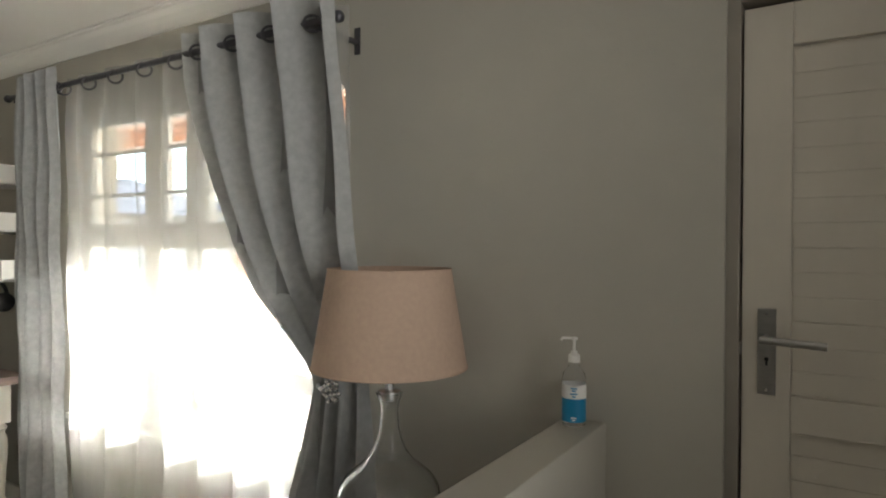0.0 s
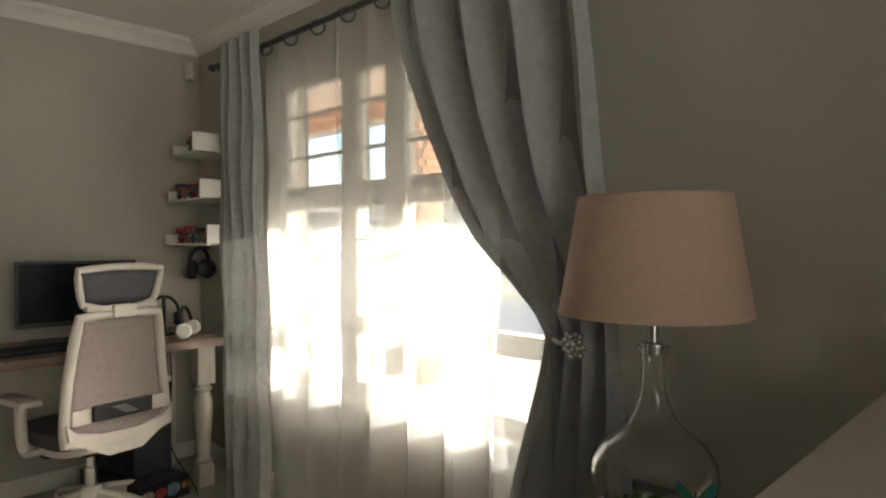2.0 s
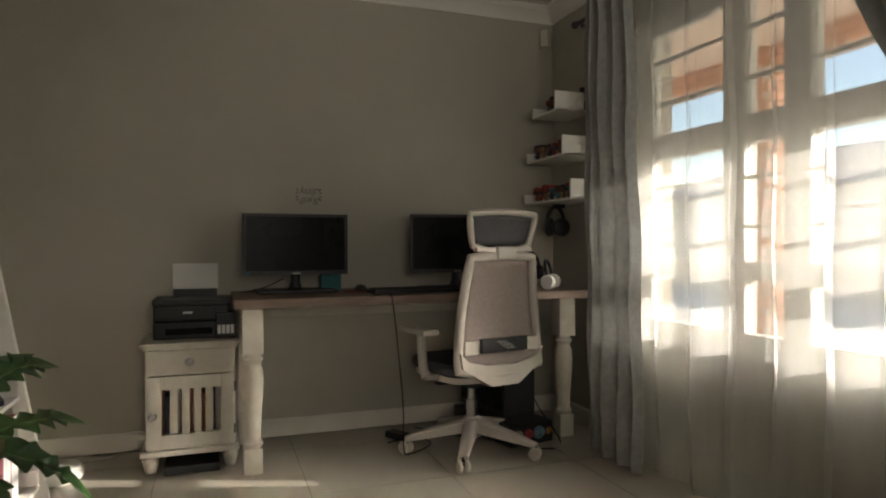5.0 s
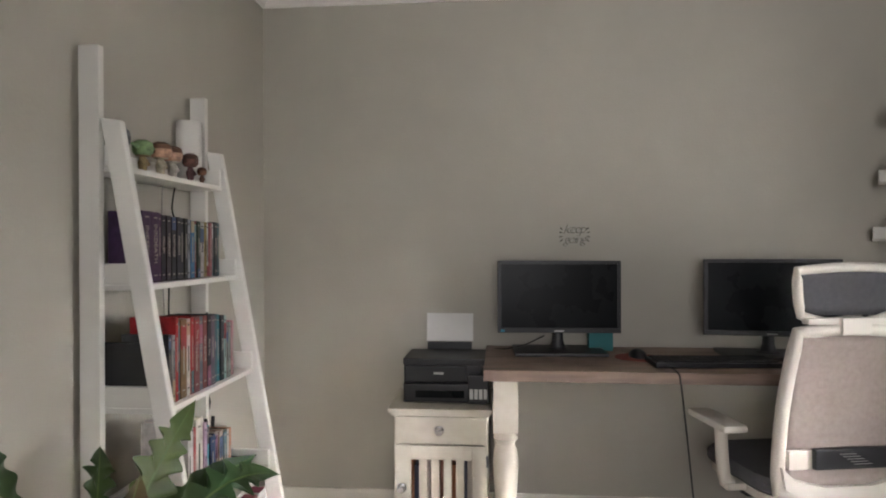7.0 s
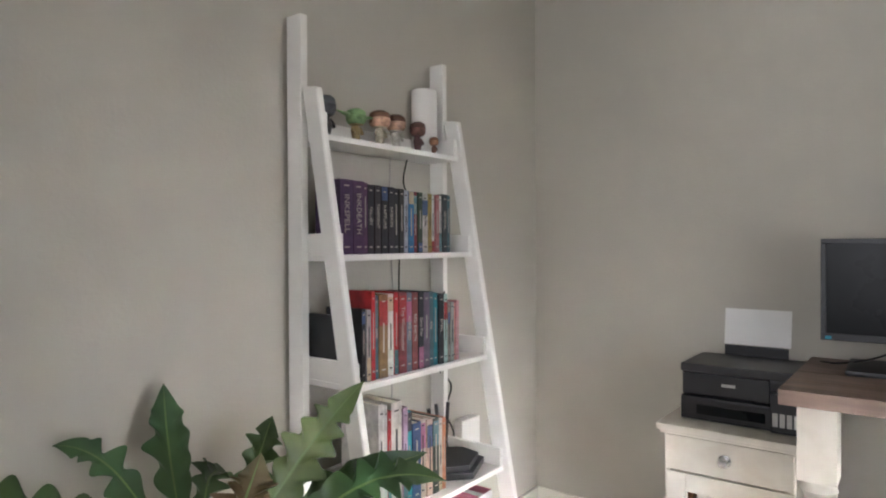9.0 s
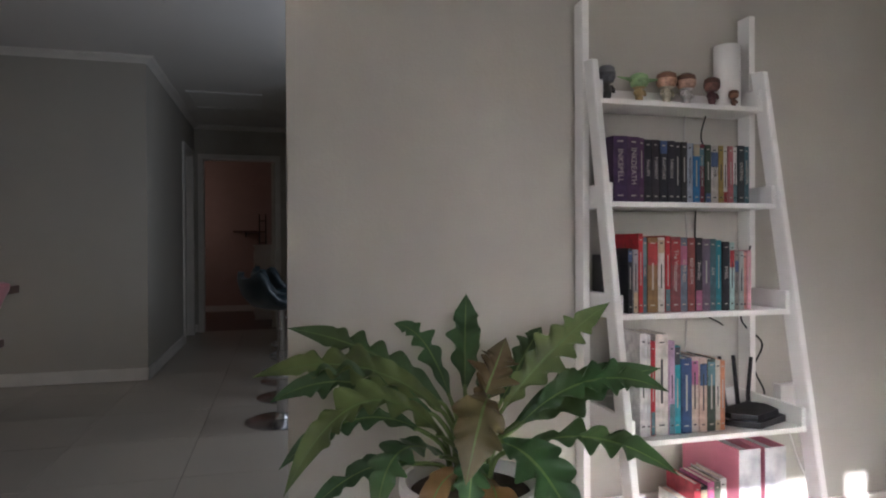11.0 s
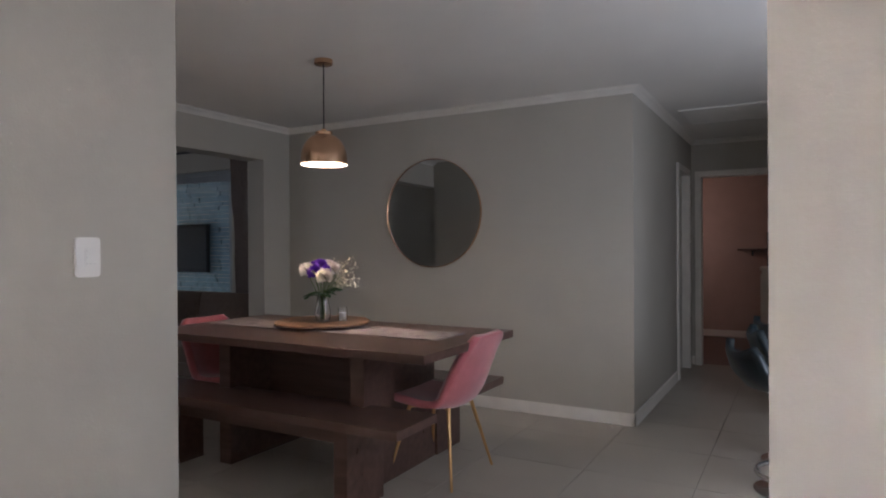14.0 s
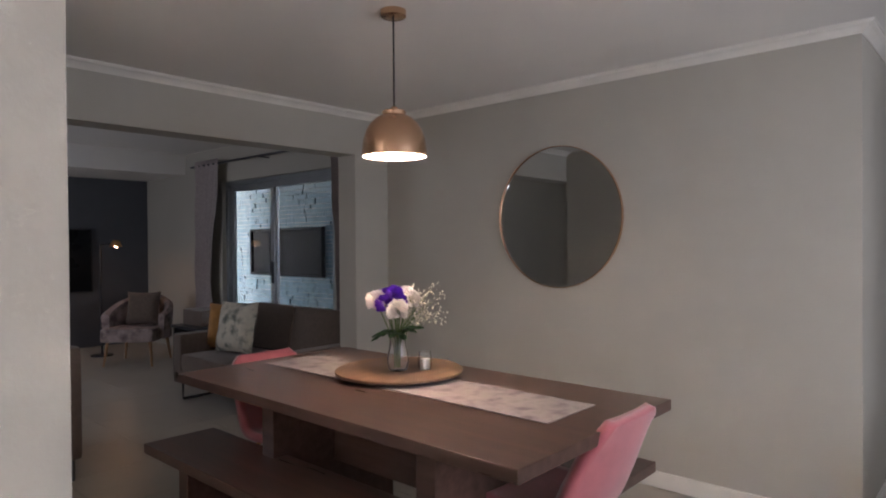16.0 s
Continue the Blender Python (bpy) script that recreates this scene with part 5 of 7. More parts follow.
def arching_leaf(bm, base, mid, tip, width, lobes, depth, seed, facing=(0.15, 0.6, 0.8)):
    """A lobed blade along a bow from base over mid to tip; the narrow middle faces are its rib."""
    rnd = random.Random(seed)
    n = 84
    b, m, t = Vector(base), Vector(mid), Vector(tip)
    c = m * 2 - (b + t) / 2
    width, depth = width * 1.04, min(0.9, depth * 1.9)
    face = Vector(facing).normalized()
    ph = [rnd.random(), rnd.random()]
    deep = [[rnd.uniform(0.35, 1.15) for _ in range(lobes + 3)] for _ in range(2)]
    spans = [[rnd.uniform(0.7, 1.25) for _ in range(lobes + 3)] for _ in range(2)]
    cols = (-1, -0.72, -0.4, -0.05, 0.05, 0.4, 0.72, 1)
    rows = []
    for i in range(n + 1):
        u = i / n
        p = b * (1 - u) ** 2 + c * 2 * u * (1 - u) + t * u * u
        d = ((c - b) * 2 * (1 - u) + (t - c) * 2 * u).normalized()
        side = d.cross(face).normalized()
        up = side.cross(d).normalized()
        env = min(1.0, u / 0.34) ** 0.85 * (1.0 if u < 0.35 else max(0.0, 1 - ((u - 0.35) / 0.65) ** 2.1))
        row = []
        for v in cols:
            k = 0 if v < 0 else 1
            q = lobes * u + ph[k]
            f = (q % 1.0) ** 1.5
            fade = max(0.0, min(1.0, (0.82 - u) * 5)) * min(1.0, 0.25 + 3 * u)
            cut = 1 - min(0.9, depth * deep[k][int(q + 0.5)]) * fade * (1 - abs(math.sin(math.pi * f)) ** 1.15)
            w = max(0.0015, width * env * (1 + (spans[k][int(q)] - 1) * fade * math.sin(math.pi * f)) * (cut if abs(v) > 0.7 else 1 - (1 - cut) * (0.85 if abs(v) > 0.3 else 0)))
            wave = 0.16 * width * fade * math.sin(2 * math.pi * q + 0.6) * abs(v) ** 2
            row.append(p + side * (w * v) + up * (0.20 * w * abs(v) + wave) + d * (0.6 * width * env * abs(v) * fade))
        rows.append(row)
    grid(bm, rows)


def make_big_plant():
    ox, oy = -2.245, -0.89
    t = thing("pot_plant", "large potted plant with long lobed green leaves", "pot plant", (ox, oy, 0))
    bm = bmesh.new()
    lathe(bm, [(0, 0), (0.12, 0), (0.135, 0.01), (0.165, 0.38), (0.175, 0.385), (0.175, 0.41), (0.16, 0.412), (0.155, 0.37), (0, 0.37)], 40)
    part("pot", bm, WHITE, t, "white round planter", smooth=True)
    bm = bmesh.new()
    lathe(bm, [(0, 0.371), (0.15, 0.371), (0.15, 0.38), (0.06, 0.392), (0, 0.39)], 24)
    part("soil", bm, BAKED, t)
    # blade base, bow, tip, half width, lobes, depth of the lobes, look
    spec = [((-2.265, -1.00, 0.60), (-2.295, -1.10, 0.725), (-2.315, -1.155, 0.845), 0.050, 5, 0.18, LEAF, (0, 1, 0.25)),
            ((-2.225, -0.99, 0.58), (-2.175, -1.09, 0.72), (-2.105, -1.165, 0.765), 0.036, 6, 0.45, LEAF, (0.3, 0.8, 0.5)),
            ((-2.20, -0.95, 0.575), (-2.03, -1.02, 0.705), (-1.813, -1.07, 0.775), 0.052, 8, 0.50, LEAF, (0.1, 0.75, 0.65)),
            ((-2.19, -0.93, 0.565), (-1.98, -0.97, 0.685), (-1.728, -1.01, 0.665), 0.056, 8, 0.50, YOUNGLEAF, (0.1, 0.65, 0.75)),
            ((-2.17, -0.92, 0.56), (-1.96, -0.94, 0.655), (-1.77, -0.95, 0.615), 0.050, 7, 0.45, LEAF, (0.1, 0.7, 0.7)),
            ((-2.17, -0.84, 0.53), (-1.97, -0.79, 0.64), (-1.80, -0.78, 0.455), 0.056, 8, 0.50, YOUNGLEAF, (0.2, 0.6, 0.75)),
            ((-2.13, -0.92, 0.53), (-1.96, -0.93, 0.565), (-1.79, -0.95, 0.455), 0.046, 7, 0.45, LEAF, (0.1, 0.7, 0.7)),
            ((-2.11, -0.86, 0.47), (-1.97, -0.83, 0.475), (-1.84, -0.82, 0.385), 0.034, 6, 0.40, LEAF, (0.1, 0.7, 0.7)),
            ((-2.33, -0.89, 0.575), (-2.455, -0.87, 0.72), (-2.607, -0.855, 0.838), 0.052, 8, 0.50, YOUNGLEAF, (-0.1, 0.7, 0.7)),
            ((-2.34, -0.94, 0.575), (-2.42, -0.98, 0.685), (-2.49, -1.02, 0.76), 0.045, 6, 0.45, LEAF, (0, 0.8, 0.6)),
            ((-2.35, -0.84, 0.545), (-2.50, -0.755, 0.665), (-2.648, -0.662, 0.65), 0.055, 8, 0.45, LEAF, (0, 0.6, 0.8)),
            ((-2.36, -0.90, 0.53), (-2.51, -0.83, 0.63), (-2.67, -0.73, 0.69), 0.055, 6, 0.20, LEAF, (0, 0.8, 0.5)),
            ((-2.35, -0.82, 0.50), (-2.49, -0.705, 0.545), (-2.62, -0.585, 0.49), 0.048, 7, 0.45, LEAF, (0, 0.6, 0.8)),
            ((-2.255, -0.86, 0.58), (-2.285, -0.84, 0.67), (-2.315, -0.822, 0.765), 0.055, 8, 0.35, BRONZELEAF, (0.1, 0.9, 0.35)),
            ((-2.27, -0.82, 0.625), (-2.225, -0.74, 0.60), (-2.175, -0.69, 0.475), 0.062, 5, 0.18, BRONZELEAF, (0.1, 0.9, 0.45)),
            ((-2.29, -0.80, 0.525), (-2.345, -0.665, 0.49), (-2.39, -0.53, 0.345), 0.068, 6, 0.25, LEAF, (-0.1, 0.9, 0.45)),
            ((-2.20, -0.82, 0.46), (-2.12, -0.74, 0.44), (-2.085, -0.70, 0.33), 0.040, 4, 0.25, OLDLEAF, (0.2, 0.85, 0.4)),
            ((-2.26, -0.80, 0.44), (-2.25, -0.71, 0.435), (-2.245, -0.68, 0.36), 0.040, 4, 0.25, OLDLEAF, (0, 0.85, 0.5)),
            ((-2.16, -0.80, 0.50), (-2.03, -0.68, 0.56), (-1.97, -0.60, 0.45), 0.044, 6, 0.45, LEAF, (0.2, 0.6, 0.8)),
            ((-2.31, -1.00, 0.56), (-2.38, -1.09, 0.64), (-2.47, -1.15, 0.60), 0.045, 6, 0.45, LEAF, (0, 0.6, 0.8)),
            ((-2.15, -1.00, 0.55), (-2.06, -1.09, 0.61), (-1.97, -1.15, 0.55), 0.045, 6, 0.45, LEAF, (0, 0.6, 0.8)),
            ((-2.235, -0.80, 0.48), (-2.20, -0.72, 0.50), (-2.17, -0.66, 0.40), 0.046, 5, 0.3, LEAF, (0.1, 0.8, 0.5))]
    for i, (base, mid, tip, wd, lobes, depth, mat, facing) in enumerate(spec):
        o = Vector((ox, oy, 0))
        b, m, e = Vector(base) - o, Vector(mid) - o, Vector(tip) - o
        root = Vector((b.x * 0.35, b.y * 0.35, 0.385))
        bm = bmesh.new()
        tube(bm, curve_points([root, root.lerp(b, 0.55) + Vector((-b.x * 0.18, -b.y * 0.18, 0.02)), b, b.lerp(m, 0.12)], 5), 0.0075, 8, 0.6)
        st = part("stem", bm, STEM, t, smooth=True)
        bm = bmesh.new()
        arching_leaf(bm, b, m, e, wd, lobes, depth, i + 5, facing)
        lf = part("leaf", bm, mat, st, "browned leaf" if mat is OLDLEAF else "", smooth=True)
        lf.data.materials.append(STEM)
        for f in lf.data.polygons:
            f.material_index = 1 if f.index % 7 == 3 else 0


make_big_plant()

# ---------------------------------------------------------------- herb pot and butterfly on the side table


def make_herb():
    t = thing("herb_plant", "small leafy green plant in a low pot", "pot plant", (-1.0, 1.262, 0.594))
    bm = bmesh.new()
    lathe(bm, [(0, 0), (0.03, 0), (0.04, 0.045), (0.036, 0.045), (0.03, 0.035), (0, 0.035)], 20)
    part("pot", bm, WHITE, t, smooth=True)
    rnd = random.Random(8)
    bm = bmesh.new()
    for k in range(210):
        a, r = rnd.uniform(0, 6.283), 0.115 * math.sqrt(rnd.random())
        c = Vector((r * math.cos(a) * 1.1, r * math.sin(a) * 0.8, 0.03 + rnd.uniform(0, 0.085) - 0.25 * r))
        s = rnd.uniform(0.010, 0.019)
        m = pose(*c, rnd.uniform(-50, 50), rnd.uniform(-50, 50), rnd.uniform(0, 360))
        vs = [bm.verts.new(m @ Vector(q)) for q in ((-s, 0, 0), (-s * 0.3, s * 0.48, s * 0.12), (s * 0.5, s * 0.36, s * 0.1), (s * 1.1, 0, -s * 0.1), (s * 0.5, -s * 0.36, s * 0.1), (-s * 0.3, -s * 0.48, s * 0.12))]
        bm.faces.new((vs[0], vs[1], vs[2], vs[3]))
        bm.faces.new((vs[0], vs[3], vs[4], vs[5]))
    f = part("foliage", bm, HERB, t)
    f["kind"] = "stuff"
    bm = bmesh.new()
    for k in range(16):
        a = rnd.uniform(0, 6.283)
        tube(bm, [(0, 0, 0.03), (0.04 * math.cos(a), 0.03 * math.sin(a), 0.06), (0.08 * math.cos(a), 0.06 * math.sin(a), 0.085)], 0.0015, 5)
    part("stems", bm, STEM, t)
    b = thing("butterfly_ornament", "teal and green butterfly ornament on a stick", "ornament", (-0.93, 1.285, 0.594), 40)
    WING = material("teal_wing", (0.02, 0.22, 0.24), 0.5, vary=0.3, scale=40, dark=(0.10, 0.32, 0.03), dark_scale=25, dark_amount=0.9)
    for s in (-1, 1):
        bm = bmesh.new()
        prism(bm, [(0.002, 0.0), (0.018, 0.018), (0.04, 0.034), (0.046, 0.02), (0.036, 0.004), (0.04, -0.012), (0.026, -0.026), (0.01, -0.018)], -0.0004, 0.0004)
        bmesh.ops.transform(bm, matrix=pose(0, 0, 0.125, 65, 0, 0) @ Matrix.Diagonal((s, 1, 1, 1)) @ pose(0, 0, 0, 0, -25, 0), verts=bm.verts)
        part("wing", bm, WING, b)
    bm = bmesh.new()
    tube(bm, [(0, 0, 0.0), (0, 0.002, 0.14)], 0.0018, 6)
    part("stick", bm, BLACKP, b)


make_herb()

# ---------------------------------------------------------------- corner shelves, desk clutter


def wall_shelf(x0, x1, z):
    s = thing("wall_shelf", "white box wall shelf holding toy figures", "shelf", group="corner wall shelves")
    part("board", boxes((x0, x1, 1.43, YN - 0.001, z, z + 0.012), bevel=0.002), WHITE, s)
    part("end_panel", boxes((x1 - 0.012, x1, 1.425, 1.60, z - 0.0, z + 0.105), bevel=0.002), WHITE, s)
    part("end_panel", boxes((x0, x0 + 0.01, 1.43, YN - 0.001, z + 0.012, z + 0.06), bevel=0.002), WHITE, s)
    rnd = random.Random(int(z * 100))
    cols = [(0.30, 0.04, 0.03), (0.28, 0.15, 0.08), (0.05, 0.06, 0.09), (0.2, 0.10, 0.06), (0.07, 0.16, 0.2)]
    x = x1 - 0.05
    while x > x0 + 0.04:
        figurine((x, 1.47 + rnd.uniform(0, 0.02), z + 0.013), rnd.uniform(0.075, 0.095), rnd.choice(cols), 0.95, 0, 180 + rnd.uniform(-60, 60), rnd.choice(((0.05, 0.02, 0.015), (0.3, 0.03, 0.02), (0.02, 0.02, 0.03))), rnd.choice(cols))
        x -= 0.06
    return s


wall_shelf(-3.84, -3.575, 1.70)
wall_shelf(-3.91, -3.50, 1.455)
wall_shelf(-3.95, -3.42, 1.222)
figurine((-3.62, 1.62, 1.713), 0.13, (0.03, 0.025, 0.03), 0.5)
figurine((-3.53, 1.62, 1.468), 0.125, (0.08, 0.16, 0.24), 0.6)
sen = thing("motion_sensor", "cream plastic alarm motion sensor in the corner", "sensor", (-3.985, 1.60, 2.165), -45)
part("body", boxes((-0.028, 0.028, -0.03, 0.02, 0, 0.10), bevel=0.012), CREAM, sen, smooth=True)


def headphones(name, label, at, rz, cup, band, tilt=0.0, face=0, size=1.0):
    h = thing(name, label, "headphones", at, rz)
    turn = pose(0, 0, 0, tilt, 0, 0)
    bm = bmesh.new()
    pts = [turn @ Vector((0.072 * math.cos(a), 0, 0.075 + 0.085 * math.sin(a))) for a in [math.pi * i / 16 for i in range(17)]]
    tube(bm, pts, 0.008 * size, 8)
    part("headband", bm, band, h, smooth=True)
    for s in (-1, 1):
        bm = bmesh.new()
        lathe(bm, [(0, -0.02), (0.03 * size, -0.02), (0.038 * size, -0.012), (0.038 * size, 0.008), (0.03 * size, 0.018), (0, 0.02)], 24, turn=turn @ pose(s * (0.072 if not face else 0.05), 0, 0.045, 0, 0, s * face) @ pose(0, 0, 0, 0, 90, 0))
        part("ear_cup", bm, cup, h, smooth=True)
    return h


headphones("hanging_headphones", "black headphones hanging under the lowest wall shelf", (-3.80, 1.555, 1.047), 112, BLACKP, BLACKP, 0, 65, 1.35)
hook = thing("wall_hook", "small dark hook holding the headphones", "hook", (-3.80, 1.555, 1.208))
part("hook", boxes((-0.012, 0.012, -0.012, 0.055, -0.008, 0.014), bevel=0.002), BLACKP, hook)
headphones("desk_headphones", "white and black headphones standing on the desk", (-3.56, 1.40, 0.757), 140, WHITE, BLACKP, -12)
headphones("dark_headphones", "dark headphones on a stand on the desk", (-3.72, 1.33, 0.80), 80, BLACKP, BLACKP)
hs = thing("headphone_stand", "dark round stand under the headphones", "stand", (-3.72, 1.33, 0.7635))
bm = bmesh.new()
lathe(bm, [(0, 0), (0.05, 0), (0.05, 0.012), (0.01, 0.016), (0.01, 0.19), (0.03, 0.194), (0, 0.195)], 20)
part("stand", bm, BLACKP, hs, smooth=True)


def make_laptop_things():
    k = thing("keyboard", "black computer keyboard on the desk", "keyboard", (-3.585, 0.66, 0.7635), 3)
    part("case", boxes((-0.075, 0.075, -0.225, 0.225, 0, 0.018), bevel=0.004), BLACKP, k)
    for r in range(5):
        for c in range(17):
            part("key", boxes((-0.062 + r * 0.026, -0.040 + r * 0.026, -0.215 + c * 0.0255, -0.193 + c * 0.0255, 0.0182, 0.024)), RUBBER, k)
    for (x, y, rz, lab) in ((-3.72, 0.42, 10, "black computer mouse beside the keyboard"), (-3.56, 1.05, -5, "black computer mouse near the second monitor")):
        m = thing("computer_mouse", lab, "mouse", (x, y, 0.7655), rz)
        bm = bmesh.new()
        bmesh.ops.create_uvsphere(bm, u_segments=20, v_segments=12, radius=1.0, matrix=pose(0, 0, 0.0) @ Matrix.Diagonal((0.055, 0.032, 0.034, 1)))
        geom = bm.verts[:] + bm.edges[:] + bm.faces[:]
        bmesh.ops.bisect_plane(bm, geom=geom, plane_co=(0, 0, 0), plane_no=(0, 0, -1), clear_outer=True)
        part("body", bm, BLACKP, m, smooth=True)
    pad = thing("mouse_pad", "thin red patterned mouse pad", "mouse pad", (-3.72, 0.42, 0.7632))
    bm = bmesh.new()
    lathe(bm, [(0, 0), (0.09, 0), (0.09, 0.002), (0, 0.002)], 28)
    part("pad", bm, material("red_pad_cloth", (0.22, 0.06, 0.05), 0.9, vary=0.4, scale=30), pad)
    bx = thing("teal_box", "small teal box behind the monitor", "box", (-3.90, 0.30, 0.7635))
    part("body", boxes((-0.03, 0.03, -0.05, 0.05, 0, 0.09), bevel=0.002), material("teal_card", (0.02, 0.16, 0.17), 0.6), bx)


make_laptop_things()
cable("black monitor cable on the desk", [(-3.95, -0.2, 0.69), (-3.92, -0.16, 0.755), (-3.88, -0.1, 0.767), (-3.85, -0.02, 0.79), (-3.84, 0.06, 0.83)])
cable("black cable hanging from the desk to the floor", [(-3.56, 0.48, 0.768), (-3.42, 0.49, 0.766), (-3.405, 0.50, 0.72), (-3.43, 0.53, 0.5), (-3.42, 0.55, 0.25), (-3.45, 0.56, 0.06), (-3.5, 0.6, 0.006), (-3.62, 0.75, 0.006), (-3.75, 0.7, 0.006), (-3.7, 0.55, 0.006)])
cable("black power cable lying on the floor", [(-3.9, 0.75, 0.01), (-3.7, 0.95, 0.006), (-3.75, 1.15, 0.02), (-3.9, 1.3, 0.10), (-3.95, 1.35, 0.5)])
cable("black cable looping beside the desk leg", [(-3.72, 1.3, 0.75), (-3.75, 1.36, 0.72), (-3.8, 1.4, 0.5), (-3.7, 1.35, 0.2), (-3.45, 1.38, 0.006), (-3.35, 1.25, 0.006), (-3.5, 1.1, 0.006)])
for (x, y, rz) in ((-3.78, 0.62, 30), (-3.7, 0.98, 70)):
    pl = thing("power_brick", "black power brick on the floor under the desk", "power brick", (x, y, 0.0015), rz)
    part("body", boxes((-0.06, 0.06, -0.03, 0.03, 0, 0.032), bevel=0.006), BLACKP, pl)


def make_pc():
    c = thing("computer_tower", "black computer tower with a glass side under the desk", "computer", (-3.78, 1.18, 0.0015), 12)
    part("case", boxes((-0.2, 0.2, -0.1, 0.1, 0.11, 0.54), bevel=0.006), BLACKP, c)
    part("side_panel", boxes((-0.18, 0.18, -0.104, -0.1005, 0.14, 0.52), bevel=0.001), SCREEN, c)
    d = thing("black_storage_box", "low black box with coloured stickers under the tower", "box", (-3.70, 1.17, 0.0015), 12)
    part("body", boxes((-0.26, 0.26, -0.13, 0.13, 0, 0.105), bevel=0.006), BLACKP, d)
    for i, (col, w) in enumerate((((0.55, 0.45, 0.42), 0.03), ((0.4, 0.06, 0.06), 0.028), ((0.12, 0.22, 0.28), 0.036), ((0.45, 0.2, 0.06), 0.02))):
        bm = bmesh.new()
        pts = [(w * math.cos(a) * (1 + 0.15 * math.cos(3 * a)), w * 0.9 * math.sin(a)) for a in [i * math.pi / 9 for i in range(18)]]
        prism(bm, pts, 0, 0.001, pose(0.2605, -0.09 + i * 0.065, 0.055, 90, 0, 90))
        part("sticker", bm, material("sticker_print", col, 0.5, vary=0.5, scale=40), d, "rounded printed sticker")


make_pc()
WORD = thing("wall_lettering", "black wire lettering reading keep going on the wall", "wall sign", (XW + 0.004, 0.207, 1.258))
face = Matrix(((0, 0, 1, 0.002), (1, 0, 0, 0), (0, 1, 0, 0), (0, 0, 0, 1)))
SIGN = material("dark_sign_metal", (0.04, 0.038, 0.035), 0.5)
lettering("word", "keep", 0.062, face @ pose(0, 0.024, 0), SIGN, WORD, lean=0.35, spread=0.8, thin=0.0011)
lettering("word", "going", 0.058, face @ pose(0, -0.022, 0), SIGN, WORD, lean=0.35, spread=0.8, thin=0.0011)
for s in (-1, 1):
    for k in range(4):
        bm = bmesh.new()
        a = radians(-45 + 30 * k)
        prism(bm, [(0, -0.0016), (0.010, -0.003), (0.016, 0), (0.010, 0.003), (0, 0.0016)], 0, 0.0015, face @ pose(s * (0.050 + 0.004 * math.cos(a)), 0.010 * math.sin(a) * 3, 0, 0, 0, math.degrees(a) if s > 0 else 180 - math.degrees(a)))
        part("leaf_stroke", bm, SIGN, WORD)
sw = thing("light_switch", "white three-lever light switch plate on the wall", "light switch", (0.0995, -1.155, 1.245))
bm = bmesh.new()
outline = []
for cx, cz, a0 in ((0.028, 0.05, 0), (-0.028, 0.05, 90), (-0.028, -0.05, 180), (0.028, -0.05, 270)):
    for k in range(6):
        a = radians(a0 + 18 * k)
        outline.append((cx + 0.013 * math.cos(a), cz + 0.013 * math.sin(a)))
prism(bm, outline, 0.0, 0.007, pose(0, 0, 0, 90, 0, -90))
prism(bm, [(x * 0.93, y * 0.95) for x, y in outline], 0.0071, 0.0095, pose(0, 0, 0, 90, 0, -90))
part("plate", bm, WHITE, sw)
for z in (0.020, -0.001):
    part("rocker", boxes((-0.0122, -0.009, -0.026, 0.012, z - 0.009, z + 0.009), bevel=0.0015), WHITE, sw)
    part("indicator", boxes((-0.0126, -0.0123, 0.006, 0.008, z - 0.003, z + 0.003)), STEEL, sw)
part("lower_module", boxes((-0.0115, -0.009, -0.026, 0.012, -0.029, -0.012), bevel=0.0015), WHITE, sw)
for y in (-0.018, -0.006, 0.006):
    part("indicator", boxes((-0.0119, -0.0116, y - 0.001, y + 0.001, -0.0225, -0.0185)), STEEL, sw)

# ---------------------------------------------------------------- dining room


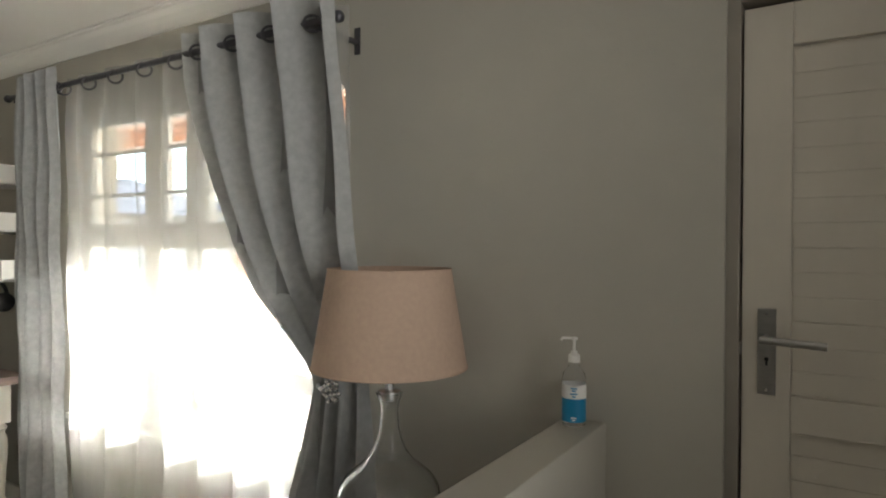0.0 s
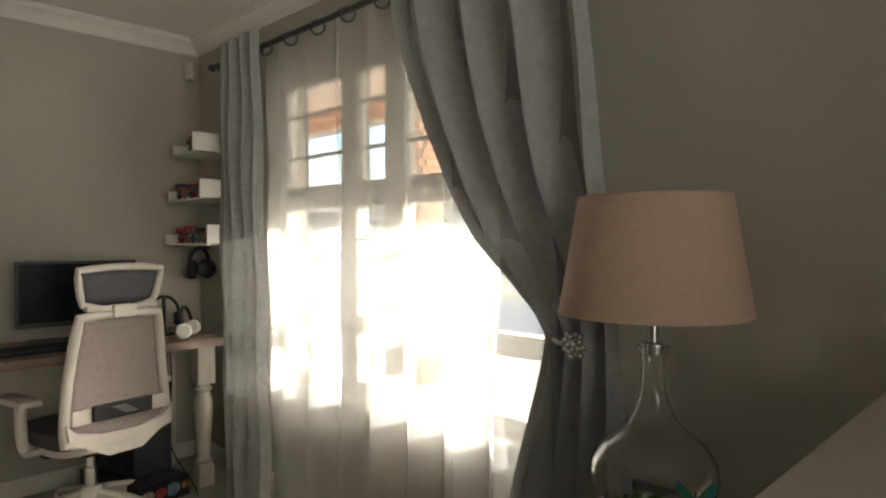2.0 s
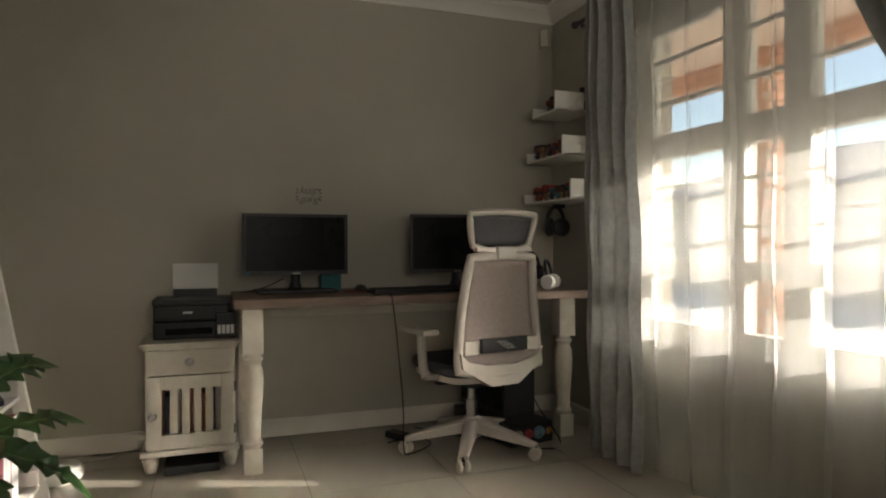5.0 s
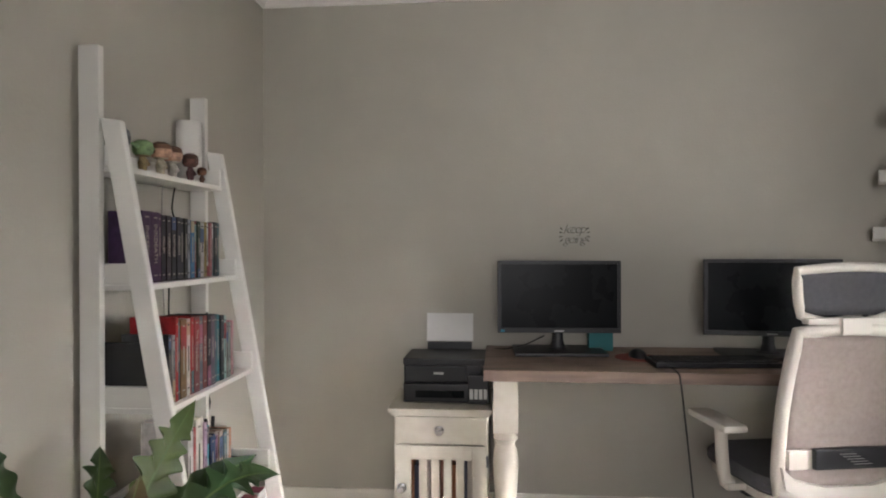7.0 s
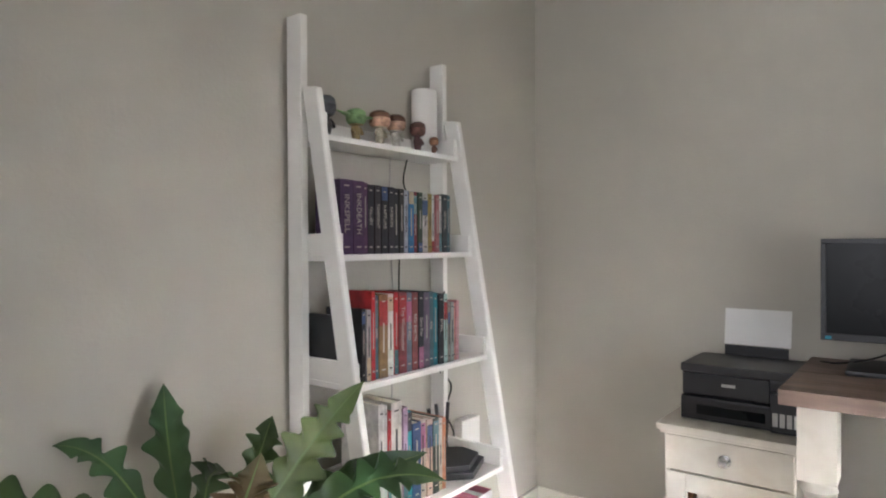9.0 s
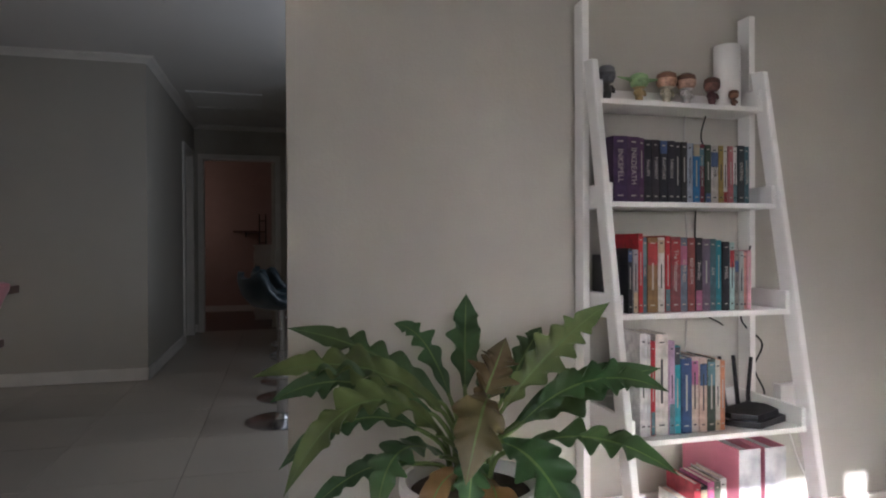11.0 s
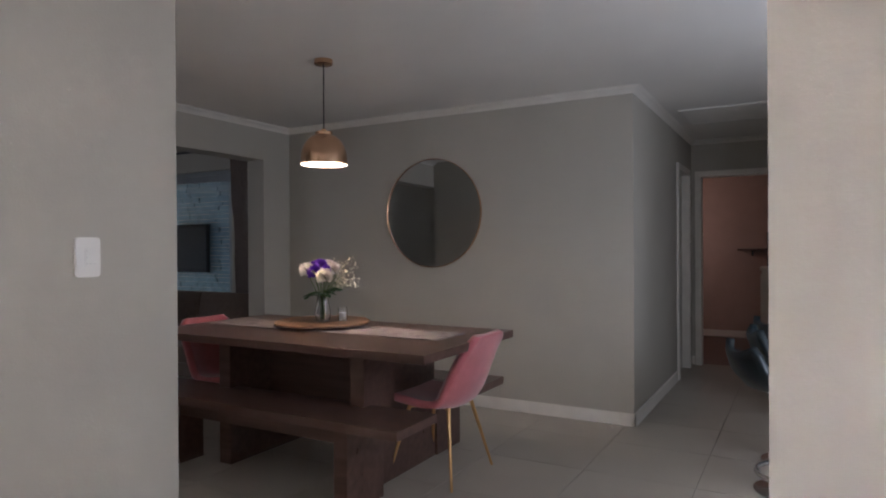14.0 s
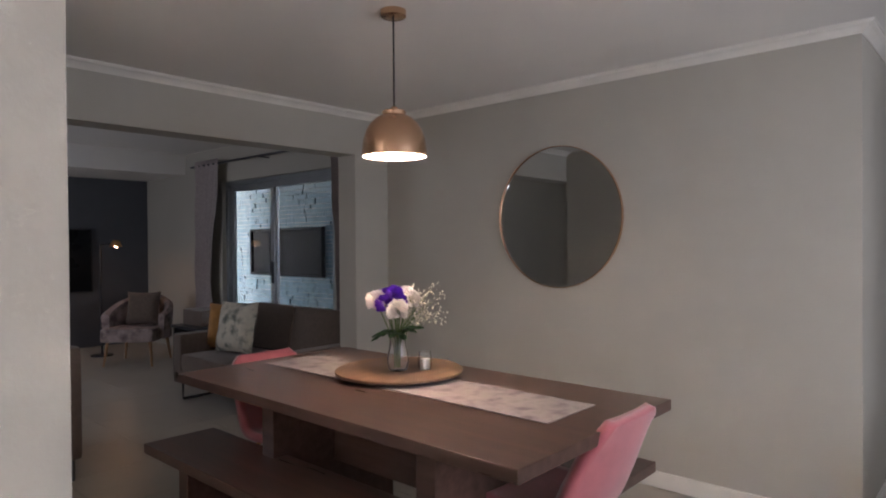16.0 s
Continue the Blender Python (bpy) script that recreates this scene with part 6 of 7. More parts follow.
def make_pendant():
    p = thing("pendant_lamp", "brushed brass dome pendant lamp, lit, white inside", "pendant lamp", (0.61, -2.915, 1.765))
    bm = bmesh.new()
    top = H - 1.765
    lathe(bm, [(0, top - 0.0005), (0.055, top - 0.0005), (0.055, top - 0.026), (0.05, top - 0.03), (0, top - 0.032)], 32)
    part("canopy", bm, BRASS, p, smooth=True)
    bm = bmesh.new()
    tube(bm, [(0, 0, 0.21), (0, 0, top - 0.03)], 0.004, 8)
    part("cord", bm, CABLE, p)
    outer = [(0.158, 0.0), (0.158, 0.006), (0.157, 0.04), (0.151, 0.085), (0.137, 0.13), (0.115, 0.165), (0.088, 0.19), (0.06, 0.203), (0.058, 0.205), (0.058, 0.222), (0.054, 0.226), (0.02, 0.228), (0.018, 0.24), (0.012, 0.246), (0, 0.247)]
    outer = [(0.875 * r, 0.875 * z) for r, z in outer]
    bm = bmesh.new()
    lathe(bm, outer, 56)
    part("shade", bm, BRASS, p, "brushed brass dome", smooth=True)
    bm = bmesh.new()
    lathe(bm, [(0.1378, 0.0005)] + [(max(r - 0.004, 0), z - 0.004 if z > 0.02 else z) for r, z in outer[1:8]] + [(0, 0.172)], 56)
    part("shade_lining", bm, WHITE, p, "white painted inside", smooth=True)
    bm = bmesh.new()
    bmesh.ops.create_uvsphere(bm, u_segments=20, v_segments=12, radius=0.035, matrix=pose(0, 0, 0.09))
    part("bulb", bm, material("lit_bulb", (0.9, 0.85, 0.75), 0.4, emission=(1.0, 0.78, 0.55), power=9.0), p, "glowing bulb", smooth=True)
    data = bpy.data.lights.new("pendant_bulb", "POINT")
    data.energy, data.color, data.shadow_soft_size = 0.42, (1.0, 0.80, 0.58), 0.04
    lamp = new("pendant_bulb", data)
    lamp.location = (0.61, -2.915, 1.765 + 0.04)


make_pendant()


def make_mirror():
    m = thing("round_mirror", "large round wall mirror with a thin brass rim", "mirror", (0.785, YD + 0.001, 1.552))
    bm = bmesh.new()
    lathe(bm, [(0, 0.008), (0.442, 0.008), (0.442, 0.014), (0, 0.014)], 72, turn=pose(0, 0, 0, -90, 0, 0))
    part("glass", bm, MIRROR, m, "clear mirror glass")
    bm = bmesh.new()
    lathe(bm, [(0.438, 0.0), (0.447, 0.0), (0.447, 0.022), (0.4425, 0.022), (0.4425, 0.0145)], 72, turn=pose(0, 0, 0, -90, 0, 0))
    part("rim", bm, BRASS, m, "thin brass rim", smooth=True)
    bm = bmesh.new()
    lathe(bm, [(0, 0.0), (0.436, 0.0), (0.436, 0.007), (0, 0.007)], 48, turn=pose(0, 0, 0, -90, 0, 0))
    part("backing", bm, BLACKP, m)


make_mirror()


def make_dining_table():
    t = thing("dining_table", "long dark brown wooden dining table with slab legs", "dining table", (0.635, -2.955, 0))
    part("tabletop", boxes((-1.0, 1.0, -0.515, 0.515, 0.732, 0.775), bevel=0.004), TABLEWOOD, t)
    for x in (-0.50, 0.47):
        part("leg", boxes((x - 0.045, x + 0.045, -0.36, 0.36, 0.0, 0.731), bevel=0.004), TABLEWOOD, t)
    part("stretcher", boxes((-0.454, 0.424, -0.025, 0.025, 0.36, 0.7305), bevel=0.003), TABLEWOOD, t)


def make_bench(at, label):
    b = thing("dining_bench", label, "bench", at, group="benches at the dining table")
    part("seat", boxes((-1.01, 1.01, -0.178, 0.178, 0.405, 0.45), bevel=0.004), TABLEWOOD, b)
    for x in (-0.67, 0.67):
        part("leg", boxes((x - 0.04, x + 0.04, -0.15, 0.15, 0.0, 0.404), bevel=0.004), TABLEWOOD, b)
    part("stretcher", boxes((-0.628, 0.628, -0.02, 0.02, 0.29, 0.403), bevel=0.003), TABLEWOOD, b)


make_dining_table()
make_bench((0.71, -2.487, 0), "dark brown wooden bench before the dining table")
make_bench((0.79, -3.475, 0), "dark brown wooden bench against the mirror wall")


def make_pink_chair():
    c = thing("dining_chair", "pink velvet dining chair with thin gold legs", "chair", (-0.085, -3.085, 0), 0, group="pink dining chairs")
    # one shell: seat that sweeps up into the back; forward is +x
    prof = [(0.245, 0.432), (0.22, 0.447), (0.12, 0.435), (0.0, 0.415), (-0.08, 0.405), (-0.145, 0.418), (-0.195, 0.47), (-0.235, 0.555), (-0.270, 0.655), (-0.286, 0.715), (-0.297, 0.765), (-0.303, 0.80)]
    half = [0.17, 0.20, 0.225, 0.235, 0.235, 0.235, 0.235, 0.23, 0.222, 0.208, 0.19, 0.155]
    wrap = [0.0, 0.0, 0.01, 0.02, 0.035, 0.055, 0.07, 0.07, 0.055, 0.035, 0.015, 0.005]
    pts = curve_points([(x, 0, z) for x, z in prof], 3)
    rows = []
    n = len(pts)
    for i, p in enumerate(pts):
        k = i / (n - 1) * (len(half) - 1)
        j = min(int(k), len(half) - 2)
        hw = half[j] + (half[j + 1] - half[j]) * (k - j)
        wr = wrap[j] + (wrap[j + 1] - wrap[j]) * (k - j)
        d = (pts[min(i + 1, n - 1)] - pts[max(i - 1, 0)]).normalized()
        up = Vector((abs(d.z), 0, abs(d.x)))
        rows.append([p + Vector((0, v * hw, 0)) + up * wr * abs(v) ** 2.2 for v in [q / 7 for q in range(-7, 8)]])
    bm = bmesh.new()
    grid(bm, rows)
    part("seat_shell", bm, PINK, c, "pink velvet bucket seat", smooth=True, thick=0.04)
    for sx, sy in ((1, 1), (1, -1), (-1, 1), (-1, -1)):
        bm = bmesh.new()
        tube(bm, [(sx * 0.12, sy * 0.13, 0.405), (sx * 0.20, sy * 0.245, 0.0)], 0.012, 12, 0.6)
        part("leg", bm, GOLD, c, "thin gold metal leg", smooth=True)
    bm = bmesh.new()
    tube(bm, [(0.12, 0.13, 0.385), (-0.12, -0.13, 0.385)], 0.008, 6)
    tube(bm, [(0.12, -0.13, 0.386), (-0.12, 0.13, 0.386)], 0.008, 6)
    part("under_frame", bm, GOLD, c)
    return c


pc = make_pink_chair()
copy_thing(pc, pose(1.43, -2.97, 0, 0, 0, 180))
FLORAL = material("floral_runner_cloth", (0.38, 0.33, 0.315), 0.9, vary=0.3, scale=9, dark=(0.15, 0.12, 0.14), dark_scale=9, dark_amount=0.85)
run = thing("table_runner", "pale floral cloth runner along the table", "table runner", (0.675, -3.025, 0.7765))
part("cloth", boxes((-0.848, 0.848, -0.153, 0.153, 0, 0.002)), FLORAL, run)
for d in ((-0.86, -0.8485, -0.165, 0.165), (0.8485, 0.86, -0.165, 0.165), (-0.848, 0.848, -0.165, -0.1535), (-0.848, 0.848, 0.1535, 0.165)):
    part("hem", boxes((*d, 0, 0.0024)), FLORAL, run, "stitched hem")
ls = thing("lazy_susan", "round light wooden turntable on the runner", "turntable", (0.78, -3.095, 0.779))
bm = bmesh.new()
lathe(bm, [(0, 0), (0.13, 0), (0.13, 0.012), (0, 0.012)], 36)
part("base", bm, BLACKP, ls)
bm = bmesh.new()
lathe(bm, [(0, 0.0125), (0.285, 0.0125), (0.297, 0.018), (0.297, 0.028), (0.29, 0.033), (0, 0.033)], 64)
part("turntable", bm, BAMBOO, ls, smooth=True)


def make_flowers():
    zt_ = 0.8125
    v = thing("flower_vase", "clear glass vase with purple and white flowers", "vase", (0.735, -3.045, zt_))
    bm = bmesh.new()
    out = [(0, 0), (0.032, 0), (0.04, 0.004), (0.05, 0.04), (0.047, 0.075), (0.036, 0.12), (0.036, 0.15), (0.046, 0.172)]
    lathe(bm, out + [(r - 0.003, max(z, 0.008)) for r, z in reversed(out) if r > 0.01] + [(0, 0.008)], 32)
    part("vase", bm, GLASS, v, "clear glass vase", smooth=True)
    rnd = random.Random(31)
    PURP = material("purple_petals", (0.13, 0.03, 0.42), 0.7, vary=0.3, scale=30)
    WPET = material("white_petals", (0.78, 0.72, 0.66), 0.7, vary=0.1, scale=30)
    CRM = material("cream_filler_buds", (0.62, 0.56, 0.42), 0.8, vary=0.15, scale=30)
    # right of the bunch, towards the bench, height
    lay = [(-0.085, 0.0, 0.275, 0.05, WPET), (-0.05, 0.03, 0.262, 0.046, PURP), (-0.012, 0.01, 0.298, 0.046, PURP), (-0.045, -0.03, 0.29, 0.042, PURP), (0.0, 0.068, 0.238, 0.05, WPET),
           (0.052, 0.01, 0.28, 0.046, WPET), (0.035, -0.04, 0.295, 0.044, WPET), (-0.02, -0.055, 0.30, 0.04, PURP), (0.01, 0.035, 0.275, 0.036, PURP)]
    heads = [((-0.69 * r_ - 0.72 * f_, -0.72 * r_ + 0.69 * f_, z_), k_, m_) for r_, f_, z_, k_, m_ in lay]
    for (x, y, z), r, m in [((a[0] * 1.15, a[1] * 1.15, a[2] + 0.045), b_ * 1.12, c_) for a, b_, c_ in heads]:
        bm = bmesh.new()
        for k in range(150):
            ph = math.acos(1 - 1.7 * (k + 0.5) / 150)
            a = k * 2.39996
            d = Vector((math.sin(ph) * math.cos(a), math.sin(ph) * math.sin(a), math.cos(ph)))
            s = r * rnd.uniform(0.85, 1.05)
            side = d.orthogonal().normalized()
            w = r * 0.14
            q = [Vector((x, y, z)) + d * s * 0.35, Vector((x, y, z)) + d * s * 0.8 + side * w, Vector((x, y, z)) + d * s + d.cross(side) * w * 0.4, Vector((x, y, z)) + d * s * 0.8 - side * w]
            bm.faces.new([bm.verts.new(p) for p in q])
        part("flower_head", bm, m, v)
        bm = bmesh.new()
        tube(bm, curve_points([(x * 0.15, y * 0.15, 0.015), (x * 0.25, y * 0.25, 0.14), (x, y, z)], 4), 0.0025, 6)
        part("flower_stem", bm, STEM, v)
    bm = bmesh.new()
    twigs = bmesh.new()
    for k in range(26):
        a, rr = rnd.uniform(-1.9, -0.2), rnd.uniform(0.06, 0.14)
        tip = Vector((-0.9 * rr + 0.03 * rnd.uniform(-1, 1), -0.9 * rr + 0.03 * rnd.uniform(-1, 1), rnd.uniform(0.22, 0.40)))
        tube(twigs, [(0, 0, 0.16), tip * 0.6 + Vector((0, 0, 0.07)), tip], 0.0008, 4)
        for j in range(8):
            bmesh.ops.create_icosphere(bm, subdivisions=1, radius=rnd.uniform(0.003, 0.0055), matrix=Matrix.Translation(tip + Vector([rnd.uniform(-0.025, 0.025) for _ in range(3)])))
    f = part("filler_flowers", bm, CRM, v, "tiny cream filler flowers")
    f["kind"] = "stuff"
    part("twigs", twigs, STEM, v)
    for k in range(12):
        bm = bmesh.new()
        leaf_blade(bm, (0.02 * math.cos(k * 0.53), 0.02 * math.sin(k * 0.53), 0.17), k * 30, 0.11, 0.022, rnd.uniform(5, 50), 60, 3, k, wave=0.4)
        part("leaf", bm, LEAF, v, smooth=True)
    c = thing("candle_jar", "small clear glass candle jar with a pale candle", "candle jar", (0.655, -3.14, zt_))
    bm = bmesh.new()
    lathe(bm, [(0, 0), (0.026, 0), (0.032, 0.02), (0.032, 0.05), (0.026, 0.085), (0.0235, 0.085), (0.029, 0.05), (0.029, 0.02), (0.024, 0.005), (0, 0.005)], 28)
    part("jar", bm, GLASS, c, smooth=True)
    bm = bmesh.new()
    lathe(bm, [(0, 0.006), (0.022, 0.006), (0.022, 0.05), (0, 0.05)], 20)
    part("candle", bm, PAPER, c, "pale wax candle")


make_flowers()


def make_stool():
    s = thing("bar_stool", "dark teal vinyl bar stool on a chrome pedestal", "bar stool", (-1.80, -3.10, 0), 205, group="bar stools")
    bm = bmesh.new()
    lathe(bm, [(0, 0), (0.2, 0), (0.2, 0.006), (0.17, 0.014), (0.05, 0.022), (0.03, 0.05), (0.03, 0.06), (0, 0.06)], 36)
    part("base", bm, CHROME, s, "round chrome base", smooth=True)
    bm = bmesh.new()
    lathe(bm, [(0, 0.05), (0.03, 0.05), (0.03, 0.4), (0.02, 0.4), (0.02, 0.645), (0, 0.645)], 20)
    part("pedestal", bm, CHROME, s, smooth=True)
    bm = bmesh.new()
    pts = [(0.17 * math.cos(a) + 0.06, 0.17 * math.sin(a), 0.27) for a in [i * math.pi / 12 for i in range(25)]]
    tube(bm, pts, 0.011, 8)
    part("foot_ring", bm, CHROME, s, smooth=True)
    rows = []
    for x, z, w in ((0.20, 0.55, 0.15), (0.18, 0.585, 0.175), (0.08, 0.575, 0.19), (-0.06, 0.575, 0.19), (-0.14, 0.60, 0.19), (-0.185, 0.67, 0.185), (-0.205, 0.75, 0.17), (-0.215, 0.80, 0.13)):
        rows.append([(x + (0.035 * abs(v) ** 2 if z > 0.59 and x < 0 else 0), v * w, 0.63 + (z - 0.55) * 0.72 + (0.035 * abs(v) ** 2.5 if x < 0.15 else 0.008)) for v in [q / 6 for q in range(-6, 7)]])
    bm = bmesh.new()
    grid(bm, rows)
    part("seat", bm, STOOLBLUE, s, "dark teal vinyl bucket seat", smooth=True, thick=0.035)
    return s


st = make_stool()
copy_thing(st, pose(-1.84, -3.68, 0, 0, 0, 190))
copy_thing(st, pose(-1.85, -4.2, 0, 0, 0, 205))

# ---------------------------------------------------------------- hall and far room


def door_frame(name, x0, x1, y0, y1, along_x):
    d = thing(name, "white painted door frame standing open", "door frame", kind="structure")
    w = 0.06
    if along_x:
        part("jamb", boxes((x0, x0 + w, y0, y1, 0, 2.06), bevel=0.004), TRIM, d)
        part("jamb", boxes((x1 - w, x1, y0, y1, 0, 2.06), bevel=0.004), TRIM, d)
        part("head", boxes((x0 + w, x1 - w, y0, y1, 2.0, 2.06), bevel=0.004), TRIM, d)
    else:
        part("jamb", boxes((x0, x1, y0, y0 + w, 0, 2.06), bevel=0.004), TRIM, d)
        part("jamb", boxes((x0, x1, y1 - w, y1, 0, 2.06), bevel=0.004), TRIM, d)
        part("head", boxes((x0, x1, y0 + w, y1 - w, 2.0, 2.06), bevel=0.004), TRIM, d)
    return d


door_frame("door_2", -1.80, -0.88, -7.33, -7.175, True)
part("door_leaf", boxes((-1.735, -1.695, -8.10, -7.335, 0.01, 1.995), bevel=0.003), DOORPAINT, bpy.data.objects["door_2"], "cream painted door leaf standing open")
d3 = door_frame("door_3", XC - 0.02, XC + 0.14, -7.02, -6.28, False)
part("door_leaf", boxes((XC + 0.06, XC + 0.10, -6.958, -6.342, 0.01, 1.995), bevel=0.003), CREAM, d3, "cream painted door leaf")
hatch = thing("ceiling_hatch", "white framed loft hatch in the hall ceiling", "ceiling hatch", (-1.31, -5.82, H - 0.012))
part("panel", boxes((-0.3, 0.3, -0.3, 0.3, 0.004, 0.0115)), CEIL, hatch)
part("frame", boxes((-0.33, 0.33, -0.33, -0.3, 0, 0.0115), (-0.33, 0.33, 0.3, 0.33, 0, 0.0115), (-0.33, -0.3, -0.3, 0.3, 0, 0.0115), (0.3, 0.33, -0.3, 0.3, 0, 0.0115), bevel=0.002), WHITE, hatch)
wc = thing("white_cabinet", "white cabinet standing in the room beyond the hall", "cabinet", (-1.66, -8.55, 0.003))
part("body", boxes((-0.25, 0.2, -0.25, 0.25, 0, 0.98), bevel=0.006), TRIM, wc)
part("top", boxes((-0.27, 0.22, -0.27, 0.27, 0.981, 1.01), bevel=0.004), TRIM, wc)
part("door", boxes((0.2, 0.215, -0.22, 0.22, 0.06, 0.92), bevel=0.003), TRIM, wc)
bk = thing("far_bottle_rack", "dark slim rack standing on the far cabinet", "rack", (-1.56, -8.5, 1.0135))
part("upright", boxes((-0.05, -0.035, -0.04, 0.04, 0, 0.42), (0.035, 0.05, -0.04, 0.04, 0, 0.42), bevel=0.003), BLACKP, bk)
for z in (0.02, 0.17, 0.32):
    part("shelf", boxes((-0.0345, 0.0345, -0.04, 0.04, z, z + 0.012)), BLACKP, bk)
hk = thing("far_wall_shelf", "dark wooden shelf on the far wall", "shelf", (-1.28, -9.58, 1.20))
part("board", boxes((-0.19, 0.17, -0.015, 0.14, 0, 0.03), bevel=0.004), TABLEWOOD, hk)
part("bracket", boxes((-0.02, 0.0, -0.015, 0.11, -0.07, -0.0005), bevel=0.003), BLACKP, hk)
# added fill light for the far room; it and its stand are out of view
data = bpy.data.lights.new("far_room_fill", "POINT")
data.energy, data.color, data.shadow_soft_size = 0.34, (1.0, 0.80, 0.70), 0.1
lamp = new("far_room_fill", data)
lamp.location = (-0.2, -8.9, 1.5)
fl = thing("bedside_lamp", "unseen stand below the added fill light beyond the hall", "table lamp", (-0.2, -8.9, 0.003))
bm = bmesh.new()
lathe(bm, [(0, 0), (0.12, 0), (0.12, 0.02), (0.015, 0.03), (0.015, 1.3), (0, 1.3)], 16)
part("stand", bm, BLACKP, fl)

# ---------------------------------------------------------------- lounge


def cushion(name, label, at, rx, rz, w, mat):
    bm = bmesh.new()
    n = 12
    for s in (1, -1):
        rows = []
        for i in range(n + 1):
            u = 2 * i / n - 1
            row = []
            for j in range(n + 1):
                v = 2 * j / n - 1
                k = (1 - u ** 4) * (1 - v ** 4)
                row.append((u * w / 2 * (1 - 0.08 * (1 - v * v)), s * 0.075 * k ** 0.6, w / 2 + v * w / 2 * (1 - 0.08 * (1 - u * u))))
            rows.append(row)
        grid(bm, rows)
    bmesh.ops.remove_doubles(bm, verts=bm.verts, dist=0.0005)
    ob = part(name, bm, mat, smooth=True)
    ob.matrix_basis = pose(*at, rx, 0, rz)
    return tagged(ob, label, "cushion", "sofa cushions")


def make_sofa():
    s = thing("sofa", "taupe fabric sofa on thin dark metal legs", "sofa", (3.42, -4.10, 0))
    part("base", boxes((-0.88, 0.88, -0.42, 0.45, 0.16, 0.28), bevel=0.02), SOFA, s)
    for x0, x1 in ((-0.72, -0.003), (0.003, 0.72)):
        part("seat_cushion", boxes((x0, x1, -0.2, 0.46, 0.281, 0.43), bevel=0.035), SOFA, s, smooth=True)
        bm = boxes((x0, x1, -0.12, 0.08, 0.0, 0.42), bevel=0.05)
        bmesh.ops.transform(bm, matrix=pose(0, -0.24, 0.42, 12, 0, 0), verts=bm.verts)
        part("back_cushion", bm, SOFA, s, smooth=True)
    part("back", boxes((-0.88, 0.88, -0.44, -0.34, 0.16, 0.72), bevel=0.03), SOFA, s, smooth=True)
    for x in (-0.88, 0.74):
        part("arm", boxes((x, x + 0.14, -0.42, 0.45, 0.16, 0.6), bevel=0.03), SOFA, s, smooth=True)
    for x in (-0.8, 0.8):
        bm = bmesh.new()
        tube(bm, [(x, -0.36, 0.16), (x, -0.36, 0.012), (x, 0.4, 0.012), (x, 0.4, 0.16)], 0.011, 8)
        part("leg", bm, BLACKP, s, "dark metal sled leg")


make_sofa()
PRINT = material("leaf_print_cushion", (0.60, 0.56, 0.46), 0.9, vary=0.08, scale=20, dark=(0.07, 0.09, 0.08), dark_scale=11, dark_amount=0.85)
cushion("cushion", "mustard velvet cushion on the sofa", (4.02, -4.0, 0.44), 10, 25, 0.42, MUSTARD)
cushion("cushion", "cream cushion with a dark leaf print on the sofa", (3.74, -3.92, 0.44), 12, 12, 0.46, PRINT)


def make_armchair():
    c = thing("armchair", "floral tub armchair with pale oak legs", "armchair", (6.40, -4.20, 0), 134)
    F = material("floral_armchair_fabric", (0.34, 0.27, 0.25), 0.95, vary=0.1, scale=20, dark=(0.10, 0.07, 0.075), dark_scale=8, dark_amount=0.8)
    part("seat", boxes((-0.28, 0.32, -0.30, 0.30, 0.28, 0.44), bevel=0.05), F, c, smooth=True)
    bm = bmesh.new()
    rows = []
    for i in range(25):
        a = radians(70 + i * 220 / 24)
        h = 0.60 + 0.20 * math.sin(math.pi * i / 24) ** 1.3
        ri, ro = 0.30, 0.39
        ca, sa = math.cos(a), math.sin(a)
        rows.append([(ri * ca, ri * sa, 0.30), (ri * ca, ri * sa, h - 0.03), ((ri + ro) / 2 * ca, (ri + ro) / 2 * sa, h), (ro * ca, ro * sa, h - 0.03), (ro * ca * 0.95, ro * sa * 0.95, 0.30), (ri * ca, ri * sa, 0.30)])
    vs = grid(bm, rows)
    bm.faces.new(vs[0][:5])
    bm.faces.new(vs[-1][:5])
    part("back", bm, F, c, "curved padded back", smooth=True)
    for sx, sy in ((0.24, 0.24), (0.24, -0.24), (-0.24, 0.24), (-0.24, -0.24)):
        bm = bmesh.new()
        tube(bm, [(sx, sy, 0.285), (sx * 1.15, sy * 1.15, 0.0)], 0.02, 10, 0.6)
        part("leg", bm, OAK, c, "pale oak leg")
    cushion("cushion", "grey cushion on the floral armchair", (6.43, -4.26, 0.445), 12, 44, 0.40, SOFA)


make_armchair()


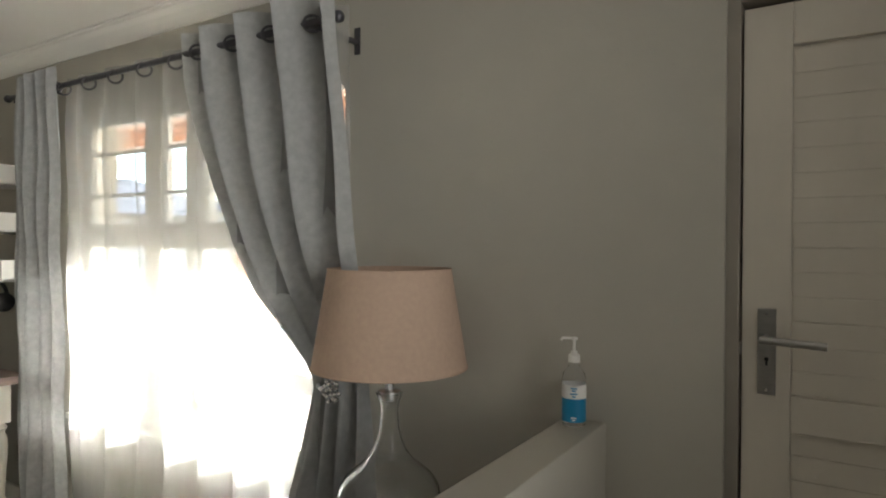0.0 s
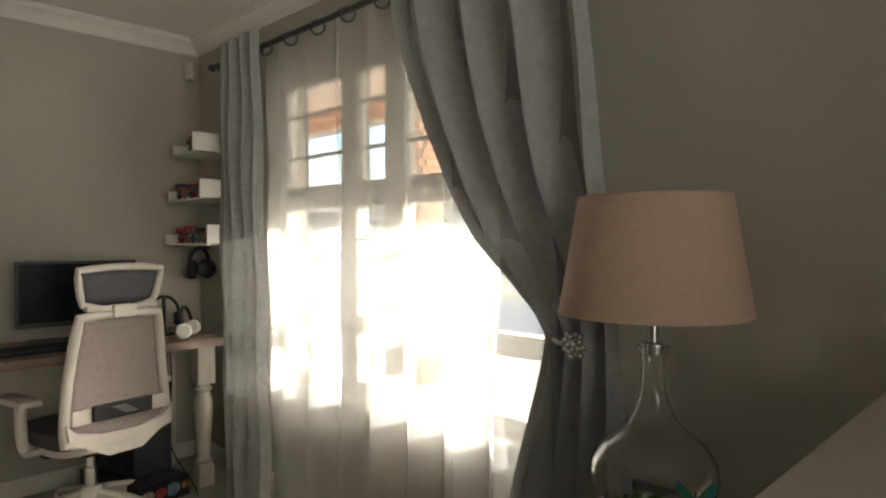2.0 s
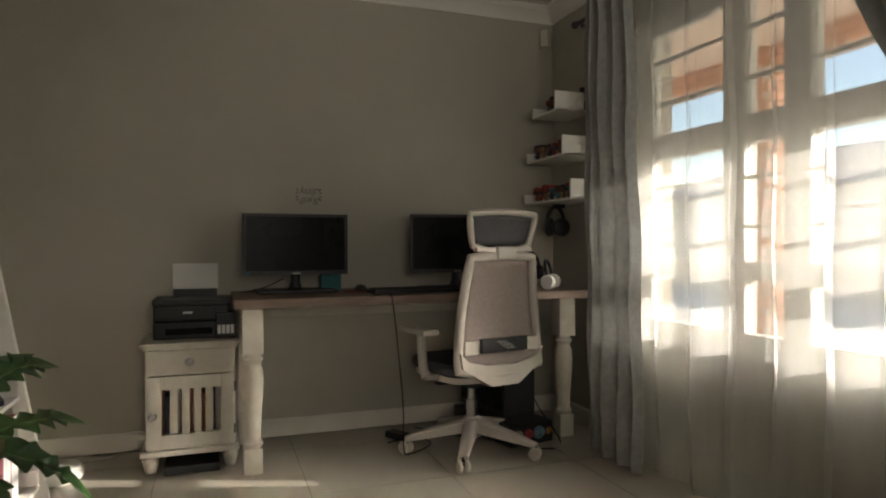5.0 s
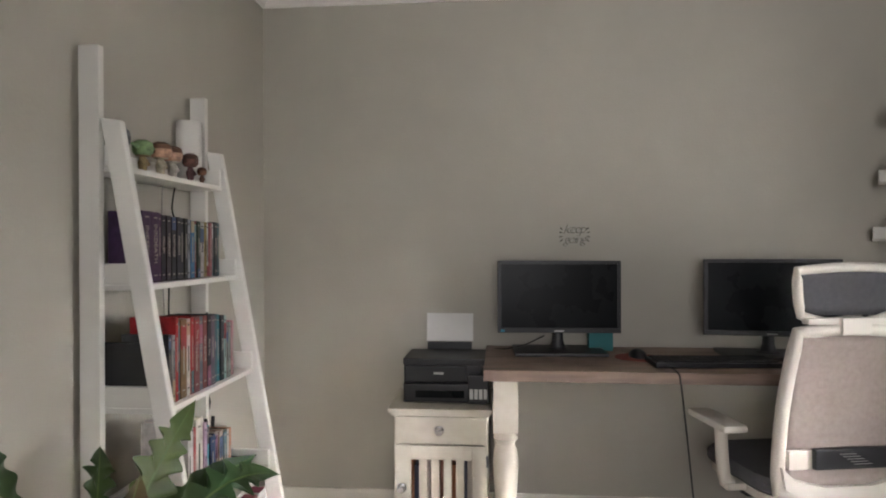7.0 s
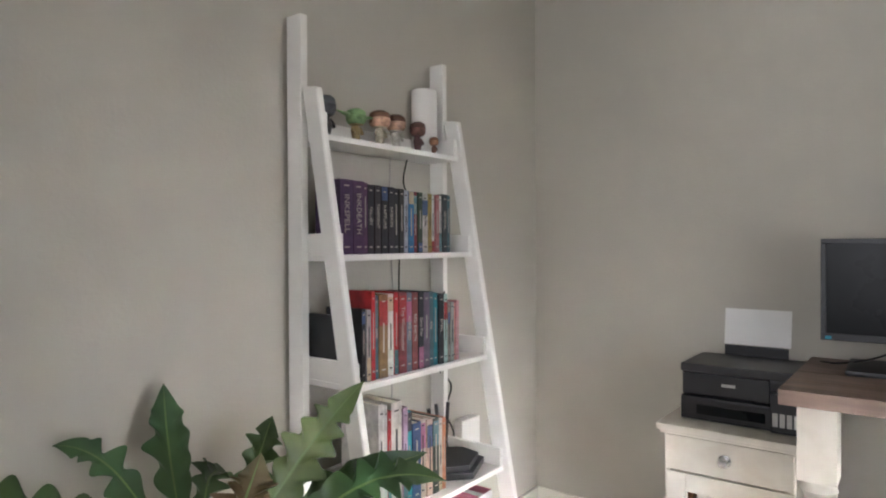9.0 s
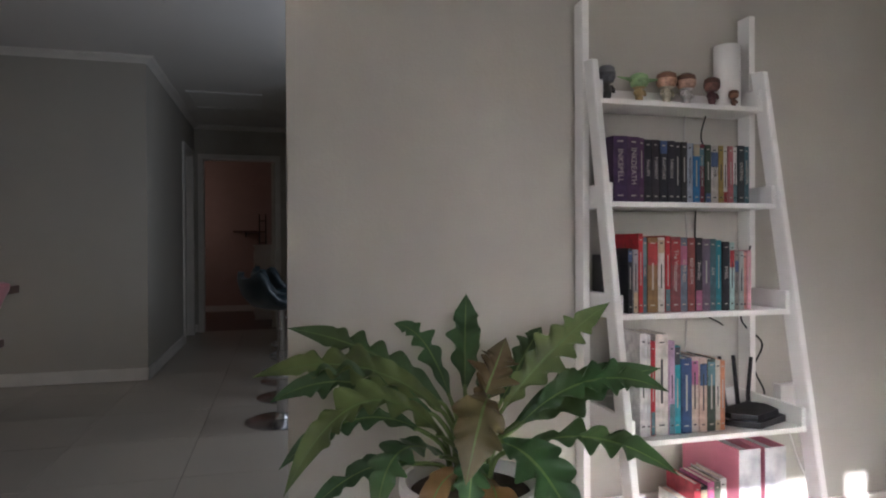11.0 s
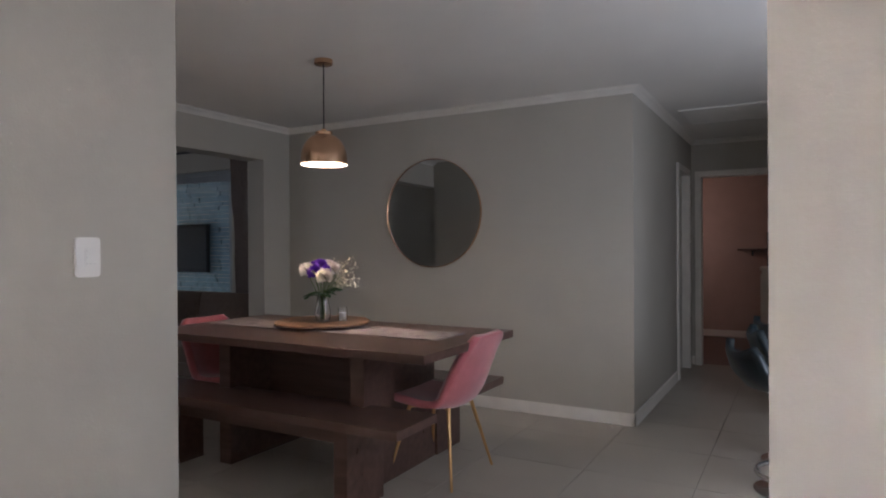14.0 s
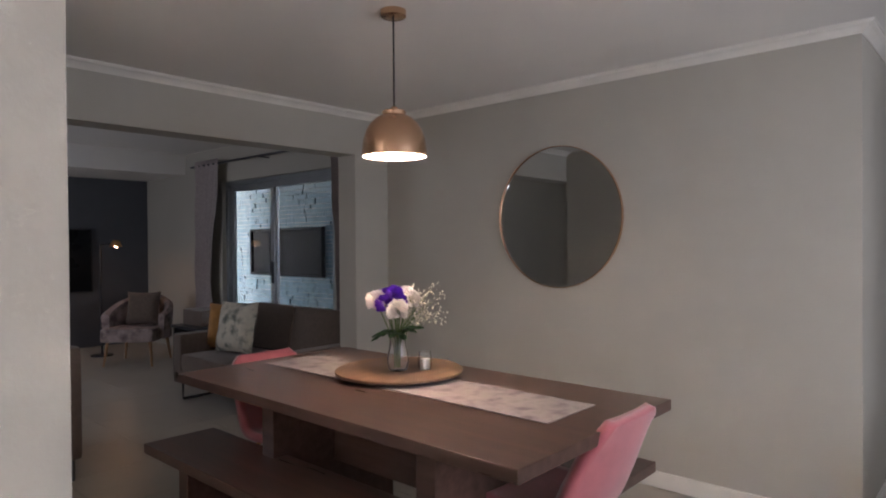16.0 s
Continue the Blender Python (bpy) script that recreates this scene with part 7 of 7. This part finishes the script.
def make_floor_lamp():
    f = thing("floor_lamp", "dark floor lamp with a small lit copper head", "floor lamp", (7.25, -4.10, 0))
    bm = bmesh.new()
    lathe(bm, [(0, 0), (0.13, 0), (0.13, 0.015), (0.012, 0.02), (0.012, 1.42), (0, 1.42)], 20)
    tube(bm, [(0, 0, 1.41), (-0.26, -0.08, 1.43)], 0.01, 8)
    part("stand", bm, BLACKP, f, smooth=True)
    bm = bmesh.new()
    lathe(bm, [(0.03, 0.05), (0.05, 0.03), (0.075, -0.03), (0.072, -0.03), (0.045, 0.028), (0, 0.045)], 24, at=(-0.27, -0.08, 1.41))
    part("shade", bm, GOLD, f, "copper lamp head", smooth=True)
    bm = bmesh.new()
    bmesh.ops.create_uvsphere(bm, u_segments=12, v_segments=8, radius=0.022, matrix=pose(-0.27, -0.08, 1.395))
    part("bulb", bm, material("warm_bulb", (0.9, 0.7, 0.5), 0.4, emission=(1.0, 0.55, 0.25), power=6.0), f, "glowing bulb")


make_floor_lamp()
tv = thing("television", "large black television on the dark lounge wall", "television", (8.095, -3.6, 1.18))
part("housing", boxes((-0.05, 0.0, -0.68, 0.68, -0.42, 0.45), bevel=0.006), BLACKP, tv)
part("screen", boxes((-0.053, -0.0505, -0.66, 0.66, -0.40, 0.43)), SCREEN, tv)
et = thing("end_table", "dark wooden end table beside the sofa", "side table", (5.05, -4.35, 0))
part("top", boxes((-0.28, 0.28, -0.25, 0.25, 0.52, 0.55), bevel=0.004), BLACKP, et)
for x in (-0.25, 0.25):
    part("side", boxes((x - 0.015, x + 0.015, -0.23, 0.23, 0, 0.519), bevel=0.003), BLACKP, et)
part("shelf", boxes((-0.234, 0.234, -0.23, 0.23, 0.2, 0.22), bevel=0.003), BLACKP, et)
bx = thing("dark_box", "dark grey box on the end table", "box", (5.05, -4.35, 0.5515))
part("body", boxes((-0.2, 0.2, -0.15, 0.15, 0, 0.16), bevel=0.01), SOFA, bx)
ot = thing("grey_sofa", "grey fabric sofa seen from its arm", "sofa", (3.0, -1.89, 0))
part("arm", boxes((-0.25, -0.1, -0.5, 0.5, 0.12, 0.80), bevel=0.05), SOFA, ot, smooth=True)
part("seat", boxes((-0.098, 0.9, -0.5, 0.5, 0.12, 0.44), bevel=0.04), SOFA, ot, smooth=True)
part("back", boxes((-0.098, 0.9, 0.3, 0.5, 0.441, 0.8), bevel=0.04), SOFA, ot, smooth=True)
for x, y in ((-0.2, -0.44), (-0.2, 0.44), (0.84, -0.44), (0.84, 0.44)):
    part("leg", boxes((x - 0.02, x + 0.02, y - 0.02, y + 0.02, 0, 0.119), bevel=0.003), BLACKP, ot)


def make_sliding_door():
    d = thing("sliding_door", "grey aluminium sliding glass door to the patio", "sliding door", kind="structure")
    y0, y1 = -5.20, -5.10
    FR = material("grey_aluminium", (0.30, 0.32, 0.33), 0.4, 0.6, vary=0.05)
    part("frame", boxes((3.74, 3.79, y0, y1, 0, 2.17), (5.9, 5.95, y0, y1, 0, 2.17), (3.79, 5.9, y0, y1, 2.12, 2.17), (3.79, 5.9, y0, y1, 0, 0.03), bevel=0.003), FR, d)
    for a, b, yy in ((3.79, 4.98, -5.13), (4.90, 5.9, -5.165)):
        sash = part("sash", boxes((a, a + 0.06, yy - 0.015, yy + 0.015, 0.03, 2.12), (b - 0.06, b, yy - 0.015, yy + 0.015, 0.03, 2.12), (a + 0.06, b - 0.06, yy - 0.015, yy + 0.015, 2.05, 2.12), (a + 0.06, b - 0.06, yy - 0.015, yy + 0.015, 0.03, 0.11), bevel=0.002), FR, d)
        p = part("pane", boxes((a + 0.058, b - 0.058, yy - 0.003, yy + 0.003, 0.108, 2.052)), GLASS, sash)
        p.visible_shadow = False
    part("handle", boxes((4.92, 4.945, -5.115, -5.09, 0.95, 1.2), bevel=0.004), BLACKP, d)


make_sliding_door()
lr = thing("lounge_curtain_rod", "dark metal curtain rod over the sliding door", "curtain rod")
bm = bmesh.new()
tube(bm, [(3.4, -4.93, 2.385), (6.5, -4.93, 2.385)], 0.014, 10)
part("rod", bm, RODMETAL, lr, smooth=True)
for x in (3.5, 4.9, 6.25):
    part("bracket", boxes((x - 0.01, x + 0.01, -5.048, -4.93, 2.365, 2.38)), RODMETAL, lr)
LDRAPE = material("taupe_lounge_drape", (0.42, 0.37, 0.36), 0.95, vary=0.1, scale=40, bump=0.4, bump_scale=400)
for xl, xr, sd, tie in ((5.80, 6.40, 41, 6.12), (3.36, 3.63, 42, 3.45)):
    c = thing("curtain", "taupe lounge curtain tied beside the sliding door", "curtain", group="lounge curtains")
    drape(c, [(2.45, xl), (1.0, tie - 0.09), (0.0, xl + 0.05)] if xl > 5 else [(2.3, xl), (0.0, xl)], [(2.3, xr), (0.0, xr)] if xl > 5 else [(2.45, xr), (1.0, tie + 0.09), (0.0, xr - 0.05)], 5, 0.04, 2.43, 0.02, -4.93, LDRAPE, seed=sd, rows=40)

# ---------------------------------------------------------------- outside the lounge
structure("patio_wall", "pale stacked ledge stone garden wall", "wall", boxes((3.6, 10.2, -7.0, -6.62, -0.06, 3.6)), MORTAR)
stones = bmesh.new()
rnd = random.Random(77)
z = -0.05
while z < 3.5:
    hgt = rnd.uniform(0.045, 0.085)
    x = 3.65 + rnd.uniform(0, 0.2)
    while x < 10.1:
        w = rnd.uniform(0.14, 0.42)
        box(stones, x, x + w - 0.006, -6.622, -6.595 + rnd.uniform(-0.012, 0.018), z, z + hgt - 0.006)
        x += w
    z += hgt
s = tagged(part("stacked_stones", stones, STONE), "rough pale ledge stones on the patio wall, coloured blue as by skylight", "stones", kind="stuff")
# slab added above the view to darken the stone wall
structure("patio_shade_slab", "unseen slab added to shade the lounge patio", "roof", boxes((2.4, 10.2, -6.6, -5.25, 2.72, 2.84)), ROOFT)
# unseen blocks added over the ceilings, so the patio gets sky light only
structure("house_sun_block", "unseen roof-high block added to keep sun off the patio", "roof", boxes((-4.3, 14.0, -5.25, 1.85, 2.72, 3.4), (-4.3, 2.4, -9.8, -5.25, 2.72, 3.4)), ROOFT)
MATTEBLACK = material("matte_black_steel", (0.012, 0.012, 0.013), 0.85, vary=0.3, scale=8, bump=0.1, spec=0.15)
fp = thing("patio_screen", "black built-in fireplace front in the stone wall", "fireplace", (6.82, -6.565, 1.277))
part("frame", boxes((-0.93, 0.93, -0.02, 0.05, -0.36, -0.32), (-0.93, 0.93, -0.02, 0.05, 0.32, 0.36), (-0.93, -0.89, -0.02, 0.05, -0.32, 0.32), (0.89, 0.93, -0.02, 0.05, -0.32, 0.32), bevel=0.004), MATTEBLACK, fp)
part("panel", boxes((-0.888, 0.888, 0.0, 0.02, -0.318, 0.318)), MATTEBLACK, fp)
pp = thing("patio_plant", "spiky green plant beside the patio wall", "plant", (4.7, -6.2, -0.06))
bm = bmesh.new()
lathe(bm, [(0, 0), (0.14, 0), (0.18, 0.35), (0.16, 0.35), (0.15, 0.3), (0, 0.3)], 20)
part("pot", bm, BLACKP, pp, smooth=True)
for k in range(16):
    bm = bmesh.new()
    leaf_blade(bm, (0, 0, 0.3), k * 67, 0.6, 0.02, 40 + (k * 13) % 45, 70, 2, k, wave=0.1)
    part("leaf", bm, LEAF, pp, smooth=True)

# ---------------------------------------------------------------- outside the window
SOFFIT = material("cream_soffit_paint", (0.74, 0.60, 0.48), 0.8, vary=0.05, scale=2)
structure("patio_roof", "cream soffit of the roofed patio", "roof", boxes((-9.0, 2.5, 1.88, 4.05, 2.62, 2.75)), SOFFIT)
structure("patio_beam", "face brick beam carrying the patio roof", "beam", boxes((-9.0, 2.5, 4.02, 4.24, 2.44, 2.75)), MORTAR)
pillar = structure("patio_pillar", "orange face brick patio pillar", "pillar", boxes((-4.86, -4.56, 3.94, 4.23, -0.06, 2.439)), MORTAR)
structure("house_wall_outside", "face brick side wall of the patio", "wall", boxes((-8.7, -8.5, 1.88, 4.0, -0.06, 2.62)), BRICK)


def far_house(x, y, w, d, h, label):
    f = thing("house", label, "house", (x, y, -0.06))
    bm = bmesh.new()
    box(bm, -w / 2, w / 2, -d / 2, d / 2, 0, h)
    part("wall", bm, material("house_plaster", (0.55, 0.5, 0.43), 0.9, vary=0.08, bump=0.2), f)
    bm = bmesh.new()
    o = 0.5
    v = [bm.verts.new(p) for p in ((-w / 2 - o, -d / 2 - o, h), (w / 2 + o, -d / 2 - o, h), (w / 2 + o, d / 2 + o, h), (-w / 2 - o, d / 2 + o, h), (-w / 2 + d / 3, 0, h + 1.5), (w / 2 - d / 3, 0, h + 1.5))]
    for q in ((0, 1, 5, 4), (1, 2, 5), (2, 3, 4, 5), (3, 0, 4), (3, 2, 1, 0)):
        bm.faces.new([v[i] for i in q])
    part("roof", bm, ROOFT, f, "grey tiled hip roof", thick=0.08)
    for k in range(4):
        xx = -w / 2 + w * (k + 0.5) / 4
        win = part("window", boxes((xx - 0.6, xx + 0.6, -d / 2 - 0.03, -d / 2 - 0.005, 1.0, 2.1)), TRIM, f)
        part("pane", boxes((xx - 0.52, xx + 0.52, -d / 2 - 0.036, -d / 2 - 0.031, 1.08, 2.02)), SCREEN, win)


far_house(-13, 17.5, 12, 7, 2.5, "plastered neighbour house with a grey tiled roof")
far_house(-28, 15, 11, 7, 2.5, "plastered neighbour house beyond the garden")
structure("garden_wall", "plastered garden boundary wall", "wall", boxes((-40, 12, 11.5, 11.7, -0.06, 1.7)), SOFFIT)

# ---------------------------------------------------------------- pieces: bricks and tiles
brick_bm = boxes((-0.108, 0.108, -0.012, 0.012, -0.034, 0.034))
brick_mesh = None


def brick_at(parent, m):
    global brick_mesh
    if brick_mesh is None:
        brick_mesh = bpy.data.meshes.new("brick")
        brick_bm.to_mesh(brick_mesh)
        brick_mesh.materials.append(BRICK)
    ob = new("brick", brick_mesh)
    ob.matrix_basis = m
    ob.parent = parent
    return ob


beam = bpy.data.objects["patio_beam"]
for r in range(4):
    for i in range(26):
        brick_at(beam, pose(-6.6 + i * 0.228 + (0.114 if r % 2 else 0), 4.012, 2.48 + r * 0.079))
for r in range(31):
    z = -0.02 + r * 0.079
    off = 0.055 if r % 2 else -0.055
    brick_at(pillar, pose(-4.71 + off * 0.8, 3.935, z))
    brick_at(pillar, pose(-4.555, 4.085 + off * 0.4, z, 0, 0, 90))

tile_bm = boxes((-0.2985, 0.2985, -0.2985, 0.2985, -0.0035, 0.0), bevel=0.0012)
tile_mesh = bpy.data.meshes.new("tile")
tile_bm.to_mesh(tile_mesh)
tile_mesh.materials.append(TILE)
floor_ob = bpy.data.objects["floor"]
for i in range(-7, 14):
    for j in range(-13, 4):
        x, y = i * 0.6 + 0.12, j * 0.6 - 0.2
        if (x < -3.3 and y < -1.6) or (y < -5.2 and (x > -0.4 or x < -2.4)) or (x > 2.4 and y > 0.2):
            continue
        t = new("tile", tile_mesh)
        t.location = (x, y, 0.0)
        t.parent = floor_ob
